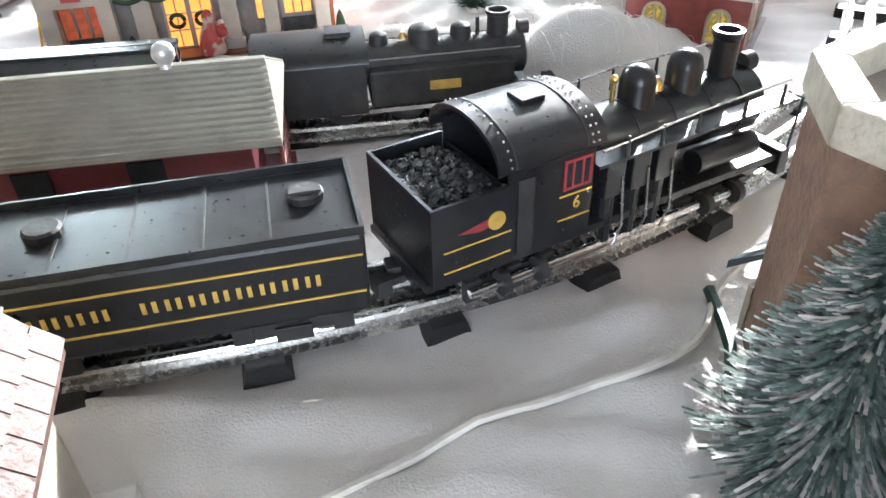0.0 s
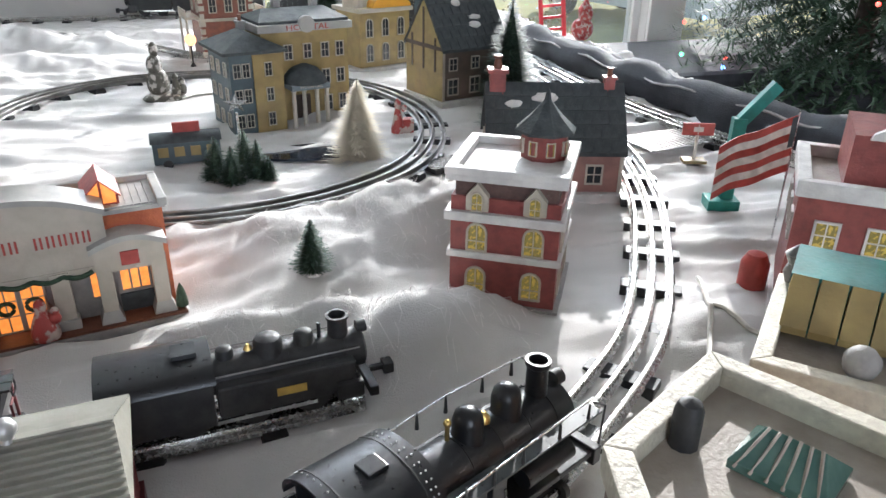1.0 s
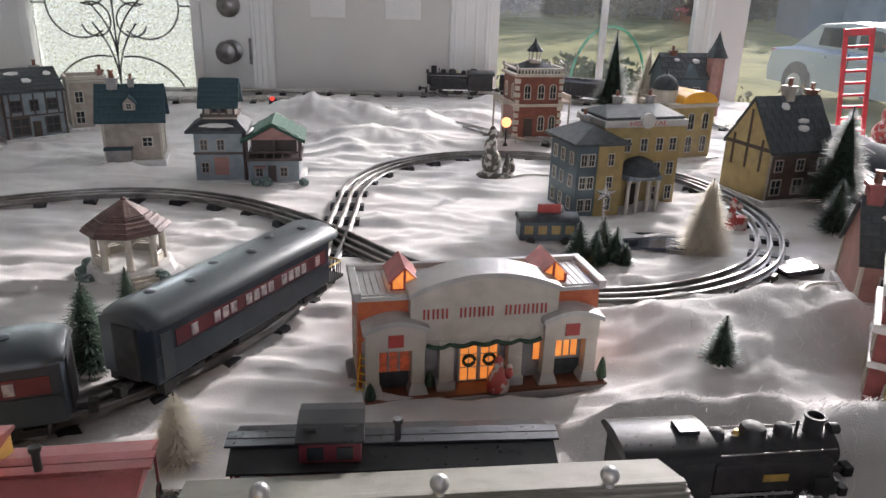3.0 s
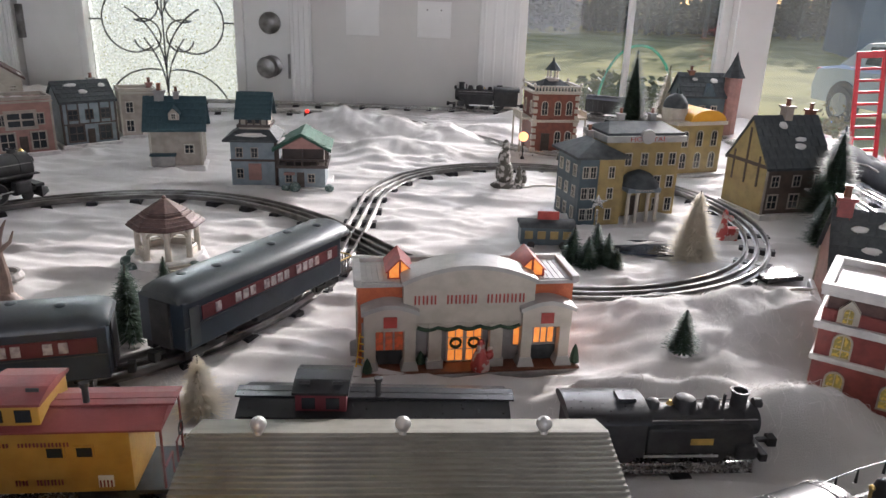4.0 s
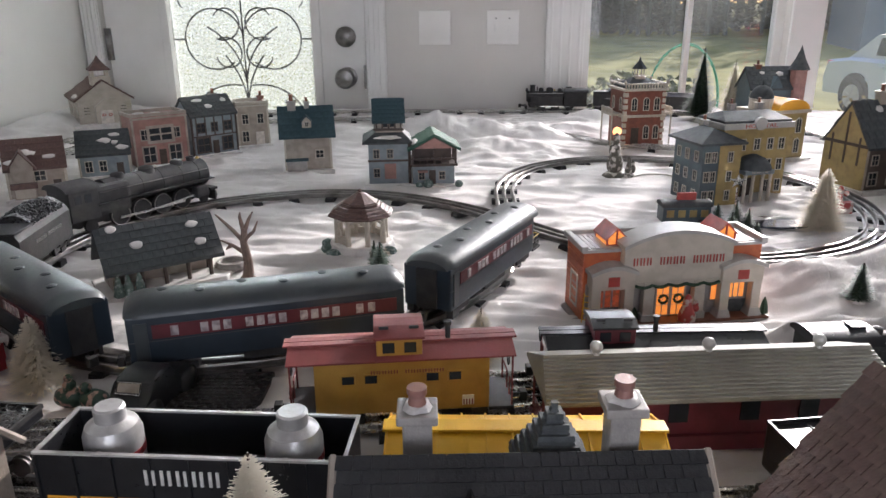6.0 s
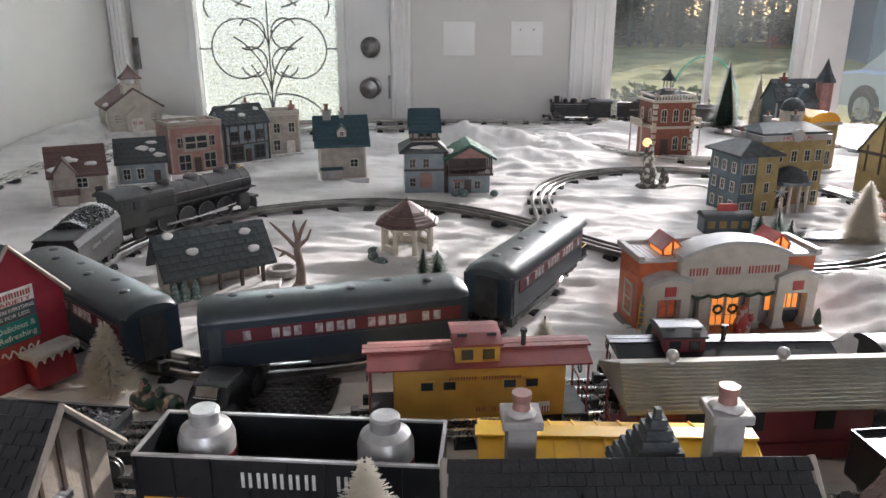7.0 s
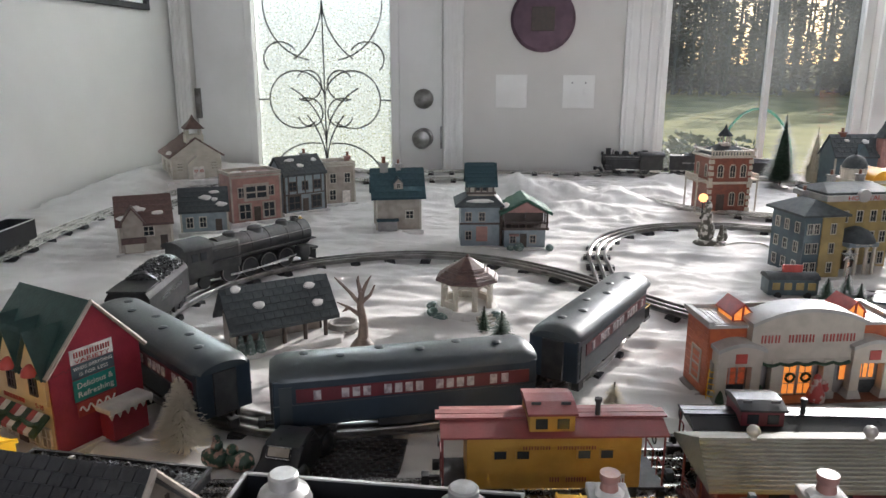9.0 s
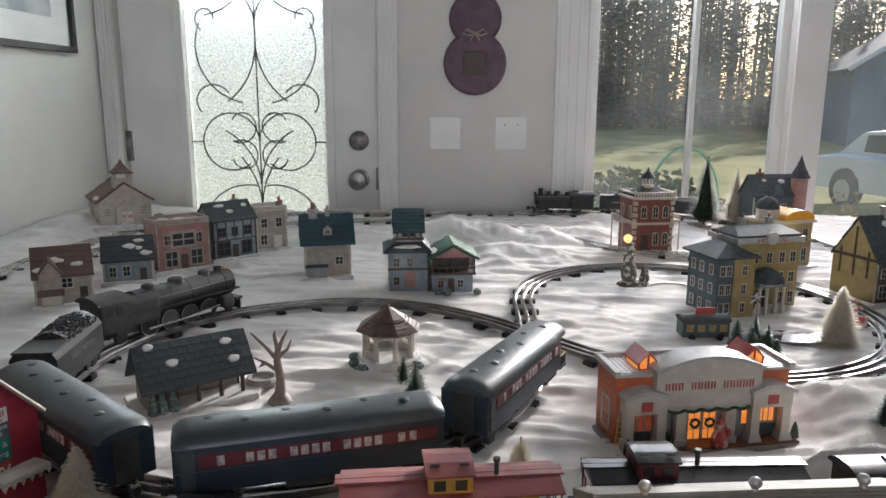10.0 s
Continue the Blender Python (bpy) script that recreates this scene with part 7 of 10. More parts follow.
chapel()
house("dusty red shop front with an arched cornice", -1.020, 1.640, 42, 0.122, 0.080, 0.116, 0.0, M_PINK, M_SLATE, M_STUCCO, "flat", wins=((-0.036, 0.064, 0.016, 0.022), (0.0, 0.060, 0.050, 0.028), (0.036, 0.064, 0.016, 0.022), (-0.03, 0.012, 0.026, 0.034), (0.03, 0.012, 0.026, 0.034)), doors=((0.0, 0.016, 0.036, M_TIMBER),), snow=3, seed=7)
house("pale blue half-timbered shop with a dark snowy roof", -0.945, 1.772, 47, 0.118, 0.085, 0.100, 0.038, M_LBLUE, M_SLATE, M_TIMBER, "x", wins=((-0.036, 0.060, 0.020, 0.020), (0.0, 0.060, 0.014, 0.020), (0.036, 0.060, 0.020, 0.020), (-0.032, 0.012, 0.030, 0.032), (0.032, 0.012, 0.024, 0.030)), doors=((0.0, 0.016, 0.034, M_TIMBER),), timber=True, chim=((0.03, 0.01, 0.12, 0.014, 0.022, M_STONE),), snow=3, seed=8)
house("cream corner shop with a brick ground floor", -0.872, 1.892, 32, 0.080, 0.075, 0.110, 0.0, M_STUCCO, M_SLATE, M_CREAM, "flat", wins=((-0.020, 0.060, 0.015, 0.024), (0.020, 0.060, 0.015, 0.024), (-0.022, 0.014, 0.016, 0.026)), doors=((0.016, 0.022, 0.034, M_FIG),), chim=((0.034, 0.0, 0.105, 0.014, 0.018, M_PINK),), snow=1, seed=9)
v = house("tan gabled house with a plum roof and dormer", -1.130, 1.335, 30, 0.100, 0.080, 0.062, 0.046, M_STUCCO, M_BROWNR, M_CREAM, "x", wins=((-0.028, 0.034, 0.014, 0.016), (0.006, 0.036, 0.018, 0.018)), doors=((0.034, 0.014, 0.032, M_TIMBER),), snow=4, seed=10)
part("front_gable", Geo().prism([(-0.042, 0.004), (-0.004, 0.004), (-0.004, 0.066), (-0.023, 0.092), (-0.042, 0.066)], -0.052, -0.030), M_STUCCO, v)
part("gable_roof", Geo().gable(0.040, 0.030, 0.066, 0.028, 0.005, 0.004, "y", -0.023, -0.040), M_BROWNR, v)
part("awning", Geo().prism([(-0.046, 0.026), (0.0, 0.026), (0.0, 0.036), (-0.046, 0.036)], -0.066, -0.052), M_BROWNR, v)
part("shop_window", Geo().box(-0.040, -0.006, -0.0535, -0.0518, 0.006, 0.024), M_CREAM, v)
house("pale blue cottage with a snowy slate roof", -1.085, 1.520, 24, 0.100, 0.075, 0.052, 0.042, M_LBLUE, M_SLATE, M_CREAM, "x", wins=((-0.032, 0.014, 0.013, 0.022), (-0.004, 0.014, 0.013, 0.022)), doors=((0.030, 0.014, 0.028, M_TIMBER),), snow=5, seed=11)


def court_hall():
    e = thing("court_hall", "red brick hall with cream balconies and a roof lantern", "model house", 0.150, 1.895, 0.0, 12)
    w, d = 0.108, 0.095
    part("base", Geo().slab([(-0.085, -0.060), (0.085, -0.060), (0.085, 0.055), (-0.085, 0.055)], -0.008, 0.005), M_SNOW, e, bevel=0.002)
    part("wall", Geo().box(-w / 2, w / 2, -d / 2, d / 2, 0.004, 0.150), M_BRICKB, e)
    for z, o in ((0.078, 0.004), (0.144, 0.006)):
        part("cornice", Geo().box(-w / 2 - o, w / 2 + o, -d / 2 - o, d / 2 + o, z, z + 0.006), M_CREAM, e, bevel=0.001)
    for i in range(15):
        for s, q in ((-1, 0), (1, 0)):
            part("baluster", Geo().cbox(-w / 2 + w * i / 14, s * (d / 2 + 0.002), 0.150, 0.003, 0.003, 0.010), M_CREAM, e)
        part("baluster", Geo().cbox(w / 2 + 0.002, -d / 2 + d * i / 14, 0.150, 0.003, 0.003, 0.010), M_CREAM, e)
    pieces("balustrade_rail", Geo().box(-w / 2 - 0.005, w / 2 + 0.005, -d / 2 - 0.005, -d / 2 + 0.001, 0.160, 0.163).box(-w / 2 - 0.005, w / 2 + 0.005, d / 2 - 0.001, d / 2 + 0.005, 0.160, 0.163).box(w / 2 - 0.001, w / 2 + 0.005, -d / 2 + 0.001, d / 2 - 0.001, 0.160, 0.163).box(-w / 2 - 0.005, -w / 2 + 0.001, -d / 2 + 0.001, d / 2 - 0.001, 0.160, 0.163), M_CREAM, e)
    for sx in (-1, 1):
        for sy in (-1, 1):
            part("finial", Geo().lathe([(0.003, 0), (0.0042, 0.003), (0.001, 0.008)], 8, sx * (w / 2 + 0.002), sy * (d / 2 + 0.002), 0.163), M_CREAM, e)
    part("roof", Geo().hip(w - 0.01, d - 0.01, 0.150, 0.026, 0, 0.3), M_SLATE, e)
    ln = part("lantern", Geo().lathe([(0.017, 0), (0.017, 0.006), (0.013, 0.008)], 8, 0, 0, 0.170), M_CREAM, e)
    for i in range(8):
        part("lantern_post", Geo().cyl(0.0016, 0.018, 0.0125 * math.cos(i * math.pi / 4), 0.0125 * math.sin(i * math.pi / 4), 0.178, n=6), M_CREAM, ln)
    part("lantern_roof", Geo().lathe([(0.020, 0), (0.019, 0.002), (0.011, 0.011), (0.003, 0.021), (0.002, 0.026), (0.0004, 0.030)], 8, 0, 0, 0.195), M_SLATE, ln, "pointed slate cap")
    for x in (-0.028, 0.004):
        win(e, x, -d / 2, 0.096, 0.013, 0.024, M_CREAM, None, arch=True)
    for yy in (-0.024, 0.024):
        win(e, w / 2, yy, 0.096, 0.012, 0.024, M_CREAM, M_AMBER, 90, arch=True)
    for i in range(9):
        for sx in (-1, 1):
            part("quoin", Geo().cbox(sx * (w / 2 - 0.003), -d / 2 + 0.003, 0.008 + 0.0152 * i, 0.0085 if i % 2 else 0.012, 0.0085, 0.010), M_CREAM, e)
    for x in (0.008, 0.034):
        win(e, x, -d / 2, 0.024, 0.013, 0.026, M_CREAM, None, arch=True)
    for yy in (-0.024, 0.024):
        win(e, w / 2, yy, 0.024, 0.012, 0.026, M_CREAM, M_AMBER, 90, arch=True), win(e, -w / 2, yy, 0.096, 0.012, 0.024, M_CREAM, None, -90, arch=True)
    win(e, 0.032, -d / 2, 0.096, 0.013, 0.024, M_CREAM, None, arch=True)
    door_part(e, -0.022, -d / 2, 0.006, 0.020, 0.046, M_TIMBER)
    for s in (-1, 1):
        b = part("balcony", Geo().box(min(s * w / 2, s * (w / 2 + 0.028)), max(s * w / 2, s * (w / 2 + 0.028)), -0.036, 0.036, 0.082, 0.087), M_CREAM, e, "cream side balcony")
        part("balcony_rail", Geo().box(s * (w / 2 + 0.027) - 0.0012, s * (w / 2 + 0.027) + 0.0012, -0.036, 0.036, 0.098, 0.101), M_CREAM, b)
        for i in range(9):
            part("baluster", Geo().cbox(s * (w / 2 + 0.027), -0.035 + 0.07 * i / 8, 0.087, 0.0026, 0.0026, 0.012), M_CREAM, b)
        for yy in (-0.034, 0.034):
            part("post", Geo().cyl(0.0022, 0.080, s * (w / 2 + 0.026), yy, 0.004, n=8), M_CREAM, b)
    return e


court_hall()


def hospital():
    e = thing("hospital", "yellow porcelain hospital with a columned porch and slate roofs", "model house", 0.232, 1.385, -0.010, 16)
    e.scale = (1.01, 1.04, 1.0)
    part("base", Geo().slab([(-0.105, -0.075), (0.10, -0.080), (0.115, 0.05), (-0.09, 0.06)], -0.008, 0.004), M_SNOW, e, bevel=0.002)
    part("wall", Geo().box(-0.048, 0.088, -0.038, 0.045, 0.003, 0.140), M_YELG, e)
    part("cornice", Geo().box(-0.054, 0.094, -0.045, 0.051, 0.140, 0.151), M_GREYG, e, "pale sign cornice", bevel=0.0012)
    letters("HOSPITAL", 0.011, M_SIGNRED, e, 0.022, -0.0453, 0.1455, 0.066, 0.0003)
    part("roof", Geo().hip(0.140, 0.085, 0.151, 0.018, 0, 0.7, 0.020, 0.003), M_SLATE, e)
    part("pediment", Geo().lathe([(0.012, -0.004), (0.012, 0.003)], 20, 0.020, -0.0445, 0.150, "y"), M_GREYG, e)
    wg = part("wing", Geo().box(-0.105, -0.030, -0.064, 0.030, 0.003, 0.118), M_BLUEG, e, "grey-blue corner wing")
    part("wing_face", Geo().box(-0.072, -0.028, -0.0655, -0.0638, 0.003, 0.116), M_YELG, wg)
    part("wing_roof", Geo().hip(0.090, 0.108, 0.118, 0.026, 0.002, 0.35, -0.068, -0.016), M_SLATE, e)
    for cx, cy, cz in ((-0.060, 0.010, 0.128), (0.0, 0.02, 0.155), (0.06, 0.02, 0.155)):
        chimney(e, cx, cy, cz, 0.011, 0.022, M_STONE)
    for x in (-0.095, -0.082, -0.050):
        for z in (0.014, 0.050, 0.086):
            win(e, x, -0.064 if x < -0.075 else -0.0656, z, 0.009, 0.018, M_CREAM)
    for yy in (-0.045, -0.015, 0.012):
        for z in (0.014, 0.050, 0.086):
            win(e, -0.105, yy, z, 0.010, 0.018, M_CREAM, None, -90)
    for x in (-0.008, 0.022, 0.050, 0.074):
        for z in (0.060, 0.100):
            win(e, x, -0.038, z, 0.011, 0.020, M_CREAM)
    for x in (0.052, 0.076):
        win(e, x, -0.038, 0.018, 0.011, 0.022, M_CREAM)
    for yy in (-0.02, 0.02):
        for z in (0.018, 0.060, 0.100):
            win(e, 0.088, yy, z, 0.011, 0.020, M_CREAM, None, 90)
    po = part("porch", Geo().box(-0.020, 0.040, -0.074, -0.036, 0.060, 0.068), M_LBLUE, e, "columned entrance porch", bevel=0.001)
    part("porch_roof", Geo().lathe([(0.034, 0), (0.030, 0.010), (0.020, 0.020), (0.006, 0.026), (0.0005, 0.027)], 12, 0.010, -0.050, 0.068), M_SLATE, po, smooth=True)
    for x in (-0.016, 0.0, 0.020, 0.036):
        part("column", Geo().lathe([(0.0045, 0), (0.0035, 0.003), (0.003, 0.052), (0.0045, 0.056)], 10, x, -0.069, 0.004), M_CREAM, po, smooth=True)
    door_part(e, 0.010, -0.038, 0.004, 0.024, 0.042, M_TIMBER)
    letters("HOSPITAL", 0.006, M_CREAM, po, 0.010, -0.0743, 0.0645, 0.034, 0.0003)
    return e


hospital()


def city_hall():
    e = thing("bank_building", "yellow porcelain bank with a dome and rounded gable", "model house", 0.446, 1.760, -0.004, 22)
    part("base", Geo().slab([(-0.075, -0.06), (0.075, -0.06), (0.075, 0.055), (-0.075, 0.055)], -0.008, 0.004), M_SNOW, e, bevel=0.002)
    part("wall", Geo().box(-0.060, 0.060, -0.045, 0.045, 0.003, 0.112), M_YELG, e)
    part("cornice", Geo().box(-0.066, 0.066, -0.051, 0.051, 0.110, 0.118), M_CREAM, e, bevel=0.001)
    part("gable", Geo().prism([(0.066 * math.cos(math.pi * i / 12) * 0.7 + 0.016, 0.118 + 0.024 * math.sin(math.pi * i / 12)) for i in range(13)], -0.048, 0.048), M_ORANGE, e, "rounded golden roof", smooth=True)
    dr = part("dome_drum", Geo().lathe([(0.027, 0.118), (0.027, 0.140), (0.029, 0.143)], 16, -0.040, 0, 0), M_CREAM, e)
    part("dome", Geo().lathe([(0.027, 0), (0.026, 0.010), (0.020, 0.021), (0.010, 0.028), (0.003, 0.030), (0.002, 0.038), (0.0004, 0.042)], 16, -0.040, 0, 0.143), M_SLATE, dr, "dark ribbed dome", smooth=True)
    for x in (-0.038, 0.0, 0.038):
        for z in (0.016, 0.064):
            win(e, x, -0.045, z, 0.014, 0.026, M_CREAM, None, arch=True)
            win(e, 0.060, x * 0.7, z, 0.012, 0.026, M_CREAM, None, 90, arch=True)
    return e


city_hall()
M_DKBRN = paint("dark_brown_glaze", (0.085, 0.060, 0.045), 0.45, col2=(0.06, 0.045, 0.035), scale=60)
dk = house("dark brown timbered shop with a steep black roof", 0.530, 1.452, 18, 0.128, 0.110, 0.090, 0.076, M_DKBRN, M_SLATE, M_STUCCO, "x", wins=((-0.045, 0.054, 0.014, 0.018), (0.0, 0.054, 0.014, 0.018), (0.045, 0.054, 0.014, 0.018), (-0.045, 0.014, 0.018, 0.024), (0.0, 0.014, 0.018, 0.024)), doors=((0.045, 0.018, 0.034, M_TIMBER),), chim=((0.0, 0.0, 0.162, 0.016, 0.022, M_STUCCO), (0.06, 0.01, 0.15, 0.014, 0.026, M_TERRA)), snow=3, seed=12, gable_wins=((-0.02, 0.05, 0.014, 0.02), (0.02, 0.05, 0.014, 0.02)))
_end = Geo().box(-0.055, 0.055, -0.0012, 0.0012, 0.004, 0.090).prism([(-0.055, 0.090), (0.055, 0.090), (0.0, 0.164)], -0.0012, 0.0012)
part("end_wall", _end, M_YELG, dk, "ochre timbered end wall", m=pose(-0.0656, 0, 0, 0, 0, 90))
for _y in (-0.035, 0.0, 0.035):
    part("end_timber", Geo().box(-0.0020, 0.0020, -0.0024, -0.0010, 0.050, 0.150 - abs(_y) * 1.3), M_TIMBER, dk, m=pose(-0.0660, _y, 0, 0, 0, -90))
part("end_timber", Geo().box(-0.055, 0.055, -0.0026, -0.0010, 0.086, 0.092), M_TIMBER, dk, m=pose(-0.0660, 0, 0, 0, 0, -90))
part("striped_awning", Geo().prism([(0.020, 0.046), (0.072, 0.046), (0.072, 0.049), (0.020, 0.049)], -0.072, -0.054), M_SNOW, dk)
bh = house("blue victorian house with a dark roof and pointed turret", 0.612, 2.250, 8, 0.150, 0.090, 0.112, 0.055, M_BLUEG, M_SLATE, M_CREAM, "x", wins=((-0.05, 0.062, 0.014, 0.022), (-0.015, 0.062, 0.014, 0.022), (0.02, 0.062, 0.014, 0.022), (-0.04, 0.018, 0.016, 0.026), (0.0, 0.018, 0.016, 0.026)), chim=((-0.04, 0.0, 0.150, 0.015, 0.024, M_TERRA),), snow=2, seed=13)
part("dormer", Geo().prism([(-0.020, 0.112), (0.020, 0.112), (0.0, 0.146)], -0.052, -0.020), M_BLUEG, bh)
part("turret", Geo().lathe([(0.024, 0.0), (0.024, 0.160), (0.027, 0.164)], 8, 0.070, -0.036, 0.0), M_PINK, bh)
part("turret_roof", Geo().lathe([(0.031, 0), (0.028, 0.006), (0.014, 0.032), (0.004, 0.058), (0.0004, 0.070)], 8, 0.070, -0.036, 0.164), M_SLATE, bh, "pointed dark spire")


# -- Walton's corner: a red and yellow variety store --
M_VYEL = paint("warm_yellow_glaze", (0.62, 0.48, 0.26), 0.42, col2=(0.54, 0.41, 0.22), scale=60)
M_VRED = paint("store_red", (0.30, 0.028, 0.045), 0.42, col2=(0.24, 0.022, 0.038), scale=50)
M_TEAL = paint("teal_sign", (0.02, 0.24, 0.20), 0.45, scale=60)
M_DKGREEN = paint("dark_green_roof", (0.018, 0.05, 0.042), 0.42, col2=(0.012, 0.035, 0.03), scale=70, bump=0.4)


def variety_store():
    """The long yellow front faces the loop's outside; the red gable end carries the signs."""
    e = thing("variety_store", "yellow and red variety store with three front gables and signs", "model house", -0.826, 0.606, 0.0, -24)
    e.scale = (0.92, 0.92, 0.93)
    w, d, h, r = 0.120, 0.108, 0.096, 0.060
    part("base", Geo().slab([(-0.066, -0.075), (0.070, -0.075), (0.070, 0.06), (-0.066, 0.06)], -0.008, 0.004), M_SNOW, e, bevel=0.002)
    g2 = Geo().prism([(-d / 2, h), (d / 2, h), (0, h + r)], -w / 2, w / 2)
    part("wall", Geo().box(-w / 2, w / 2, -d / 2, d / 2, 0.003, h), M_VYEL, e)
    part("red_end", Geo().box(w / 2, w / 2 + 0.003, -d / 2, d / 2, 0.003, h).add([(b, -a, c) for a, b, c in Geo().prism([(-d / 2, h), (d / 2, h), (0, h + r)], w / 2, w / 2 + 0.003).v], g2.f), M_VRED, e, "deep red gable wall")
    part("gable_fill", Geo().add([(b, -a, c) for a, b, c in g2.v], g2.f), M_VYEL, e)
    part("roof", Geo().gable(w, d, h, r, 0.006, 0.004, "x"), M_DKGREEN, e)
    part("barge_board", Geo().tube([(w / 2 + 0.006, -d / 2 - 0.006, h - 0.004), (w / 2 + 0.006, 0, h + r + 0.003), (w / 2 + 0.006, d / 2 + 0.006, h - 0.004)], 0.0028, 6), M_STUCCO, e)
    for gx in (-0.040, 0.0, 0.040):
        gb = part("front_gable", Geo().prism([(gx - 0.020, 0.060), (gx + 0.020, 0.060), (gx + 0.020, h), (gx, h + 0.040), (gx - 0.020, h)], -d / 2 - 0.004, -0.018), M_VYEL, e)
        part("gable_roof", Geo().gable(0.040, 0.052, h, 0.040, 0.003, 0.003, "y", gx, -0.034), M_DKGREEN, gb)
        win(gb, gx, -d / 2 - 0.004, 0.070, 0.011, 0.018, M_TIMBER, None, arch=True)
        part("red_hood", Geo().lathe([(0.010, 0), (0.009, 0.006), (0.004, 0.011), (0.0005, 0.012)], 10, gx, -d / 2 - 0.005, 0.092), M_SIGNRED, gb, smooth=True)
    n = 12
    for i in range(n):
        x = -0.060 + 0.120 * (i + 0.5) / n
        part("awning_stripe", Geo().add([(x - 0.005, -d / 2 - 0.003, 0.050), (x + 0.005, -d / 2 - 0.003, 0.050), (x + 0.005, -d / 2 - 0.022, 0.036), (x - 0.005, -d / 2 - 0.022, 0.036),
                                        (x - 0.005, -d / 2 - 0.003, 0.047), (x + 0.005, -d / 2 - 0.003, 0.047), (x + 0.005, -d / 2 - 0.022, 0.032), (x - 0.005, -d / 2 - 0.022, 0.032)],
                                       [(0, 1, 2, 3), (7, 6, 5, 4), (0, 4, 5, 1), (1, 5, 6, 2), (2, 6, 7, 3), (3, 7, 4, 0)]), (M_SIGNRED, M_FIG, M_DGREEN)[i % 3], e)
    part("garland", Geo().tube([(-0.058 + 0.116 * i / 30, -d / 2 - 0.016, 0.046 - 0.004 * abs(math.sin(i / 30 * math.pi * 4))) for i in range(31)], 0.0026, 6), M_DGREEN, e)
    for x in (-0.044, -0.022, 0.022, 0.044):
        win(e, x, -d / 2, 0.008, 0.016, 0.022, M_FIG, M_STUCCO)
    door_part(e, 0, -d / 2, 0.004, 0.016, 0.028, M_TIMBER)
    word_bars(e, "WALTONS", M_SIGNRED, 0.0, -d / 2 - 0.0042, 0.058, 0.040, 0.006)
    letters("5-10", 0.008, M_SIGNRED, e, 0.046, -d / 2 - 0.0045, 0.057, deep=0.0003)
    # signs on the red end, facing +x of the store
    X = w / 2 + 0.0034
    part("sign_white", Geo().box(X - 0.0005, X + 0.0006, -0.030, 0.020, 0.096, 0.112), M_WHITE, e)
    word_bars(e, "WALTONS", M_SIGNRED, X + 0.0008, -0.005, 0.106, 0.044, 0.007, rz=90)
    letters("VARIETY", 0.006, M_SIGNRED, e, X + 0.0008, -0.005, 0.0985, 0.042, 0.0003, rz=90)
    part("sign_dark", Geo().box(X - 0.0005, X + 0.0006, -0.030, 0.020, 0.079, 0.095), M_BLUEG, e)
    letters("WHERE EVERYTHING", 0.0055, M_WHITE, e, X + 0.0008, -0.005, 0.0905, 0.046, 0.0003, rz=90)
    letters("IS FOR LESS", 0.0055, M_WHITE, e, X + 0.0008, -0.005, 0.0835, 0.034, 0.0003, rz=90)
    part("sign_teal", Geo().box(X - 0.0005, X + 0.0006, -0.030, 0.020, 0.054, 0.078), M_TEAL, e)
    letters("Delicious &", 0.009, M_WHITE, e, X + 0.0008, -0.005, 0.071, 0.042, 0.0003, rz=90)
    letters("Refreshing", 0.009, M_WHITE, e, X + 0.0008, -0.005, 0.061, 0.042, 0.0003, rz=90)
    part("sign_red", Geo().box(X - 0.0005, X + 0.0006, -0.028, 0.018, 0.036, 0.052), M_SIGNRED, e)
    part("sign_scroll", Geo().tube([(X + 0.001, -0.026 + 0.042 * i / 24, 0.044 + 0.0035 * math.sin(i * 1.1)) for i in range(25)], 0.0011, 5), M_WHITE, e, "white flowing sign stroke")
    pc = part("side_porch", Geo().box(X, X + 0.022, -0.004, 0.040, 0.003, 0.036), M_VRED, e, "red side porch")
    part("porch_roof", Geo().box(X - 0.0005, X + 0.028, -0.010, 0.046, 0.036, 0.043), M_SNOW, pc, "snow-laden porch roof", bevel=0.003)
    for i in range(6):
        part("icicle", Geo().lathe([(0.003, 0), (0.0005, -0.006)], 6, X + 0.027, -0.008 + 0.010 * i, 0.037), M_SNOW, pc)
    return e


variety_store()


# ---- trees and small things in the village ----
brush_tree("dark green frosted fir on a snow mound", 0.196, 0.792, 0.012, 0.050, 0.017, M_DGREEN, 30, 30, 11, M_FROST)
brush_tree("dark green frosted fir beside the track", -0.375, 0.775, 0.0, 0.088, 0.026, M_DGREEN, 34, 32, 12, M_FROST)
brush_tree("stubby ivory brush tree", -0.255, 0.648, 0.0, 0.060, 0.020, M_WBRUSH, 30, 40, 13)
brush_tree("ivory brush tree beside the loop", 0.298, 1.128, -0.010, 0.114, 0.035, M_WBRUSH, 52, 56, 14)
brush_tree("ivory brush tree beside the variety store", -0.683, 0.572, 0.0, 0.078, 0.026, M_WBRUSH, 40, 56, 15)
brush_tree("ivory brush tree near the table's front edge", -0.385, 0.300, 0.0, 0.120, 0.032, M_WBRUSH, 46, 60, 16)
brush_tree("tall dark green fir by the window", 0.430, 2.300, 0.0, 0.225, 0.052, M_DGREEN, 60, 48, 17, M_FROST)
brush_tree("tall white fir by the window", 0.530, 2.310, 0.0, 0.185, 0.042, M_WBRUSH, 52, 50, 18)
brush_tree("large frosted dark fir", 0.590, 1.350, 0.0, 0.172, 0.048, M_DGREEN, 52, 50, 19, M_FROST)
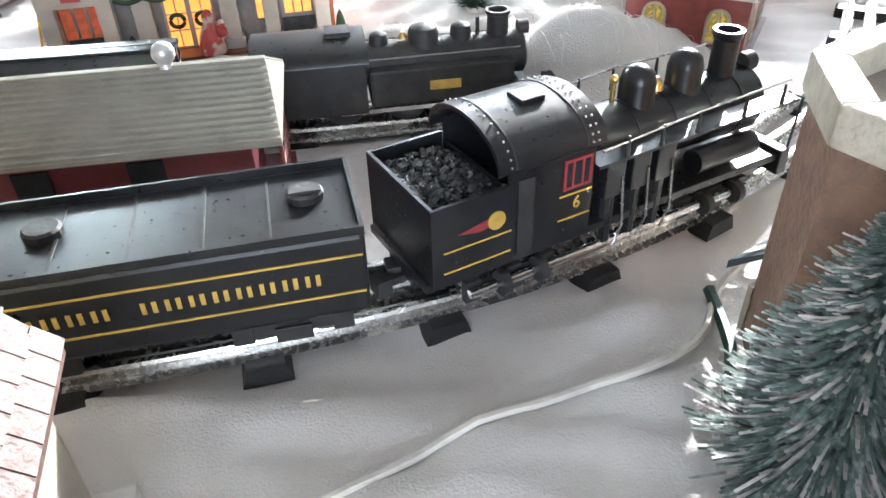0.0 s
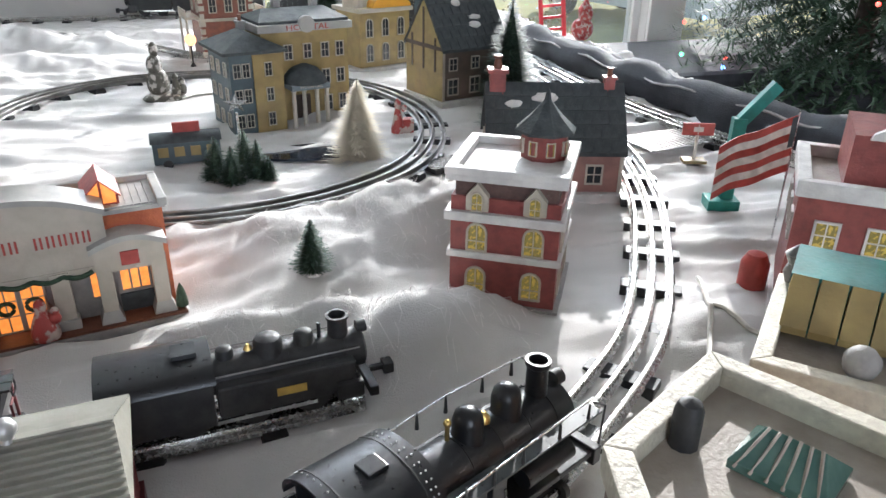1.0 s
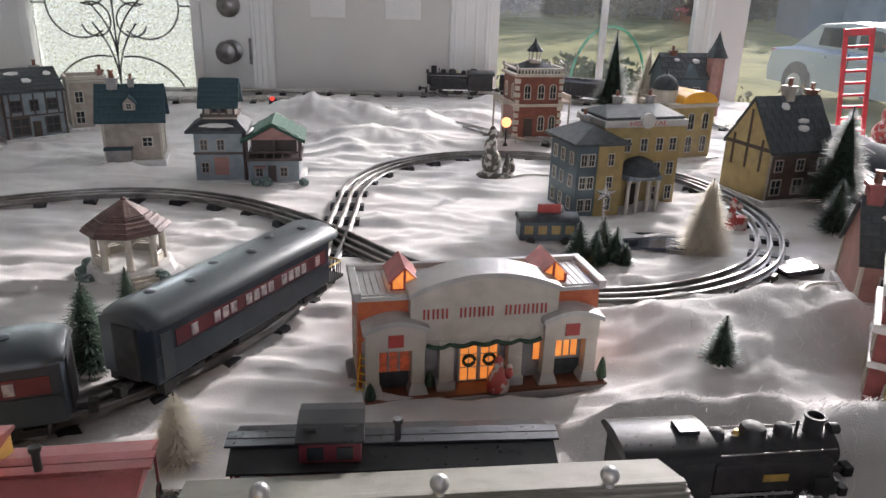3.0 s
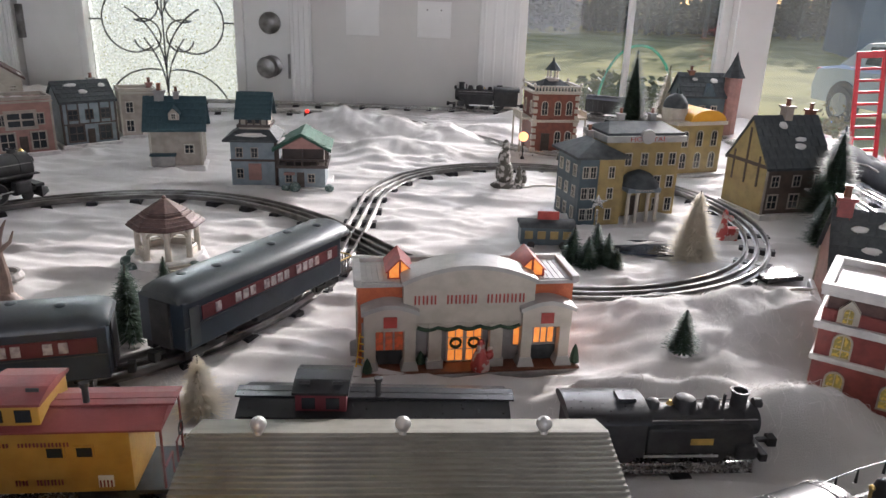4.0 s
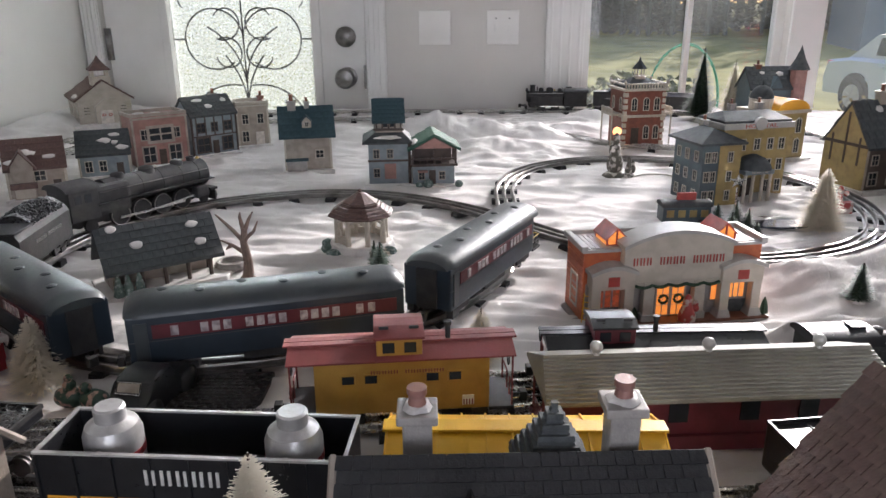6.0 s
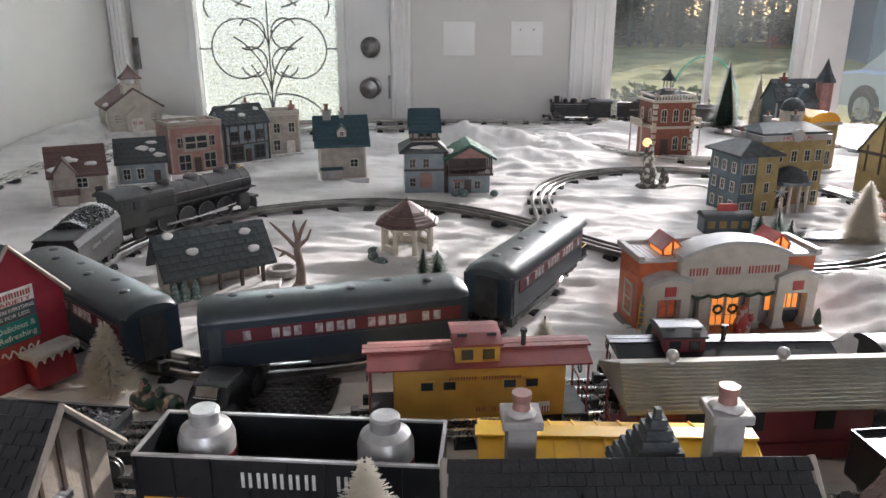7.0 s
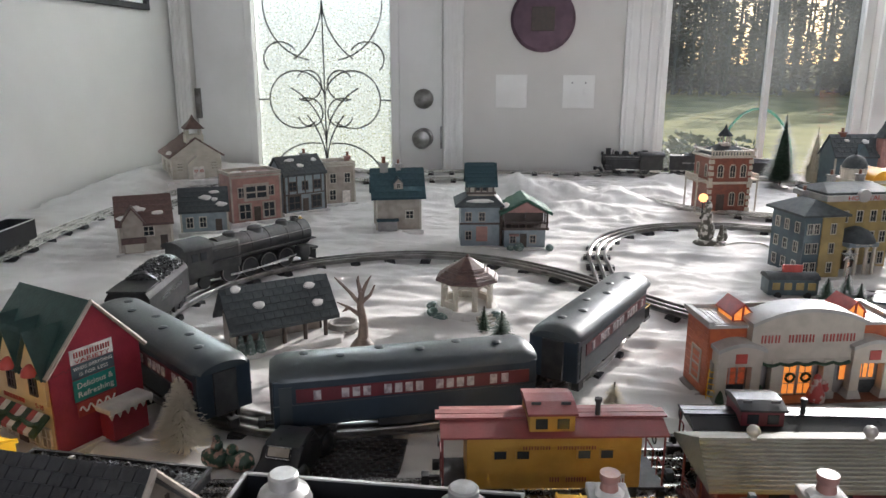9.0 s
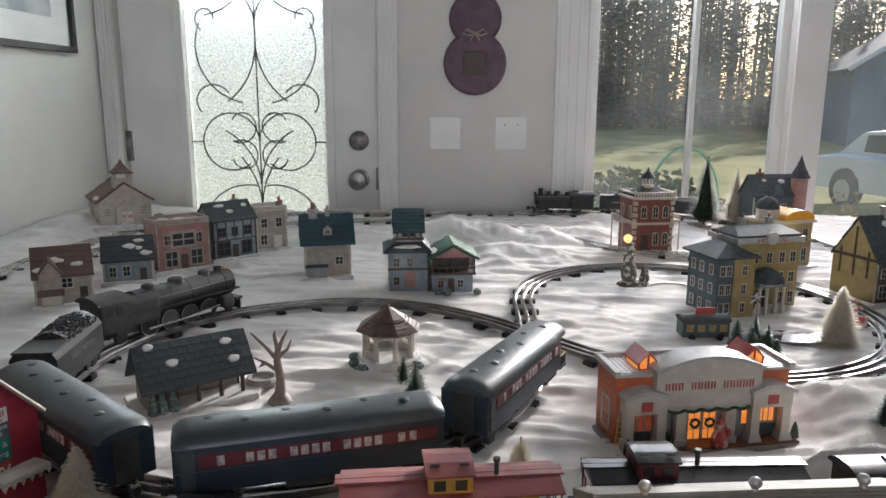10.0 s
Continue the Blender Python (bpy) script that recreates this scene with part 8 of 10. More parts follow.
brush_tree("small frosted fir by the cottage", 0.520, 1.215, 0.0, 0.088, 0.026, M_DGREEN, 36, 34, 20, M_FROST)
brush_tree("frosted dark fir at the corner of the pharmacy", 0.264, 0.345, 0.0, 0.118, 0.034, M_FROST, 60, 60, 21, M_SNOW)
for i, (dx, dy, h) in enumerate(((-0.026, 0.0, 0.058), (0.022, -0.004, 0.052), (-0.008, -0.018, 0.050), (0.008, 0.012, 0.062), (0.034, -0.012, 0.034))):
    brush_tree("dark frosted fir in a cluster under the star", 0.146 + dx, 1.095 + dy, -0.006, h, h * 0.32, M_DGREEN, 26, 30, 30 + i, M_FROST)
st = thing("star_lamp_post", "wire tree topped by a silver five-pointed star", "ornament", 0.150, 1.105, -0.008)
st.scale = (1.0, 1.0, 0.80)
part("post", Geo().tube([(0, 0, 0), (0, 0, 0.105)], 0.0016, 6), M_STEEL, st)
star = [((0.015 if i % 2 == 0 else 0.0062) * math.sin(i * math.pi / 5), (0.015 if i % 2 == 0 else 0.0062) * math.cos(i * math.pi / 5)) for i in range(10)]
part("star", Geo().add([(x, 0, 0.118 + z) for x, z in star] + [(0, -0.004, 0.118), (0, 0.004, 0.118)], [(i, (i + 1) % 10, 10) for i in range(10)] + [((i + 1) % 10, i, 11) for i in range(10)]), M_STEEL, st, "silver faceted star")
part("base", Geo().lathe([(0.055, -0.004), (0.054, 0.002), (0.04, 0.004)], 18), M_SNOW, st)

tr = thing("diner_trolley", "dark blue trolley with yellow windows and a red sign", "model bus", 0.086, 1.160, 0.0, 4)
part("body", Geo().box(-0.040, 0.040, -0.017, 0.017, 0.006, 0.034), M_BLUEG, tr, bevel=0.002)
part("roof", along(arch_roof(0.036, 0.009, 0.033), -0.042, 0.042), M_SLATE, tr, smooth=True)
for x in (-0.028, -0.009, 0.010, 0.029):
    part("window", Geo().box(x - 0.006, x + 0.006, -0.0182, -0.0168, 0.016, 0.028), M_YELG, tr)
part("sign", Geo().box(-0.014, 0.018, -0.002, 0.002, 0.041, 0.054), M_SIGNRED, tr, "red roof sign")
for x in (-0.024, 0.024):
    for s in (-1, 1):
        part("wheel", Geo().cyl(0.006, 0.003, x, s * 0.016 - 0.0015, 0.006, "y"), M_SOOT, tr)


def rock_group():
    g = Geo().ball(0.042, 0, 0, 0.002, 10, 1.0, 0.7, 0.35).ball(0.020, -0.012, 0.002, 0.030, 8, 0.9, 0.9, 1.3).ball(0.014, -0.014, 0.0, 0.060, 8, 0.9, 0.9, 1.3).ball(0.009, -0.012, 0, 0.085, 8, 0.8, 0.8, 1.4)
    g.lathe([(0.006, 0), (0.008, 0.008), (0.005, 0.020), (0.004, 0.026), (0.005, 0.030), (0.001, 0.036)], 10, 0.016, -0.008, 0.012).lathe([(0.005, 0), (0.007, 0.008), (0.004, 0.018), (0.0045, 0.022), (0.001, 0.027)], 10, 0.026, 0.0, 0.012)
    return g


M_ROCK = paint("snowy_rock_tree", (0.10, 0.09, 0.07), 0.5, col2=(0.50, 0.46, 0.42), scale=90, mix=(0.52, 0.58), bump=0.6)
solo("figurine", rock_group(), M_ROCK, "snowy rock with a little tree and two plain figures", "figurine", smooth=True, m=pose(0.046, 1.520, -0.004))
solo("figurine", Geo().lathe([(0.010, 0), (0.010, 0.006), (0.007, 0.020), (0.004, 0.034), (0.005, 0.040), (0.004, 0.046), (0.001, 0.050)], 12).ball(0.005, 0.008, -0.004, 0.036).cbox(0.014, 0.0, 0.0, 0.016, 0.014, 0.020), M_FIGRED, "small red and white figurine by a flower tub", "figurine", smooth=True, m=pose(0.375, 1.235, 0))
solo("figurine", Geo().ball(0.013, -0.012, 0, 0.010, 8, 1.2, 0.8, 0.8).ball(0.013, 0.014, 0, 0.010, 8, 1.2, 0.8, 0.8).ball(0.006, -0.008, -0.002, 0.024, 8).ball(0.006, 0.008, -0.002, 0.022, 8).ball(0.004, -0.008, -0.002, 0.031, 7), paint("figurine_green", (0.03, 0.07, 0.045), 0.4, col2=(0.45, 0.28, 0.22), scale=110, mix=(0.52, 0.58)), "two plain figures in green seated on the snow", "figurine", smooth=True, m=pose(-0.625, 0.540, 0, 0, 0, -8))
solo("pond", Geo().lathe([(0.075, 0.0005), (0.074, 0.0035), (0.001, 0.0035)], 32), paint("pond_mirror", (0.05, 0.06, 0.08), 0.08, 0.6, scale=20, bump=0), "flat dark mirror pond in the snow", "pond", m=pose(0.245, 1.165, 0.0) @ Matrix.Diagonal((1.0, 0.45, 1, 1)))

M_BULB = paint("amber_bulb", (1.0, 0.55, 0.25), 0.4, emit=((1.0, 0.42, 0.14), 1.6))
lp = thing("street_lamp", "small lit amber globe on a dark post", "model lamp", 0.084, 1.788)
part("post", Geo().lathe([(0.006, 0.0), (0.004, 0.004), (0.0014, 0.008), (0.0014, 0.044)], 8), M_SOOT, lp)
part("globe", Geo().ball(0.011, 0, 0, 0.052, 10), M_BULB, lp, "glowing amber globe", smooth=True)
sl = thing("signal_lamp", "small lit red lamp on a track bumper", "track signal", -0.520, 2.228)
part("housing", Geo().box(-0.010, 0.010, -0.005, 0.005, 0.0, 0.020), M_SOOT, sl, bevel=0.001)
part("lens", Geo().cyl(0.0055, 0.004, 0, -0.009, 0.022, "y", 12), paint("red_lens", (0.7, 0.03, 0.02), 0.3, emit=((1.0, 0.04, 0.02), 1.5)), sl, "glowing red lens", smooth=True)

# ---- the cobbled road ----
road = thing("road_strip", "glossy dark cobbled road strip between the tracks", "model road", -0.505, 0.555, 0.0, 1)
M_COB = paint("dark_cobble", (0.050, 0.044, 0.042), 0.25, col2=(0.035, 0.03, 0.03), scale=90, bump=0.3, vary=0.25)
part("roadbed", Geo().box(-0.043, 0.043, -0.085, 0.055, -0.003, 0.0028), M_TIE, road)
cob = Geo().box(-0.0040, 0.0040, -0.0026, 0.0026, 0, 0.0014).data("cobble", M_COB)
for j in range(22):
    for i in range(9):
        part("cobble", cob, M_COB, road, m=pose(-0.0375 + 0.0092 * i + (0.0023 if j % 2 else -0.0023), -0.081 + 0.0062 * j, 0.0026))
mat2 = thing("road_strip", "dark cobbled road mat inside the right loop", "model road", 0.40, 1.075, 0.0, 20)
part("roadbed", Geo().box(-0.030, 0.030, -0.020, 0.020, -0.002, 0.004), M_TIE, mat2)
for j in range(6):
    for i in range(6):
        part("cobble", cob, M_COB, mat2, m=pose(-0.0235 + 0.0092 * i + (0.0023 if j % 2 else -0.0023), -0.0155 + 0.0062 * j, 0.0038))


def toy_car():
    e = thing("toy_car", "glossy black old-fashioned model car on the road", "model car", -0.560, 0.545, 0.0, 84)
    prof = [(-0.052, 0.008), (-0.053, 0.018), (-0.046, 0.026), (-0.034, 0.030), (-0.026, 0.040), (-0.010, 0.0435), (0.008, 0.042), (0.016, 0.030), (0.040, 0.027), (0.050, 0.020), (0.050, 0.008)]
    k = [(-0.019, 0.86), (-0.0165, 0.97), (-0.010, 1.0), (0.010, 1.0), (0.0165, 0.97), (0.019, 0.86)]
    n = len(prof)
    g = Geo()
    for y, q in k:
        g.v += [(x * (0.96 + 0.04 * q), y, 0.008 + (z - 0.008) * q) for x, z in prof]
    for j in range(len(k) - 1):
        g.f += [(j * n + i, j * n + (i + 1) % n, (j + 1) * n + (i + 1) % n, (j + 1) * n + i) for i in range(n)]
    g.f += [tuple(range(n)), tuple((len(k) - 1) * n + i for i in range(n))]
    part("body", g, M_BLACK, e, smooth=True)
    part("rear_window", Geo().box(-0.0012, 0.0, -0.010, 0.010, -0.004, 0.004), M_STUCCO, e, m=pose(-0.0318, 0, 0.0365, 0, 32, 0))
    part("window_frame", Geo().tube([(0, -0.0115, -0.005), (0, 0.0115, -0.005), (0, 0.0115, 0.005), (0, -0.0115, 0.005)], 0.0007, 5, True), M_STEEL, e, m=pose(-0.0326, 0, 0.0365, 0, 32, 0))
    for s in (-1, 1):
        part("side_window", Geo().box(-0.020, 0.006, s * 0.0178 - 0.0006, s * 0.0178 + 0.0006, 0.0305, 0.039), M_PANE, e)
        for mx in (-0.030, 0.034):
            part("mudguard", Geo().ball(0.013, mx, s * 0.018, 0.012, 9, 1.25, 0.5, 0.9), M_BLACK, e, smooth=True)
        for x in (-0.030, 0.034):
            w = part("wheel", Geo().cyl(0.0088, 0.005, x, s * 0.0185 - 0.0025, 0.009, "y", 18), M_SOOT, e, smooth=True)
            part("hub_cap", Geo().cyl(0.004, 0.0006, x, s * 0.0212 - 0.0003, 0.009, "y"), M_STEEL, w)
    part("bumper", Geo().tube([(-0.055, -0.018, 0.012), (-0.057, 0, 0.012), (-0.055, 0.018, 0.012)], 0.0012, 6), M_STEEL, e)
    return e


toy_car()

# ---- the shops at the right-hand end ----
M_CREAMS = paint("cream_stone", (0.56, 0.52, 0.42), 0.6, col2=(0.46, 0.42, 0.34), scale=160, bump=0.9)
M_TANB = paint("tan_brick", (0.27, 0.17, 0.12), 0.5, col2=(0.20, 0.125, 0.09), scale=130, bump=0.7)
M_TEALW = paint("teal_paint", (0.03, 0.16, 0.15), 0.4, scale=60)
M_SKYL = paint("green_skylight", (0.06, 0.13, 0.11), 0.12, col2=(0.10, 0.18, 0.15), scale=60, bump=0.1)


def flat_shop(name, label, x, y, rz, w, d, h, wall, trim, chamfer=0.0):
    e = thing(name, label, "model house", x, y, 0, rz)
    o = [(-w / 2 + chamfer, -d / 2), (w / 2, -d / 2), (w / 2, d / 2), (-w / 2, d / 2)] + ([(-w / 2, -d / 2 + chamfer)] if chamfer else [])
    part("base", Geo().slab([(p * 1.08, q * 1.08) for p, q in o], -0.008, 0.005), M_SNOW, e, bevel=0.0015)
    part("wall", Geo().slab(o, 0.004, h - 0.012), wall, e)
    part("roof", Geo().slab([(p * 0.96, q * 0.96) for p, q in o], h - 0.012, h - 0.010), M_STUCCO, e, "pale flat roof")
    n = len(o)
    for i in range(n):
        a, b = Vector(o[i]), Vector(o[(i + 1) % n])
        q = [a * 0.88, b * 0.88, b * 1.05, a * 1.05]
        part("parapet", Geo().add([(p.x, p.y, h - 0.013) for p in q] + [(p.x, p.y, h) for p in q], [(3, 2, 1, 0), (4, 5, 6, 7), (0, 1, 5, 4), (1, 2, 6, 5), (2, 3, 7, 6), (3, 0, 4, 7)]), trim, e, "rough cream parapet", bevel=0.001)
    return e


ph = flat_shop("pharmacy", "tan brick corner pharmacy with cream parapet and green skylight", 0.320, 0.374, -60, 0.120, 0.112, 0.120, M_TANB, M_CREAMS, 0.026)
part("skylight", Geo().hip(0.036, 0.028, 0.111, 0.015, 0, 0.6, -0.010, 0.014), M_SKYL, ph, "green glazed skylight", bevel=0.0005)
for i in range(6):
    part("glazing_bar", Geo().tube([(-0.025 + i * 0.0060, -0.001, 0.1135), (-0.0195 + i * 0.0038, 0.0135, 0.1265)], 0.0007, 4), M_STUCCO, ph)
part("vent_pipe", Geo().lathe([(0.006, 0.108), (0.006, 0.126), (0.0045, 0.130), (0.0005, 0.132)], 10, -0.046, 0.002, 0), M_SOOT, ph, smooth=True)
part("stovepipe", Geo().tube([(0.038, 0.018, 0.108), (0.038, 0.018, 0.136), (0.033, 0.018, 0.141)], 0.004, 9), M_SOOT, ph, smooth=True)
part("roof_vent", Geo().lathe([(0.008, 0.108), (0.005, 0.120), (0.007, 0.128), (0.006, 0.136), (0.0005, 0.138)], 12, 0.034, 0.040, 0), M_SILVER, ph, smooth=True)
for x in (-0.010, 0.024, 0.046):
    w_ = win(ph, x, -0.056, 0.066, 0.013, 0.022, M_CREAMS, M_LIT)
    part("wreath_drape", Geo().tube([(x - 0.006, -0.0595, 0.088), (x, -0.0595, 0.080), (x + 0.006, -0.0595, 0.088)], 0.0022, 5), M_DGREEN, ph)
for yy in (-0.004, 0.030):
    w_ = win(ph, -0.060, yy, 0.066, 0.013, 0.022, M_CREAMS, M_LIT, -90)
    part("wreath_drape", Geo().tube([(-0.0635, yy - 0.006, 0.088), (-0.0635, yy, 0.080), (-0.0635, yy + 0.006, 0.088)], 0.0022, 5), M_DGREEN, ph)
part("sign", Geo().prism([(-0.028, 0.044), (0.058, 0.044), (0.058, 0.058), (0.036, 0.063), (-0.006, 0.063), (-0.028, 0.058)], -0.062, -0.0565), M_SIGNRED, ph, "red shop sign")
letters("PHARMACY", 0.011, M_CREAM, ph, 0.015, -0.0624, 0.0515, 0.064, 0.0004)
for k, (ax, ay, ar, n) in enumerate(((0.015, -0.056, 0, 10), (-0.060, 0.010, -90, 8))):
    aw = part("awning", Geo().box(-0.004 * n, 0.004 * n, -0.002, 0.0005, 0.038, 0.041), M_CREAMS, ph, m=pose(ax, ay, 0, 0, 0, ar))
    for i in range(n):
        x = (i - (n - 1) / 2) * 0.008
        part("awning_stripe", Geo().add([(x - 0.004, -0.001, 0.040), (x + 0.004, -0.001, 0.040), (x + 0.004, -0.018, 0.026), (x - 0.004, -0.018, 0.026), (x - 0.004, -0.001, 0.038), (x + 0.004, -0.001, 0.038), (x + 0.004, -0.018, 0.022), (x - 0.004, -0.018, 0.022)],
                                       [(0, 1, 2, 3), (7, 6, 5, 4), (0, 4, 5, 1), (1, 5, 6, 2), (2, 6, 7, 3), (3, 7, 4, 0)]), (M_FIG, M_BLUEG)[i % 2], aw)
for yy in (-0.02, 0.02):
    win(ph, -0.060, yy, 0.008, 0.018, 0.018, M_CREAMS, M_STUCCO, -90)
ts = flat_shop("fabric_shop", "teal and cream shop with yellow rooftop awnings", 0.455, 0.468, -46, 0.110, 0.105, 0.100, M_CREAM, M_CREAMS)
part("corner_post", Geo().cbox(-0.056, -0.053, 0.004, 0.006, 0.006, 0.084), M_TEALW, ts)
part("roof_box", Geo().box(-0.050, 0.040, 0.004, 0.048, 0.089, 0.124), M_TEALW, ts)
for i in range(6):
    x = -0.043 + 0.0145 * i
    part("yellow_awning", Geo().add([(x - 0.0062, 0.004, 0.124), (x + 0.0068, 0.004, 0.124), (x + 0.0068, -0.012, 0.100), (x - 0.0068, -0.012, 0.100), (x - 0.0068, 0.004, 0.119), (x + 0.0068, 0.004, 0.119), (x + 0.0068, -0.012, 0.096), (x - 0.0068, -0.012, 0.096)],
                                    [(0, 1, 2, 3), (7, 6, 5, 4), (0, 4, 5, 1), (1, 5, 6, 2), (2, 6, 7, 3), (3, 7, 4, 0)]), M_YELG, ts)
part("urn", Geo().lathe([(0.004, 0.100), (0.006, 0.106), (0.004, 0.112), (0.007, 0.118), (0.0005, 0.124)], 10, -0.050, 0.046, 0), M_STONE, ts, smooth=True)
part("globe_finial", Geo().ball(0.009, -0.010, -0.036, 0.103, 9).cyl(0.004, 0.006, -0.010, -0.036, 0.090), M_STONE, ts, smooth=True)
for yy in (-0.026, 0.012):
    win(ts, -0.055, yy, 0.050, 0.014, 0.022, M_TEALW, None, -90), win(ts, -0.055, yy, 0.012, 0.018, 0.024, M_TEALW, None, -90)
rs = flat_shop("flag_shop", "red brick shop with a striped flag at its corner", 0.631, 0.648, -40, 0.120, 0.110, 0.118, M_BRICKR, M_SNOW)
part("upper_storey", Geo().box(-0.030, 0.056, -0.030, 0.050, 0.106, 0.150), M_BRICKR, rs)
part("gable_sign", Geo().prism([(-0.010 + 0.03 * math.cos(math.pi * i / 8) + 0.02, 0.148 + 0.012 * math.sin(math.pi * i / 8)) for i in range(9)], -0.034, -0.029), M_SNOW, rs)
for x in (-0.036, 0.0, 0.036):
    win(rs, x, -0.055, 0.066, 0.015, 0.020, M_SNOW, M_AMBER)
    win(rs, -0.060, x, 0.066, 0.014, 0.020, M_SNOW, M_AMBER, -90)
part("letter_box", Geo().lathe([(0.012, 0), (0.012, 0.026), (0.008, 0.034), (0.001, 0.036)], 14, -0.078, -0.012, 0.0), M_SIGNRED, rs, "red pillar by the wall", smooth=True)
fg = thing("flag", "red and white striped flag on a pole", "flag", 0.655, 0.775, -0.012, -30)
fg.scale = (0.66, 1.0, 0.84)
part("pole", Geo().tube([(0, 0, 0.0), (0, 0, 0.170)], 0.0015, 7), M_STEEL, fg)


def flag_stripe(i, n=7):
    g = Geo()
    z0, z1 = 0.100 + 0.066 * i / n, 0.100 + 0.066 * (i + 1) / n
    m = 12
    for s in range(m + 1):
        x, y = -0.100 * s / m, 0.006 * math.sin(s * 0.9) * s / m
        dz = -0.042 * s / m
        g.v += [(x, y - 0.0006, z0 + dz), (x, y - 0.0006, z1 + dz), (x, y + 0.0006, z1 + dz), (x, y + 0.0006, z0 + dz)]
    g.f = [(4 * s + a, 4 * s + (a + 1) % 4, 4 * s + 4 + (a + 1) % 4, 4 * s + 4 + a) for s in range(m) for a in range(4)] + [(0, 1, 2, 3), (4 * m + 3, 4 * m + 2, 4 * m + 1, 4 * m)]
    return g


for i in range(7):
    part("stripe", flag_stripe(i), M_SIGNRED if i % 2 == 0 else M_WHITE, fg, smooth=True)
part("canton", Geo().add([(-0.040, 0.004, 0.111), (0.0, -0.0012, 0.130), (0.0, -0.0012, 0.165), (-0.040, 0.004, 0.148), (-0.040, 0.005, 0.111), (0.0, -0.0004, 0.130), (0.0, -0.0004, 0.165), (-0.040, 0.005, 0.148)], [(0, 1, 2, 3), (7, 6, 5, 4), (0, 4, 5, 1), (1, 5, 6, 2), (2, 6, 7, 3), (3, 7, 4, 0)]), M_BLUEG, fg)
# bent green post taken as a trackside signal, not a crane
sg = thing("loading_crane", "green metal signal post with a bent arm on a square foot", "model crane", 0.655, 0.862, 0.0, -20)
part("foot", Geo().cbox(0, 0, 0, 0.034, 0.028, 0.012), M_TEAL, sg, bevel=0.001)
part("mast", Geo().cbox(0.004, 0, 0.012, 0.014, 0.012, 0.090), M_TEAL, sg, bevel=0.001)
part("arm", Geo().box(-0.010, 0.040, -0.005, 0.005, -0.006, 0.006), M_TEAL, sg, m=pose(0.012, 0, 0.106, 0, -52, 0))
xs = thing("crossing_sign", "red crossing sign on a short white post", "trackside sign", 0.720, 1.010, 0.0, -20)
part("post", Geo().cyl(0.0022, 0.050, 0, 0, 0, n=8), M_FIG, xs)
part("board", Geo().box(-0.020, 0.020, -0.002, 0.002, 0.036, 0.052), M_SIGNRED, xs, bevel=0.0006)
part("board_mark", Geo().box(-0.006, 0.006, -0.0028, -0.0019, 0.041, 0.047), M_FIG, xs)
part("foot", Geo().cbox(0, 0, 0, 0.030, 0.020, 0.004), M_YELG, xs)
gr = thing("metal_grate", "grey perforated metal grate lying by the track", "grate", 0.722, 1.085, 0.006, 10)
for i in range(14):
    part("grate_bar", Geo().box(-0.055, 0.055, -0.0008, 0.0008, 0, 0.002), M_RAILD, gr, m=pose(0, -0.035 + 0.0054 * i, 0))
    part("grate_bar", Geo().box(-0.0008, 0.0008, -0.036, 0.036, 0.001, 0.003), M_RAILD, gr, m=pose(-0.052 + 0.008 * i, 0, 0))

# cables
M_WIRE = paint("white_cord", (0.70, 0.67, 0.60), 0.5, scale=60)
M_GWIRE = paint("green_cord", (0.02, 0.07, 0.05), 0.45, scale=60)
for nm, lab, mt, pts, r in (("power_cord", "white lamp cord looped on the snow", M_WIRE, [(0.50, 0.66), (0.52, 0.60), (0.47, 0.56), (0.43, 0.545), (0.42, 0.56), (0.46, 0.60), (0.50, 0.66), (0.53, 0.72)], 0.0022),
                            ("power_cord", "white lamp cord lying beside the front track", M_WIRE, [(0.08, 0.335), (0.16, 0.375), (0.24, 0.405), (0.27, 0.445), (0.32, 0.485), (0.37, 0.53)], 0.0018),
                            ("power_cord", "dark green light cord by the front track", M_GWIRE, [(0.262, 0.440), (0.258, 0.405), (0.248, 0.375), (0.255, 0.345), (0.235, 0.315)], 0.0028),
                            ("power_cord", "white cord running past the fir and loop", M_WIRE, [(0.36, 0.98), (0.39, 1.015), (0.43, 1.02), (0.47, 1.00)], 0.0024),
                            ("power_cord", "white cord from the rock figurine to the hospital", M_WIRE, [(0.07, 1.50), (0.13, 1.51), (0.19, 1.46), (0.24, 1.45)], 0.0016)):
    solo(nm, Geo().tube([(p.x, p.y, max(0.003, ground(p.x, p.y) + r)) for p in smooth_path(pts)], r, 6), mt, lab, "cord", smooth=True)

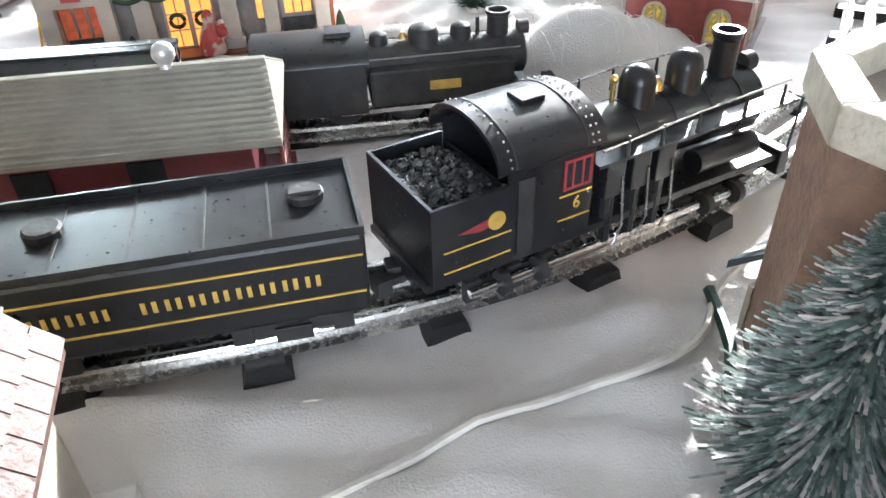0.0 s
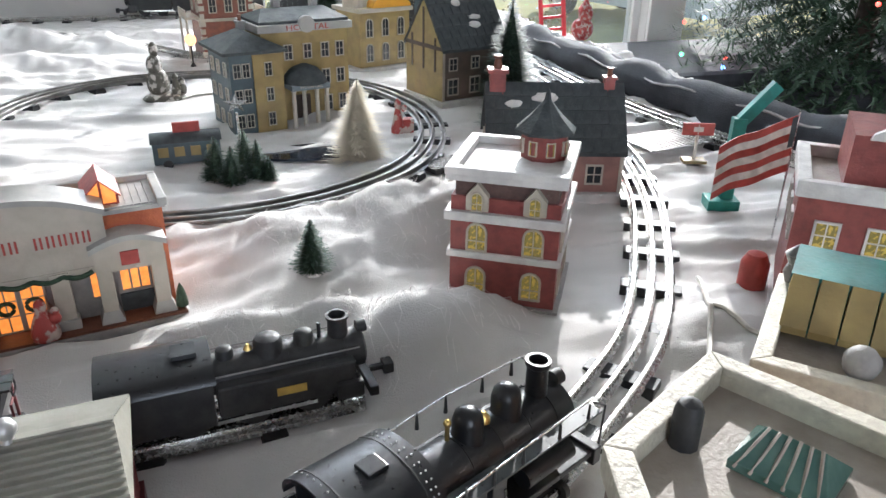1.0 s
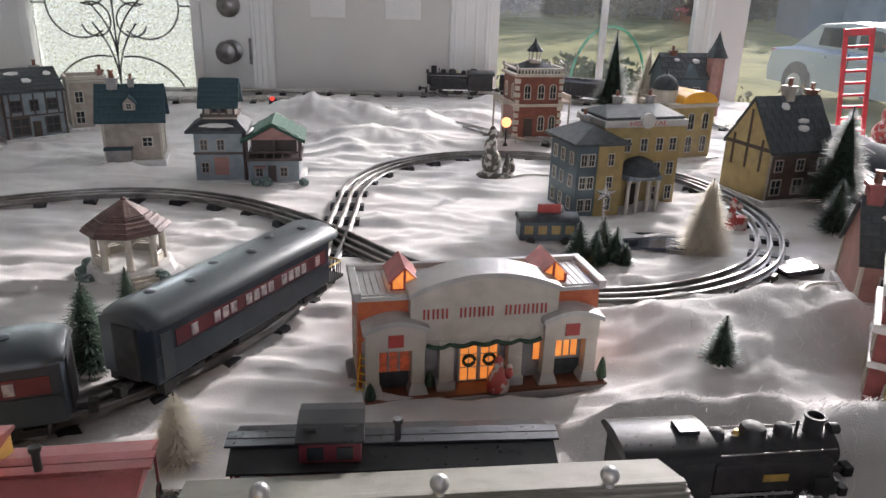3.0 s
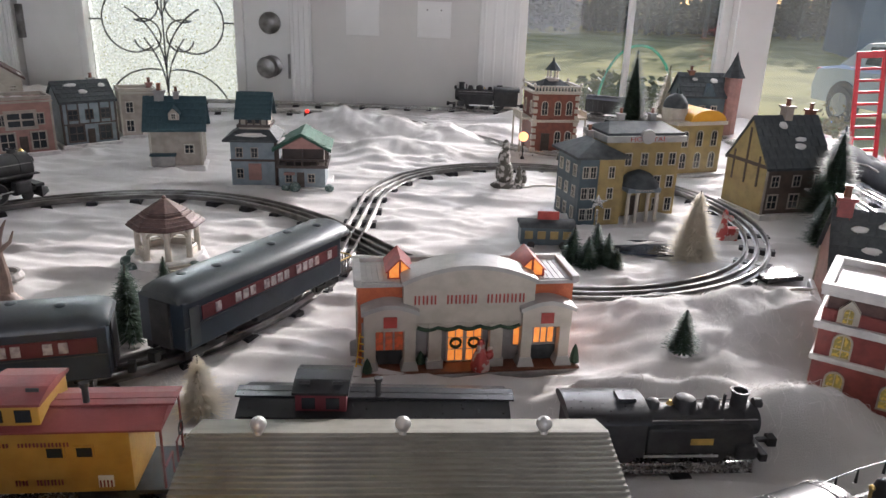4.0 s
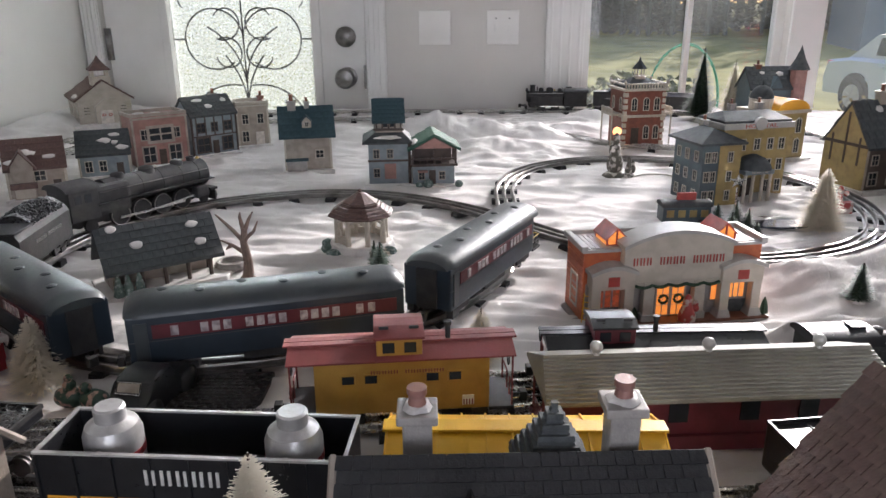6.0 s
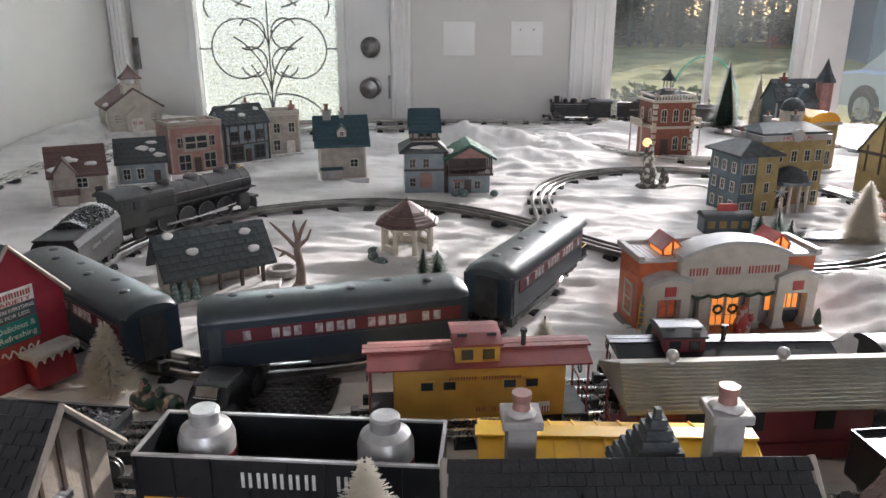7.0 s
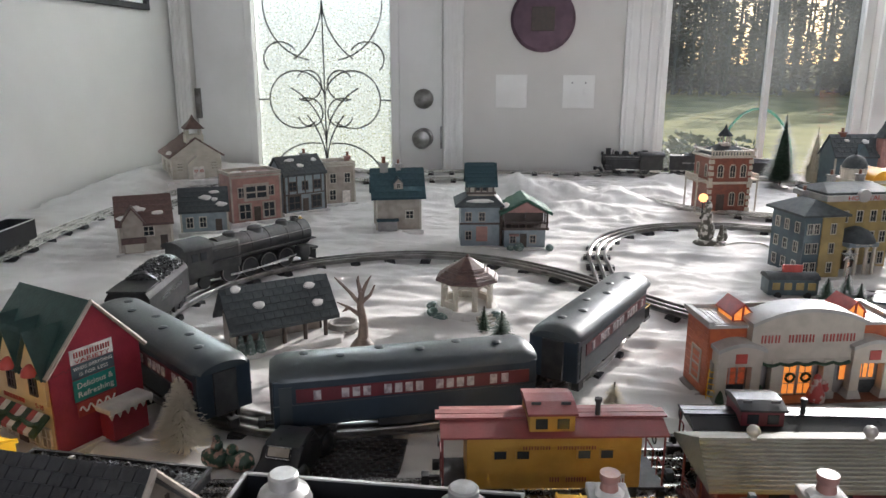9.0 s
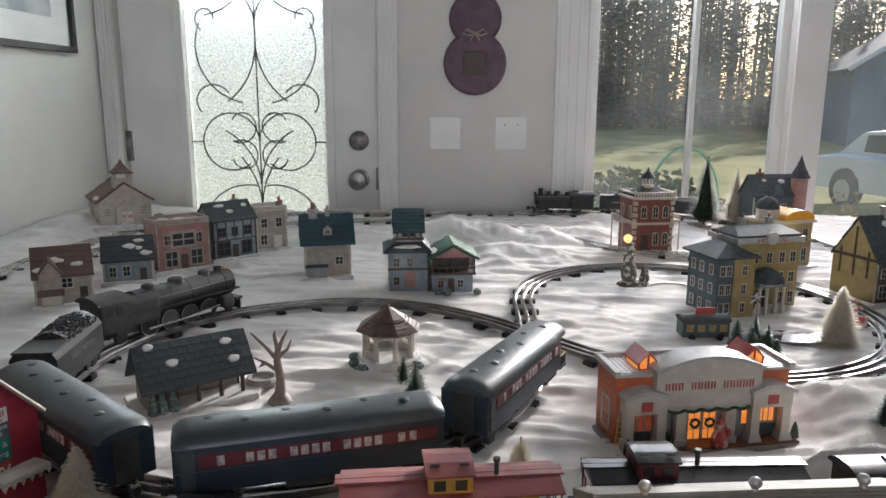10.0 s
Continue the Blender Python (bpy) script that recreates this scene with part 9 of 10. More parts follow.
# ---- the houses along the table's front edge ----
def front_cottage():
    e = thing("cottage", "cream cottage with a steep brown shingle roof and snowy eaves", "model house", -0.020, 0.290, 0.0, 12)
    w, d, h, r = 0.125, 0.100, 0.072, 0.082
    part("base", Geo().slab([(-0.075, -0.062), (0.075, -0.062), (0.075, 0.056), (-0.075, 0.056)], -0.008, 0.004), M_SNOW, e, bevel=0.002)
    part("wall", Geo().box(-w / 2, w / 2, -d / 2, d / 2, 0.003, h).prism([(-w / 2, h), (w / 2, h), (0, h + r)], -d / 2, d / 2), M_CREAM, e)
    rf = part("roof", Geo().gable(w, d, h, r, 0.008, 0.004, "y"), M_BROWNR, e, "brown shingle roof")
    shingles(rf, w, d, h, r, M_BROWNR, "y", 13, 12, over=0.008)
    for s in (-1, 1):
        part("barge_board", Geo().tube([(s * (w / 2 + 0.009), -d / 2 - 0.009, h - 0.008), (0, -d / 2 - 0.009, h + r + 0.004)], 0.0028, 6), M_STUCCO, e)
        snow_patch(e, s * (w / 2 - 0.004), -0.02, h + 0.010, 0.030, 0.062, 0, s * 52, seed=90 + s)
    dm = part("dormer", Geo().box(0.010, 0.044, -d / 2 - 0.016, 0.0, h, h + 0.030).prism([(0.010, h + 0.030), (0.044, h + 0.030), (0.027, h + 0.054)], -d / 2 - 0.016, 0.0), M_CREAM, e, "cream dormer")
    part("dormer_roof", Geo().gable(0.034, 0.070, h + 0.030, 0.024, 0.005, 0.004, "y", 0.027, -0.024), M_BROWNR, dm)
    win(dm, 0.027, -d / 2 - 0.016, h + 0.008, 0.010, 0.016, M_TERRA)
    for y in (-d / 2, 0.02):
        part("finial", Geo().lathe([(0.004, 0), (0.005, 0.004), (0.002, 0.008), (0.004, 0.012), (0.0005, 0.018)], 10, 0, y, h + r + 0.003), M_TERRA, e, smooth=True)
    part("finial", Geo().lathe([(0.004, 0), (0.005, 0.004), (0.002, 0.008), (0.004, 0.012), (0.0005, 0.018)], 10, 0.027, -d / 2 - 0.012, h + 0.056), M_TERRA, dm, smooth=True)
    for x in (-0.03, 0.03):
        win(e, x, -d / 2, 0.020, 0.018, 0.026, M_TERRA)
    return e


front_cottage()


def manor(label, x, y, rz, w, d, h, r, cm, gable_end, chims):
    e = thing("manor_house", label, "model house", x, y, 0.0, rz)
    part("base", Geo().slab([(-w / 2 - 0.008, -d / 2 - 0.01), (w / 2 + 0.008, -d / 2 - 0.01), (w / 2 + 0.008, d / 2 + 0.006), (-w / 2 - 0.008, d / 2 + 0.006)], -0.008, 0.004), M_SNOW, e, bevel=0.002)
    g2 = Geo().prism([(-d / 2, h), (d / 2, h), (0, h + r)], -w / 2, w / 2)
    part("wall", Geo().box(-w / 2, w / 2, -d / 2, d / 2, 0.003, h).add([(b, -a, c) for a, b, c in g2.v], g2.f), M_STUCCO, e)
    rf = part("roof", Geo().gable(w, d, h, r, 0.007, 0.004, "x"), M_BLACKR, e, "near-black slate roof")
    shingles(rf, w, d, h, r, M_BLACKR, "x", 9, 20, over=0.007)
    for s in (-1, 1):
        part("barge_board", Geo().tube([(s * (w / 2 + 0.008), -d / 2 - 0.008, h - 0.007), (s * (w / 2 + 0.008), 0, h + r + 0.004), (s * (w / 2 + 0.008), d / 2 + 0.008, h - 0.007)], 0.0026, 6), M_STUCCO, e)
        for q in (-0.02, 0.0, 0.02):
            part("timber", Geo().box(s * w / 2 - 0.0014, s * w / 2 + 0.0014, q - 0.0016, q + 0.0016, h * 0.6, h + r * (1 - abs(q) * 2 / d) - 0.004), M_TIMBER, e)
    for gx in gable_end:
        gb = part("front_gable", Geo().prism([(gx - 0.026, 0.004), (gx + 0.026, 0.004), (gx + 0.026, h - 0.006), (gx, h + r * 0.72), (gx - 0.026, h - 0.006)], -d / 2 - 0.014, -0.006), M_STUCCO, e)
        part("gable_roof", Geo().gable(0.052, d / 2 + 0.010, h - 0.006, r * 0.72 + 0.006, 0.006, 0.004, "y", gx, -d / 4 - 0.008), M_BLACKR, gb)
        part("finial", Geo().lathe([(0.004, 0), (0.0055, 0.004), (0.002, 0.009), (0.0045, 0.014), (0.0005, 0.022)], 10, gx, -d / 2 - 0.012, h + r * 0.72 + 0.004), M_FIG, gb, "snow-white finial", smooth=True)
        win(gb, gx, -d / 2 - 0.014, 0.05, 0.012, 0.020, M_TIMBER)
    for cx, cy, ch in chims:
        c = part("chimney", Geo().cbox(cx, cy, h, 0.018, 0.018, ch - h).cbox(cx, cy, ch, 0.025, 0.025, 0.006), cm, e, bevel=0.0012)
        part("chimney_pot", Geo().lathe([(0.0062, 0), (0.005, 0.008), (0.0062, 0.010), (0.0062, 0.014)], 12, cx, cy, ch + 0.006), M_PINK, c, smooth=True)
        snow_patch(c, cx, cy, ch + 0.0065, 0.022, 0.022, seed=int(1000 * (cx + 1)))
    return e


M_BLACKR = paint("near_black_slate", (0.022, 0.023, 0.025), 0.42, col2=(0.035, 0.036, 0.038), scale=90, bump=0.5)
mn = manor("dark roofed manor with grey stone chimneys", -0.233, 0.322, 4, 0.200, 0.092, 0.064, 0.040, M_STONE, (-0.03,), ((-0.060, 0.030, 0.116), (0.062, 0.018, 0.126)))
part("turret_roof", Geo().lathe([(0.034, 0), (0.033, 0.003), (0.018, 0.022), (0.0005, 0.046)], 4, 0.022, 0.022, 0.082, turn=math.pi / 4), M_SLATE, mn, "four-sided slate turret")
for r_ in range(8):
    k = (r_ + 0.5) / 8
    part("slate_course", Geo().lathe([(0.0345 * (1 - k) + 0.0006, 0.046 * k + 0.0005), (0.0355 * (1 - k) + 0.0006, 0.046 * k + 0.0008), (0.0335 * (1 - k) + 0.0006, 0.046 * k + 0.0040)], 4, 0.022, 0.022, 0.082, turn=math.pi / 4), M_SLATE, mn)
manor("dark roofed half-timbered manor with pink chimneys", -0.672, 0.330, -6, 0.190, 0.088, 0.084, 0.046, M_PINK, (0.066, -0.03), ((-0.072, 0.020, 0.126), (-0.040, -0.022, 0.112)))


# ---- on the walls ----
def plate(label, x, z, toggles):
    e = thing("switch_plate", label, "wall plate", x, WALL_Y, z)
    part("plate", Geo().box(-0.055, 0.055, -0.006, -0.0005, -0.057, 0.057), M_TRIM, e, bevel=0.002)
    for t in toggles:
        part("switch", Geo().box(t - 0.006, t + 0.006, -0.012, -0.005, -0.012, 0.012), M_TRIM, e, bevel=0.001)
        part("screw", Geo().cyl(0.003, 0.001, t, -0.007, 0.03, "y", 8), M_RAILD, e)


plate("white blank double switch plate", -0.415, 0.277, ())
plate("white double switch plate with two toggles", -0.180, 0.277, (-0.023, 0.023))
M_FELT = paint("plum_wool", (0.16, 0.10, 0.13), 0.9, col2=(0.11, 0.07, 0.09), scale=25, bump=0.8)
wh = thing("wall_hanging", "plum snowman-shaped wall hanging with a raffia bow", "wall hanging", -0.312, WALL_Y, 0.52)
part("lower_disc", Geo().lathe([(0.105, 0), (0.111, -0.010), (0.100, -0.022), (0.01, -0.026)], 28, 0, -0.001, 0, "y"), M_FELT, wh, smooth=True)
part("middle_disc", Geo().lathe([(0.088, 0), (0.092, -0.010), (0.082, -0.020), (0.01, -0.024)], 28, 0, -0.001, 0.15, "y"), M_FELT, wh, smooth=True)
part("upper_disc", Geo().lathe([(0.070, 0), (0.073, -0.010), (0.064, -0.018), (0.01, -0.022)], 28, 0, -0.001, 0.27, "y"), M_FELT, wh, smooth=True)
part("label_patch", Geo().box(-0.040, 0.040, -0.030, -0.024, -0.040, 0.040), M_TIMBER, wh, bevel=0.002)
for s in (-1, 1):
    part("bow_loop", Geo().tube([(0, -0.03, 0.10), (s * 0.030, -0.034, 0.112), (s * 0.042, -0.032, 0.100), (s * 0.020, -0.032, 0.092), (0, -0.03, 0.10)], 0.004, 6), M_STUCCO, wh)
    part("bow_tail", Geo().tube([(0, -0.03, 0.10), (s * 0.018, -0.032, 0.074)], 0.003, 6), M_STUCCO, wh)
pf = thing("framed_picture", "framed grey landscape print with a pale mat", "picture", LEFT_X, 2.06, 0.80)
part("frame", Geo().box(0.0005, 0.02, -0.36, 0.36, -0.255, -0.235).box(0.0005, 0.02, -0.36, 0.36, 0.235, 0.255).box(0.0005, 0.02, -0.36, -0.34, -0.235, 0.235).box(0.0005, 0.02, 0.34, 0.36, -0.235, 0.235), M_SOOT, pf, bevel=0.002)
part("mat", Geo().box(0.0005, 0.006, -0.34, 0.34, -0.235, 0.235), M_TRIM, pf)
part("print", Geo().box(0.006, 0.008, -0.24, 0.24, -0.15, 0.15), paint("grey_print", (0.40, 0.42, 0.42), 0.4, col2=(0.20, 0.22, 0.22), scale=9), pf)

# ---- the room's right-hand side: rolled cover, bench, ladder toy and decorated tree ----
M_DARKC = paint("charcoal_cloth", (0.050, 0.052, 0.060), 0.85, col2=(0.035, 0.037, 0.043), scale=30, bump=0.6)
roll = [(0.83, 1.84), (0.83, 1.64), (0.845, 1.40), (0.875, 1.17), (0.93, 0.97), (1.00, 0.80)]
pts = smooth_path(roll, False, 0.03)
cov = thing("rolled_cover", "charcoal cover rolled along the table's edge", "cover", 0, 0)
part("roll", Geo().tube([(p.x, p.y, 0.022 + 0.004 * math.sin(i * 1.3)) for i, p in enumerate(pts)], [0.032 + 0.005 * math.sin(i * 0.9) for i in range(len(pts))], 12), M_DARKC, cov, smooth=True)
part("fold", Geo().tube([(p.x + 0.052, p.y + 0.006, 0.010 + 0.003 * math.sin(i * 0.8)) for i, p in enumerate(pts)], [0.022 + 0.005 * math.sin(i * 1.4) for i in range(len(pts))], 10), M_DARKC, cov, "flatter fold of the cover", smooth=True)
part("hem", Geo().tube([(p.x - 0.026, p.y, 0.040 + 0.004 * math.sin(i * 1.3)) for i, p in enumerate(pts)], 0.0022, 5), M_STONE, cov, "pale stitched hem", smooth=True)
bn = thing("window_bench", "charcoal upholstered bench under the window", "bench", 1.75, 2.20, FLOOR_Z)
part("seat", Geo().box(-0.66, 0.9, -0.28, 0.36, 0.30, 0.62), M_DARKC, bn, bevel=0.03)
for sx in (-0.58, 0.8):
    for sy in (-0.2, 0.28):
        part("leg", Geo().cbox(sx, sy, 0.0, 0.05, 0.05, 0.30), M_FLOOR, bn)
part("cushion", Geo().box(-0.62, 0.86, -0.24, 0.30, 0.622, 0.69), M_DARKC, bn, bevel=0.025)
M_LRED = paint("red_plastic", (0.75, 0.02, 0.03), 0.35, scale=20, bump=0.05)
ld = thing("toy_ladder", "bright red plastic toy ladder leaning by the window", "toy ladder", 0.985, 1.92, 0.0, -14)
ld.matrix_world = pose(0.955, 1.98, 0.0, -2, -6, -14) @ Matrix.Scale(0.84, 4)
for s in (-1, 1):
    part("rail", Geo().box(s * 0.034 - 0.006, s * 0.034 + 0.006, -0.006, 0.006, 0, 0.30), M_LRED, ld, bevel=0.002)
for i in range(8):
    part("rung", Geo().box(-0.028, 0.028, -0.005, 0.005, 0.020 + 0.034 * i, 0.028 + 0.034 * i), M_LRED, ld, bevel=0.001)
part("top_plate", Geo().box(-0.040, 0.040, -0.007, 0.007, 0.292, 0.312), M_LRED, ld, bevel=0.002)
solo("santa_doll", Geo().ball(0.038, 0, 0, 0.030, 12, 1, 0.9, 1.0).ball(0.024, 0.006, -0.004, 0.075, 12).lathe([(0.026, 0.084), (0.018, 0.104), (0.006, 0.122), (0.001, 0.126)], 14, 0.006, 0, 0).ball(0.008, 0.010, 0, 0.128, 8), M_FIGRED, "red and white plush holiday doll by the ladder", "doll", smooth=True, m=pose(1.02, 1.95, 0.0) @ Matrix.Scale(0.75, 4))


def decorated_tree(x, y):
    rnd = random.Random(77)
    e = thing("decorated_tree", "large dark green decorated tree with coloured lights", "holiday tree", x, y, FLOOR_Z)
    part("trunk", Geo().tube([(0, 0, 0), (0, 0, 2.1)], [0.045, 0.012], 10), M_TIMBER, e)
    v, f = [], []
    tips = []
    for i in range(2300):
        k = rnd.random() ** 0.8
        z = 0.35 + 1.75 * k
        a = rnd.uniform(0, 2 * math.pi)
        rr = 0.66 * (1 - k) + 0.07
        r0, r1 = rr * 0.25, rr * rnd.uniform(0.75, 1.1)
        p0, p1 = Vector((r0 * math.cos(a), r0 * math.sin(a), z)), Vector((r1 * math.cos(a), r1 * math.sin(a), z - 0.12 * rr / 0.6 + rnd.uniform(-0.03, 0.03)))
        tips.append(p1)
        d = (p1 - p0)
        for j in range(30):
            t = 0.25 + 0.75 * j / 30
            c = p0 + d * t
            o = Vector((rnd.uniform(-1, 1), rnd.uniform(-1, 1), rnd.uniform(-0.5, 0.9))).normalized() * 0.045 + d.normalized() * 0.03
            w = Vector((-d.y, d.x, 0)).normalized() * 0.0052
            m = len(v)
            v += [tuple(c - w), tuple(c + w), tuple(c + o)]
            f.append((m, m + 1, m + 2))
    me = bpy.data.meshes.new("needles")
    me.from_pydata(v, [], f)
    me.materials.append(M_DGREEN)
    ob = new("needles", me)
    ob.parent = e
    tagged(ob, kind="stuff")
    cols = [paint("fairy_" + n, c, 0.4, emit=(c, 5.0)) for n, c in (("red", (1.0, 0.06, 0.04)), ("amber", (1.0, 0.55, 0.12)), ("green", (0.1, 0.9, 0.25)), ("blue", (0.15, 0.35, 1.0)))]
    bulbs = [Geo().ball(0.006, n=6).data("fairy_light", c) for c in cols]
    for i, p in enumerate(tips[:150]):
        part("fairy_light", bulbs[i % 4], cols[i % 4], e, m=Matrix.Translation(p * 0.98))
    return e


decorated_tree(1.96, 2.00)

# ---- out of doors ----
GZ = -1.58
n = 60
g = Geo()
for j in range(n + 1):
    for i in range(n + 1):
        x, y = -900 + 1800 * (i / n), WALL_Y + T + 1400 * (j / n) ** 3
        g.v.append((x if j > 20 else x * (0.03 + 0.97 * (j / 20)), y, GZ + (0.10 * noise.noise((x * 0.1, y * 0.1, 0)) if 3 < y < 60 else 0)))
g.f = [(j * (n + 1) + i, j * (n + 1) + i + 1, (j + 1) * (n + 1) + i + 1, (j + 1) * (n + 1) + i) for j in range(n) for i in range(n)]
solo("ground", g, M_LAWN, "rough winter lawn in low sunlight", "ground", "structure", smooth=True)
M_LEAF = paint("hedge_leaf", (0.09, 0.12, 0.035), 0.6, col2=(0.16, 0.15, 0.06), scale=1.5)
M_RUST = paint("autumn_leaf", (0.42, 0.13, 0.03), 0.6, col2=(0.30, 0.16, 0.04), scale=2.0)
M_CONIF = paint("far_conifer", (0.13, 0.14, 0.11), 0.8, col2=(0.19, 0.19, 0.16), scale=0.4)
M_BARK = paint("far_bark", (0.10, 0.08, 0.065), 0.9, scale=2)


def leaf_cloud(rnd, count, cx, cy, cz, rx, ry, rz, size):
    v, f = [], []
    for _ in range(count):
        while True:
            p = Vector((rnd.uniform(-1, 1), rnd.uniform(-1, 1), rnd.uniform(-1, 1)))
            if 0.25 < p.length < 1:
                break
        p *= 0.8 + 0.3 * noise.noise(p * 2.3 + Vector((cx, cy, 0)))
        c = Vector((cx + p.x * rx, cy + p.y * ry, cz + p.z * rz))
        a = Vector((rnd.uniform(-1, 1), rnd.uniform(-1, 1), rnd.uniform(-1, 1))).normalized() * size
        b = a.cross(Vector((rnd.uniform(-1, 1), rnd.uniform(-1, 1), rnd.uniform(-1, 1)))).normalized() * size * 0.6
        m = len(v)
        v += [tuple(c - a), tuple(c + b), tuple(c + a), tuple(c - b)]
        f.append((m, m + 1, m + 2, m + 3))
    return v, f


def bush(label, x, y, rx, ry, rz, count, size, mat, seed, z=GZ):
    rnd = random.Random(seed)
    e = thing("bush", label, "bush", x, y, z)
    part("stem", Geo().tube([(0, 0, 0), (0.05 * rx, 0, rz)], [0.03 * rx + 0.01, 0.01], 6), M_BARK, e)
    for i in range(5):
        a = i * 1.256
        part("branch", Geo().tube([(0, 0, rz * 0.2), (0.5 * rx * math.cos(a), 0.5 * ry * math.sin(a), rz * 1.2)], [0.015, 0.004], 5), M_BARK, e)
    v, f = leaf_cloud(rnd, count, 0, 0, rz, rx, ry, rz, size)
    me = bpy.data.meshes.new("leaves")
    me.from_pydata(v, [], f)
    me.materials.append(mat)
    ob = new("leaves", me)
    ob.parent = e
    tagged(ob, kind="stuff")
    return e


bush("tangled sunlit green bush on the lawn", 1.55, 8.6, 1.25, 1.0, 0.62, 4200, 0.055, M_LEAF, 1)
bush("low green bush on the lawn", 0.55, 7.0, 0.8, 0.8, 0.50, 2600, 0.045, M_LEAF, 2)
bush("rust coloured autumn shrub below the window", 3.10, 6.3, 0.42, 0.42, 0.42, 1500, 0.035, M_RUST, 3)
bush("rust coloured autumn shrub by the parked car", 3.75, 6.7, 0.36, 0.36, 0.36, 1200, 0.035, M_RUST, 4)
bush("thin dry yellow weeds on the lawn", 3.60, 7.8, 0.30, 0.30, 0.55, 500, 0.035, paint("dry_weed", (0.34, 0.26, 0.10), 0.8, scale=3), 5)
bush("thin dry yellow weeds beside the window", 2.75, 6.9, 0.22, 0.22, 0.60, 420, 0.03, paint("dry_stalk", (0.30, 0.24, 0.12), 0.8, scale=3), 6)
M_HOOP = paint("green_hose", (0.04, 0.30, 0.16), 0.35, scale=20)
hp_ = thing("garden_hoop", "thin green garden hoop standing outside the window", "garden hoop", 0.655, 3.35, GZ)
part("hoop", Geo().tube([(0.16 * math.cos(math.pi * i / 20), 0, 1.50 + 0.26 * math.sin(math.pi * i / 20)) for i in range(21)], 0.006, 7), M_HOOP, hp_, smooth=True)
for s in (-1, 1):
    part("hoop_leg", Geo().tube([(s * 0.16, 0, 0), (s * 0.16, 0, 1.50)], 0.006, 7), M_HOOP, hp_, smooth=True)

# far wood: boles with limbs of fine twigs and needles
rnd = random.Random(5)
v, f = [], []
for k in range(460):
    x, y = rnd.uniform(-34, 60), rnd.uniform(47, 64)
    h, r = rnd.uniform(8.5, 12.5), rnd.uniform(1.2, 2.6)
    core = Geo().lathe([(0.16, 0), (0.10, h * 0.5), (0.02, h * 0.97)], 5, x, y, GZ)
    f += [tuple(len(v) + i for i in q) for q in core.f]
    v += core.v
    full = rnd.uniform(0.35, 1.0)
    for q in range(420):
        t = rnd.random() ** 1.1
        z = GZ + h * (0.02 + 0.96 * t)
        rr = r * ((1 - t) ** full + 0.05) * rnd.uniform(0.1, 1.1)
        a = rnd.uniform(0, 2 * math.pi)
        c = Vector((x + rr * math.cos(a), y + rr * math.sin(a), z))
        s = rnd.uniform(0.15, 0.42)
        d1 = Vector((math.cos(a), math.sin(a), rnd.uniform(-0.6, 0.5))) * s
        d2 = Vector((-math.sin(a), math.cos(a), rnd.uniform(-0.4, 0.4))) * s * 0.45
        m = len(v)
        v += [tuple(c - d1 * 0.4), tuple(c + d2), tuple(c + d1), tuple(c - d2)]
        f.append((m, m + 1, m + 2, m + 3))
me = bpy.data.meshes.new("far_wood")
me.from_pydata(v, [], f)
me.materials.append(M_CONIF)
tagged(new("far_wood", me), "dark conifer wood beyond the lawn", "wood", kind="stuff")

# neighbouring garage
M_SIDING = paint("blue_grey_siding", (0.16, 0.22, 0.28), 0.6, col2=(0.13, 0.18, 0.23), scale=1.2)
M_GDOOR = paint("pale_garage_door", (0.24, 0.32, 0.40), 0.5, scale=1.5)
gh = thing("garage_building", "blue-grey clapboard garage with a gable roof", "garage", 19.8, 33.0, GZ, -14)
part("wall", Geo().box(-4.2, 4.2, -3, 4, 0, 3.2).prism([(-4.2, 3.2), (4.2, 3.2), (0, 6.0)], -3, 4), M_SIDING, gh)
part("roof", Geo().gable(8.4, 7.0, 3.2, 2.8, 0.35, 0.18, "y", 0, 0.5), M_SLATE, gh)
for s in (-1, 1):
    part("barge_board", Geo().tube([(s * 4.5, -3.4, 3.1), (0, -3.4, 6.15)], 0.09, 5), M_TRIM, gh)
gd_ = part("garage_door", Geo().box(-2.9, 0.3, -3.06, -3.0, 0, 2.5), M_GDOOR, gh)
for i in range(4):
    part("door_panel", Geo().box(-2.8, 0.2, -3.09, -3.05, 0.08 + 0.61 * i, 0.62 + 0.61 * i), M_GDOOR, gd_)
for i in range(15):
    part("clapboard", Geo().box(-4.23, 4.23, -3.035, -3.0, 0.1 + 0.2 * i, 0.27 + 0.2 * i), M_SIDING, gh) if i > 12 else part("clapboard", Geo().box(0.45, 4.23, -3.035, -3.0, 0.1 + 0.2 * i, 0.27 + 0.2 * i), M_SIDING, gh)


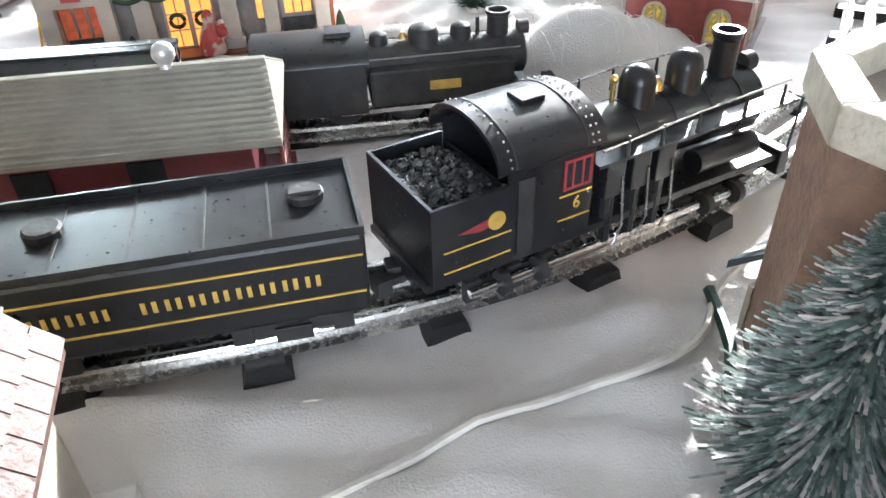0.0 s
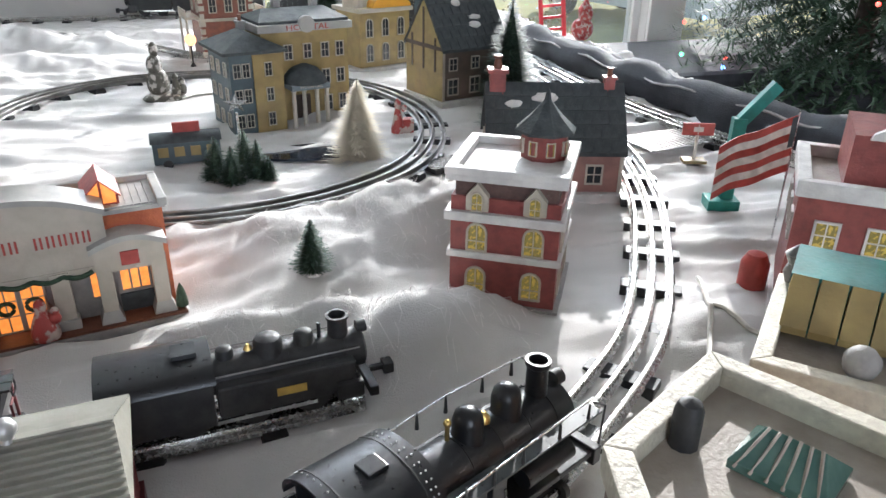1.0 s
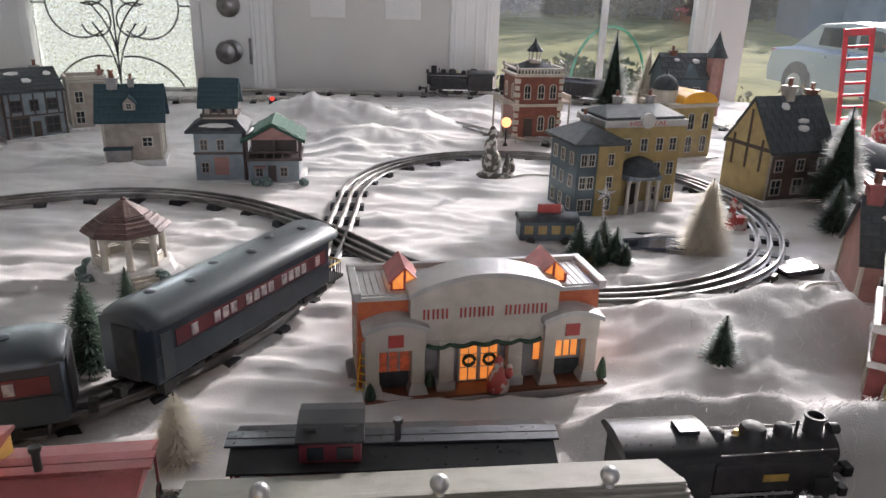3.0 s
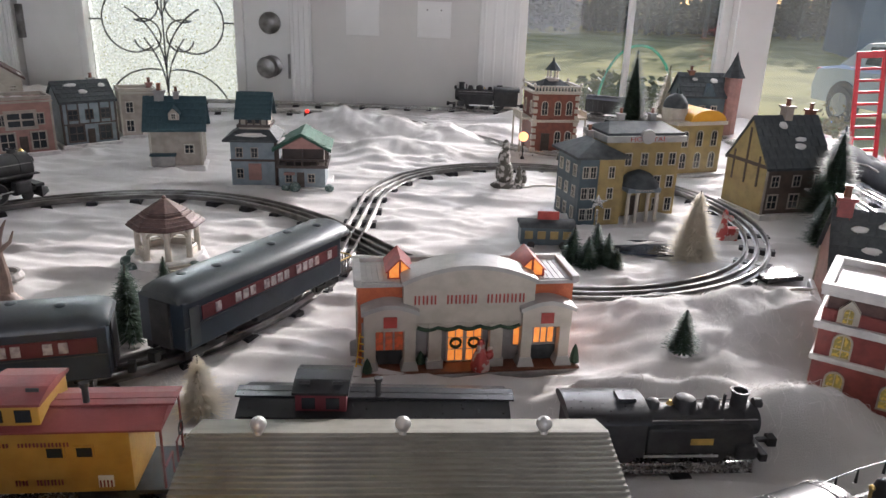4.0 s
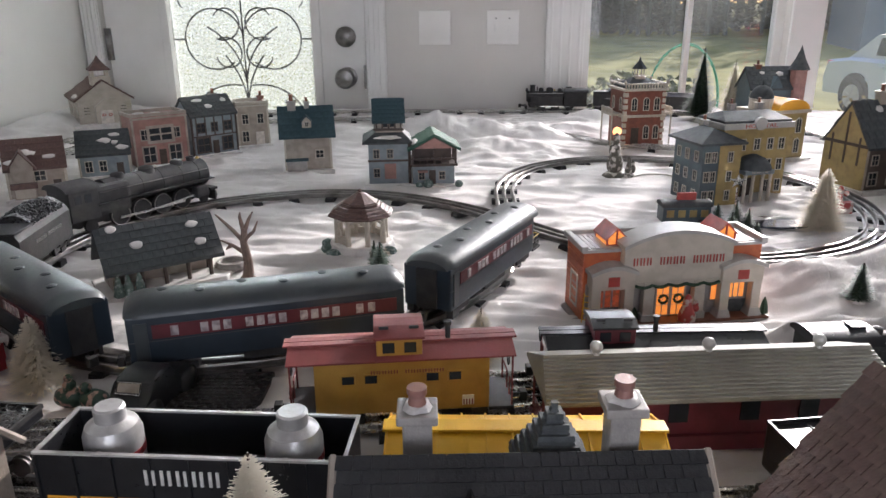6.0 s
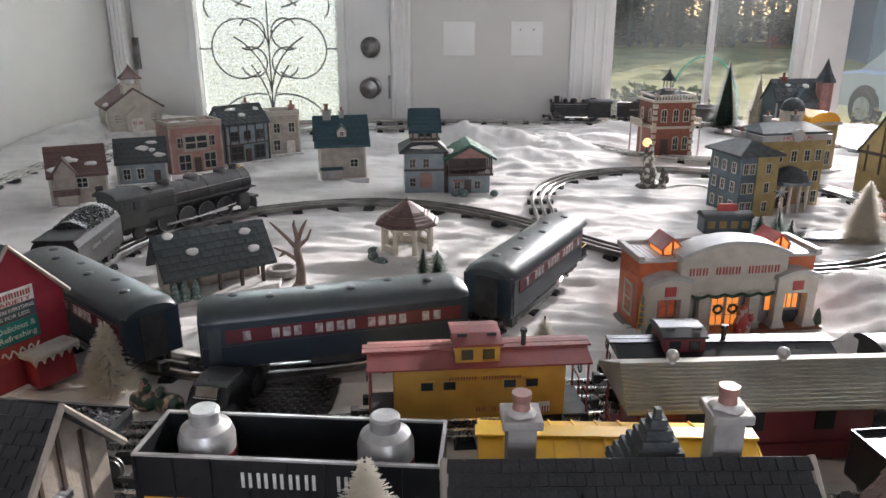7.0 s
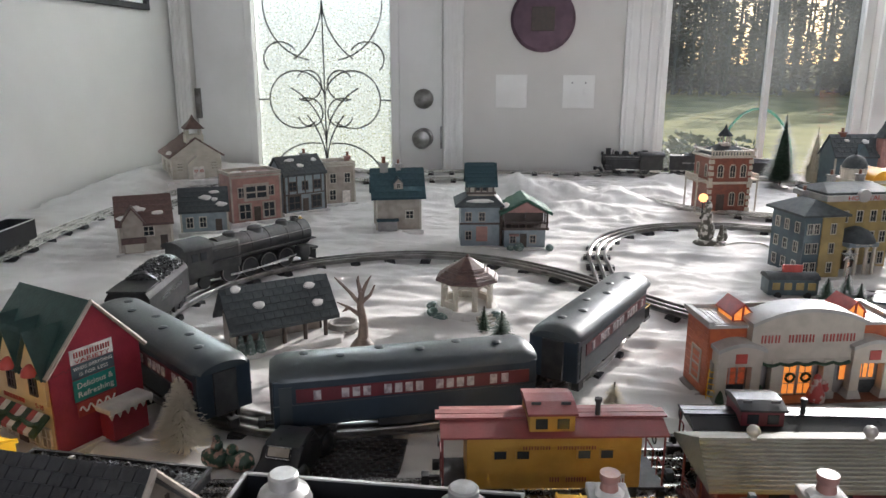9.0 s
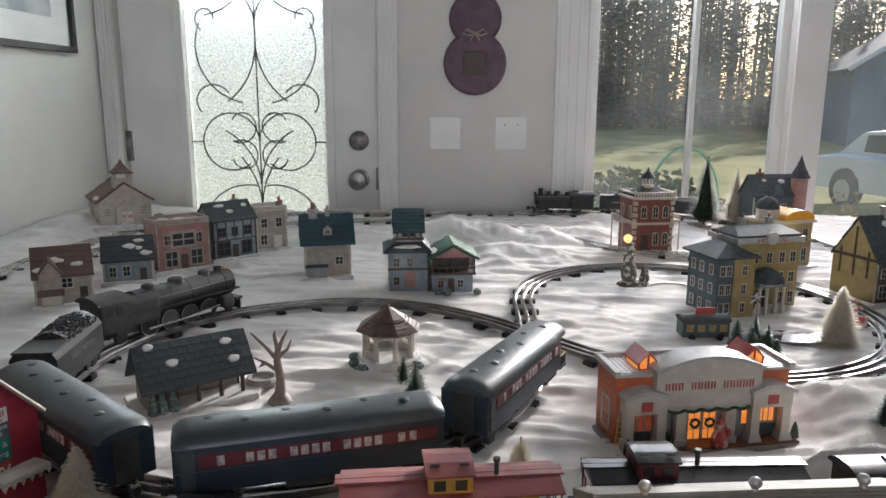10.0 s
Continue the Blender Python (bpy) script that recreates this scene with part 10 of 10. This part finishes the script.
def parked_car():
    M_CAR = paint("silver_blue_car_paint", (0.66, 0.70, 0.74), 0.25, 0.2, col2=(0.62, 0.66, 0.70), scale=1, bump=0, coat=0.6)
    M_CGL = paint("car_glass", (0.05, 0.065, 0.08), 0.06, bump=0)
    M_TYRE = paint("tyre_rubber", (0.02, 0.02, 0.02), 0.85)
    e = thing("parked_car", "silver-blue four-door saloon parked on the lawn", "car", 7.60, 12.55, GZ, -77)
    lo = [(-2.15, 0.32), (-2.20, 0.60), (-2.12, 0.92), (-1.55, 1.00), (1.05, 0.98), (1.75, 0.86), (2.12, 0.66), (2.15, 0.34)]
    k = [(-0.86, 0.90), (-0.80, 0.98), (-0.5, 1.0), (0.5, 1.0), (0.80, 0.98), (0.86, 0.90)]

    def hull(prof, k, lift):
        g, n = Geo(), len(prof)
        for y, q in k:
            g.v += [(x * (0.97 + 0.03 * q), y, lift + (z - lift) * q) for x, z in prof]
        for j in range(len(k) - 1):
            g.f += [(j * n + i, j * n + (i + 1) % n, (j + 1) * n + (i + 1) % n, (j + 1) * n + i) for i in range(n)]
        g.f += [tuple(range(n)), tuple((len(k) - 1) * n + i for i in range(n))]
        return g
    part("body", hull(lo, k, 0.3), M_CAR, e, smooth=True)
    hi = [(-1.70, 0.97), (-1.10, 1.40), (-0.30, 1.47), (0.35, 1.42), (1.15, 0.96)]
    part("cabin", hull(hi, [(-0.74, 0.95), (-0.62, 1.0), (0.62, 1.0), (0.74, 0.95)], 0.96), M_CAR, e, smooth=True)
    for s in (-1, 1):
        for pts in ([(-1.05, 1.04), (-0.22, 1.04), (-0.22, 1.37), (-0.98, 1.34)], [(-0.12, 1.04), (0.85, 1.04), (0.30, 1.35), (-0.12, 1.38)]):
            part("side_window", Geo().prism(pts, s * 0.745 - 0.012, s * 0.745 + 0.012), M_CGL, e)
        part("door_seam", Geo().box(-0.18, -0.165, s * 0.862 - 0.006, s * 0.862 + 0.006, 0.42, 0.96).box(0.92, 0.935, s * 0.862 - 0.006, s * 0.862 + 0.006, 0.42, 0.96), M_TYRE, e)
        for hx in (-0.85, 0.05):
            part("door_handle", Geo().box(hx, hx + 0.16, s * 0.875 - 0.015, s * 0.875 + 0.015, 0.84, 0.88), M_CAR, e, bevel=0.008)
        part("mirror", Geo().box(0.72, 0.86, s * 0.98 - 0.09, s * 0.98 + 0.09, 0.98, 1.10), M_CAR, e, bevel=0.03)
        part("rub_strip", Geo().box(-1.1, 1.0, s * 0.872 - 0.01, s * 0.872 + 0.01, 0.60, 0.64), M_CAR, e)
        part("tail_light", Geo().box(-2.16, -1.98, s * 0.72 - 0.12, s * 0.72 + 0.12, 0.74, 0.90), M_LRED, e, bevel=0.02)
        part("headlight", Geo().box(1.90, 2.10, s * 0.64 - 0.16, s * 0.64 + 0.16, 0.62, 0.76), M_SILVER, e, bevel=0.03)
        for x in (-1.32, 1.34):
            part("wheel_arch", Geo().cyl(0.37, 0.03, x, s * 0.868 - 0.015, 0.36, "y", 24), M_TYRE, e)
            w = part("wheel", Geo().lathe([(0.2, -0.10), (0.30, -0.10), (0.32, -0.06), (0.32, 0.06), (0.30, 0.10), (0.2, 0.10)], 26, x, s * 0.80, 0.32, "y"), M_TYRE, e, smooth=True)
            part("rim", Geo().cyl(0.205, 0.02, x, s * 0.905 - 0.01, 0.32, "y", 20), M_SILVER, w, smooth=True)
            for q in range(5):
                part("spoke", Geo().box(-0.02, 0.02, -0.012, 0.012, 0.03, 0.19), M_SILVER, w, m=pose(x, s * 0.918, 0.32, 0, q * 72, 0))
    part("windscreen", Geo().add([(0.42, -0.60, 1.40), (0.42, 0.60, 1.40), (1.12, 0.68, 1.00), (1.12, -0.68, 1.00)], [(0, 1, 2, 3)]), M_CGL, e)
    part("rear_screen", Geo().add([(-1.13, -0.58, 1.39), (-1.13, 0.58, 1.39), (-1.66, 0.66, 1.02), (-1.66, -0.66, 1.02)], [(0, 3, 2, 1)]), M_CGL, e)
    return e


parked_car()
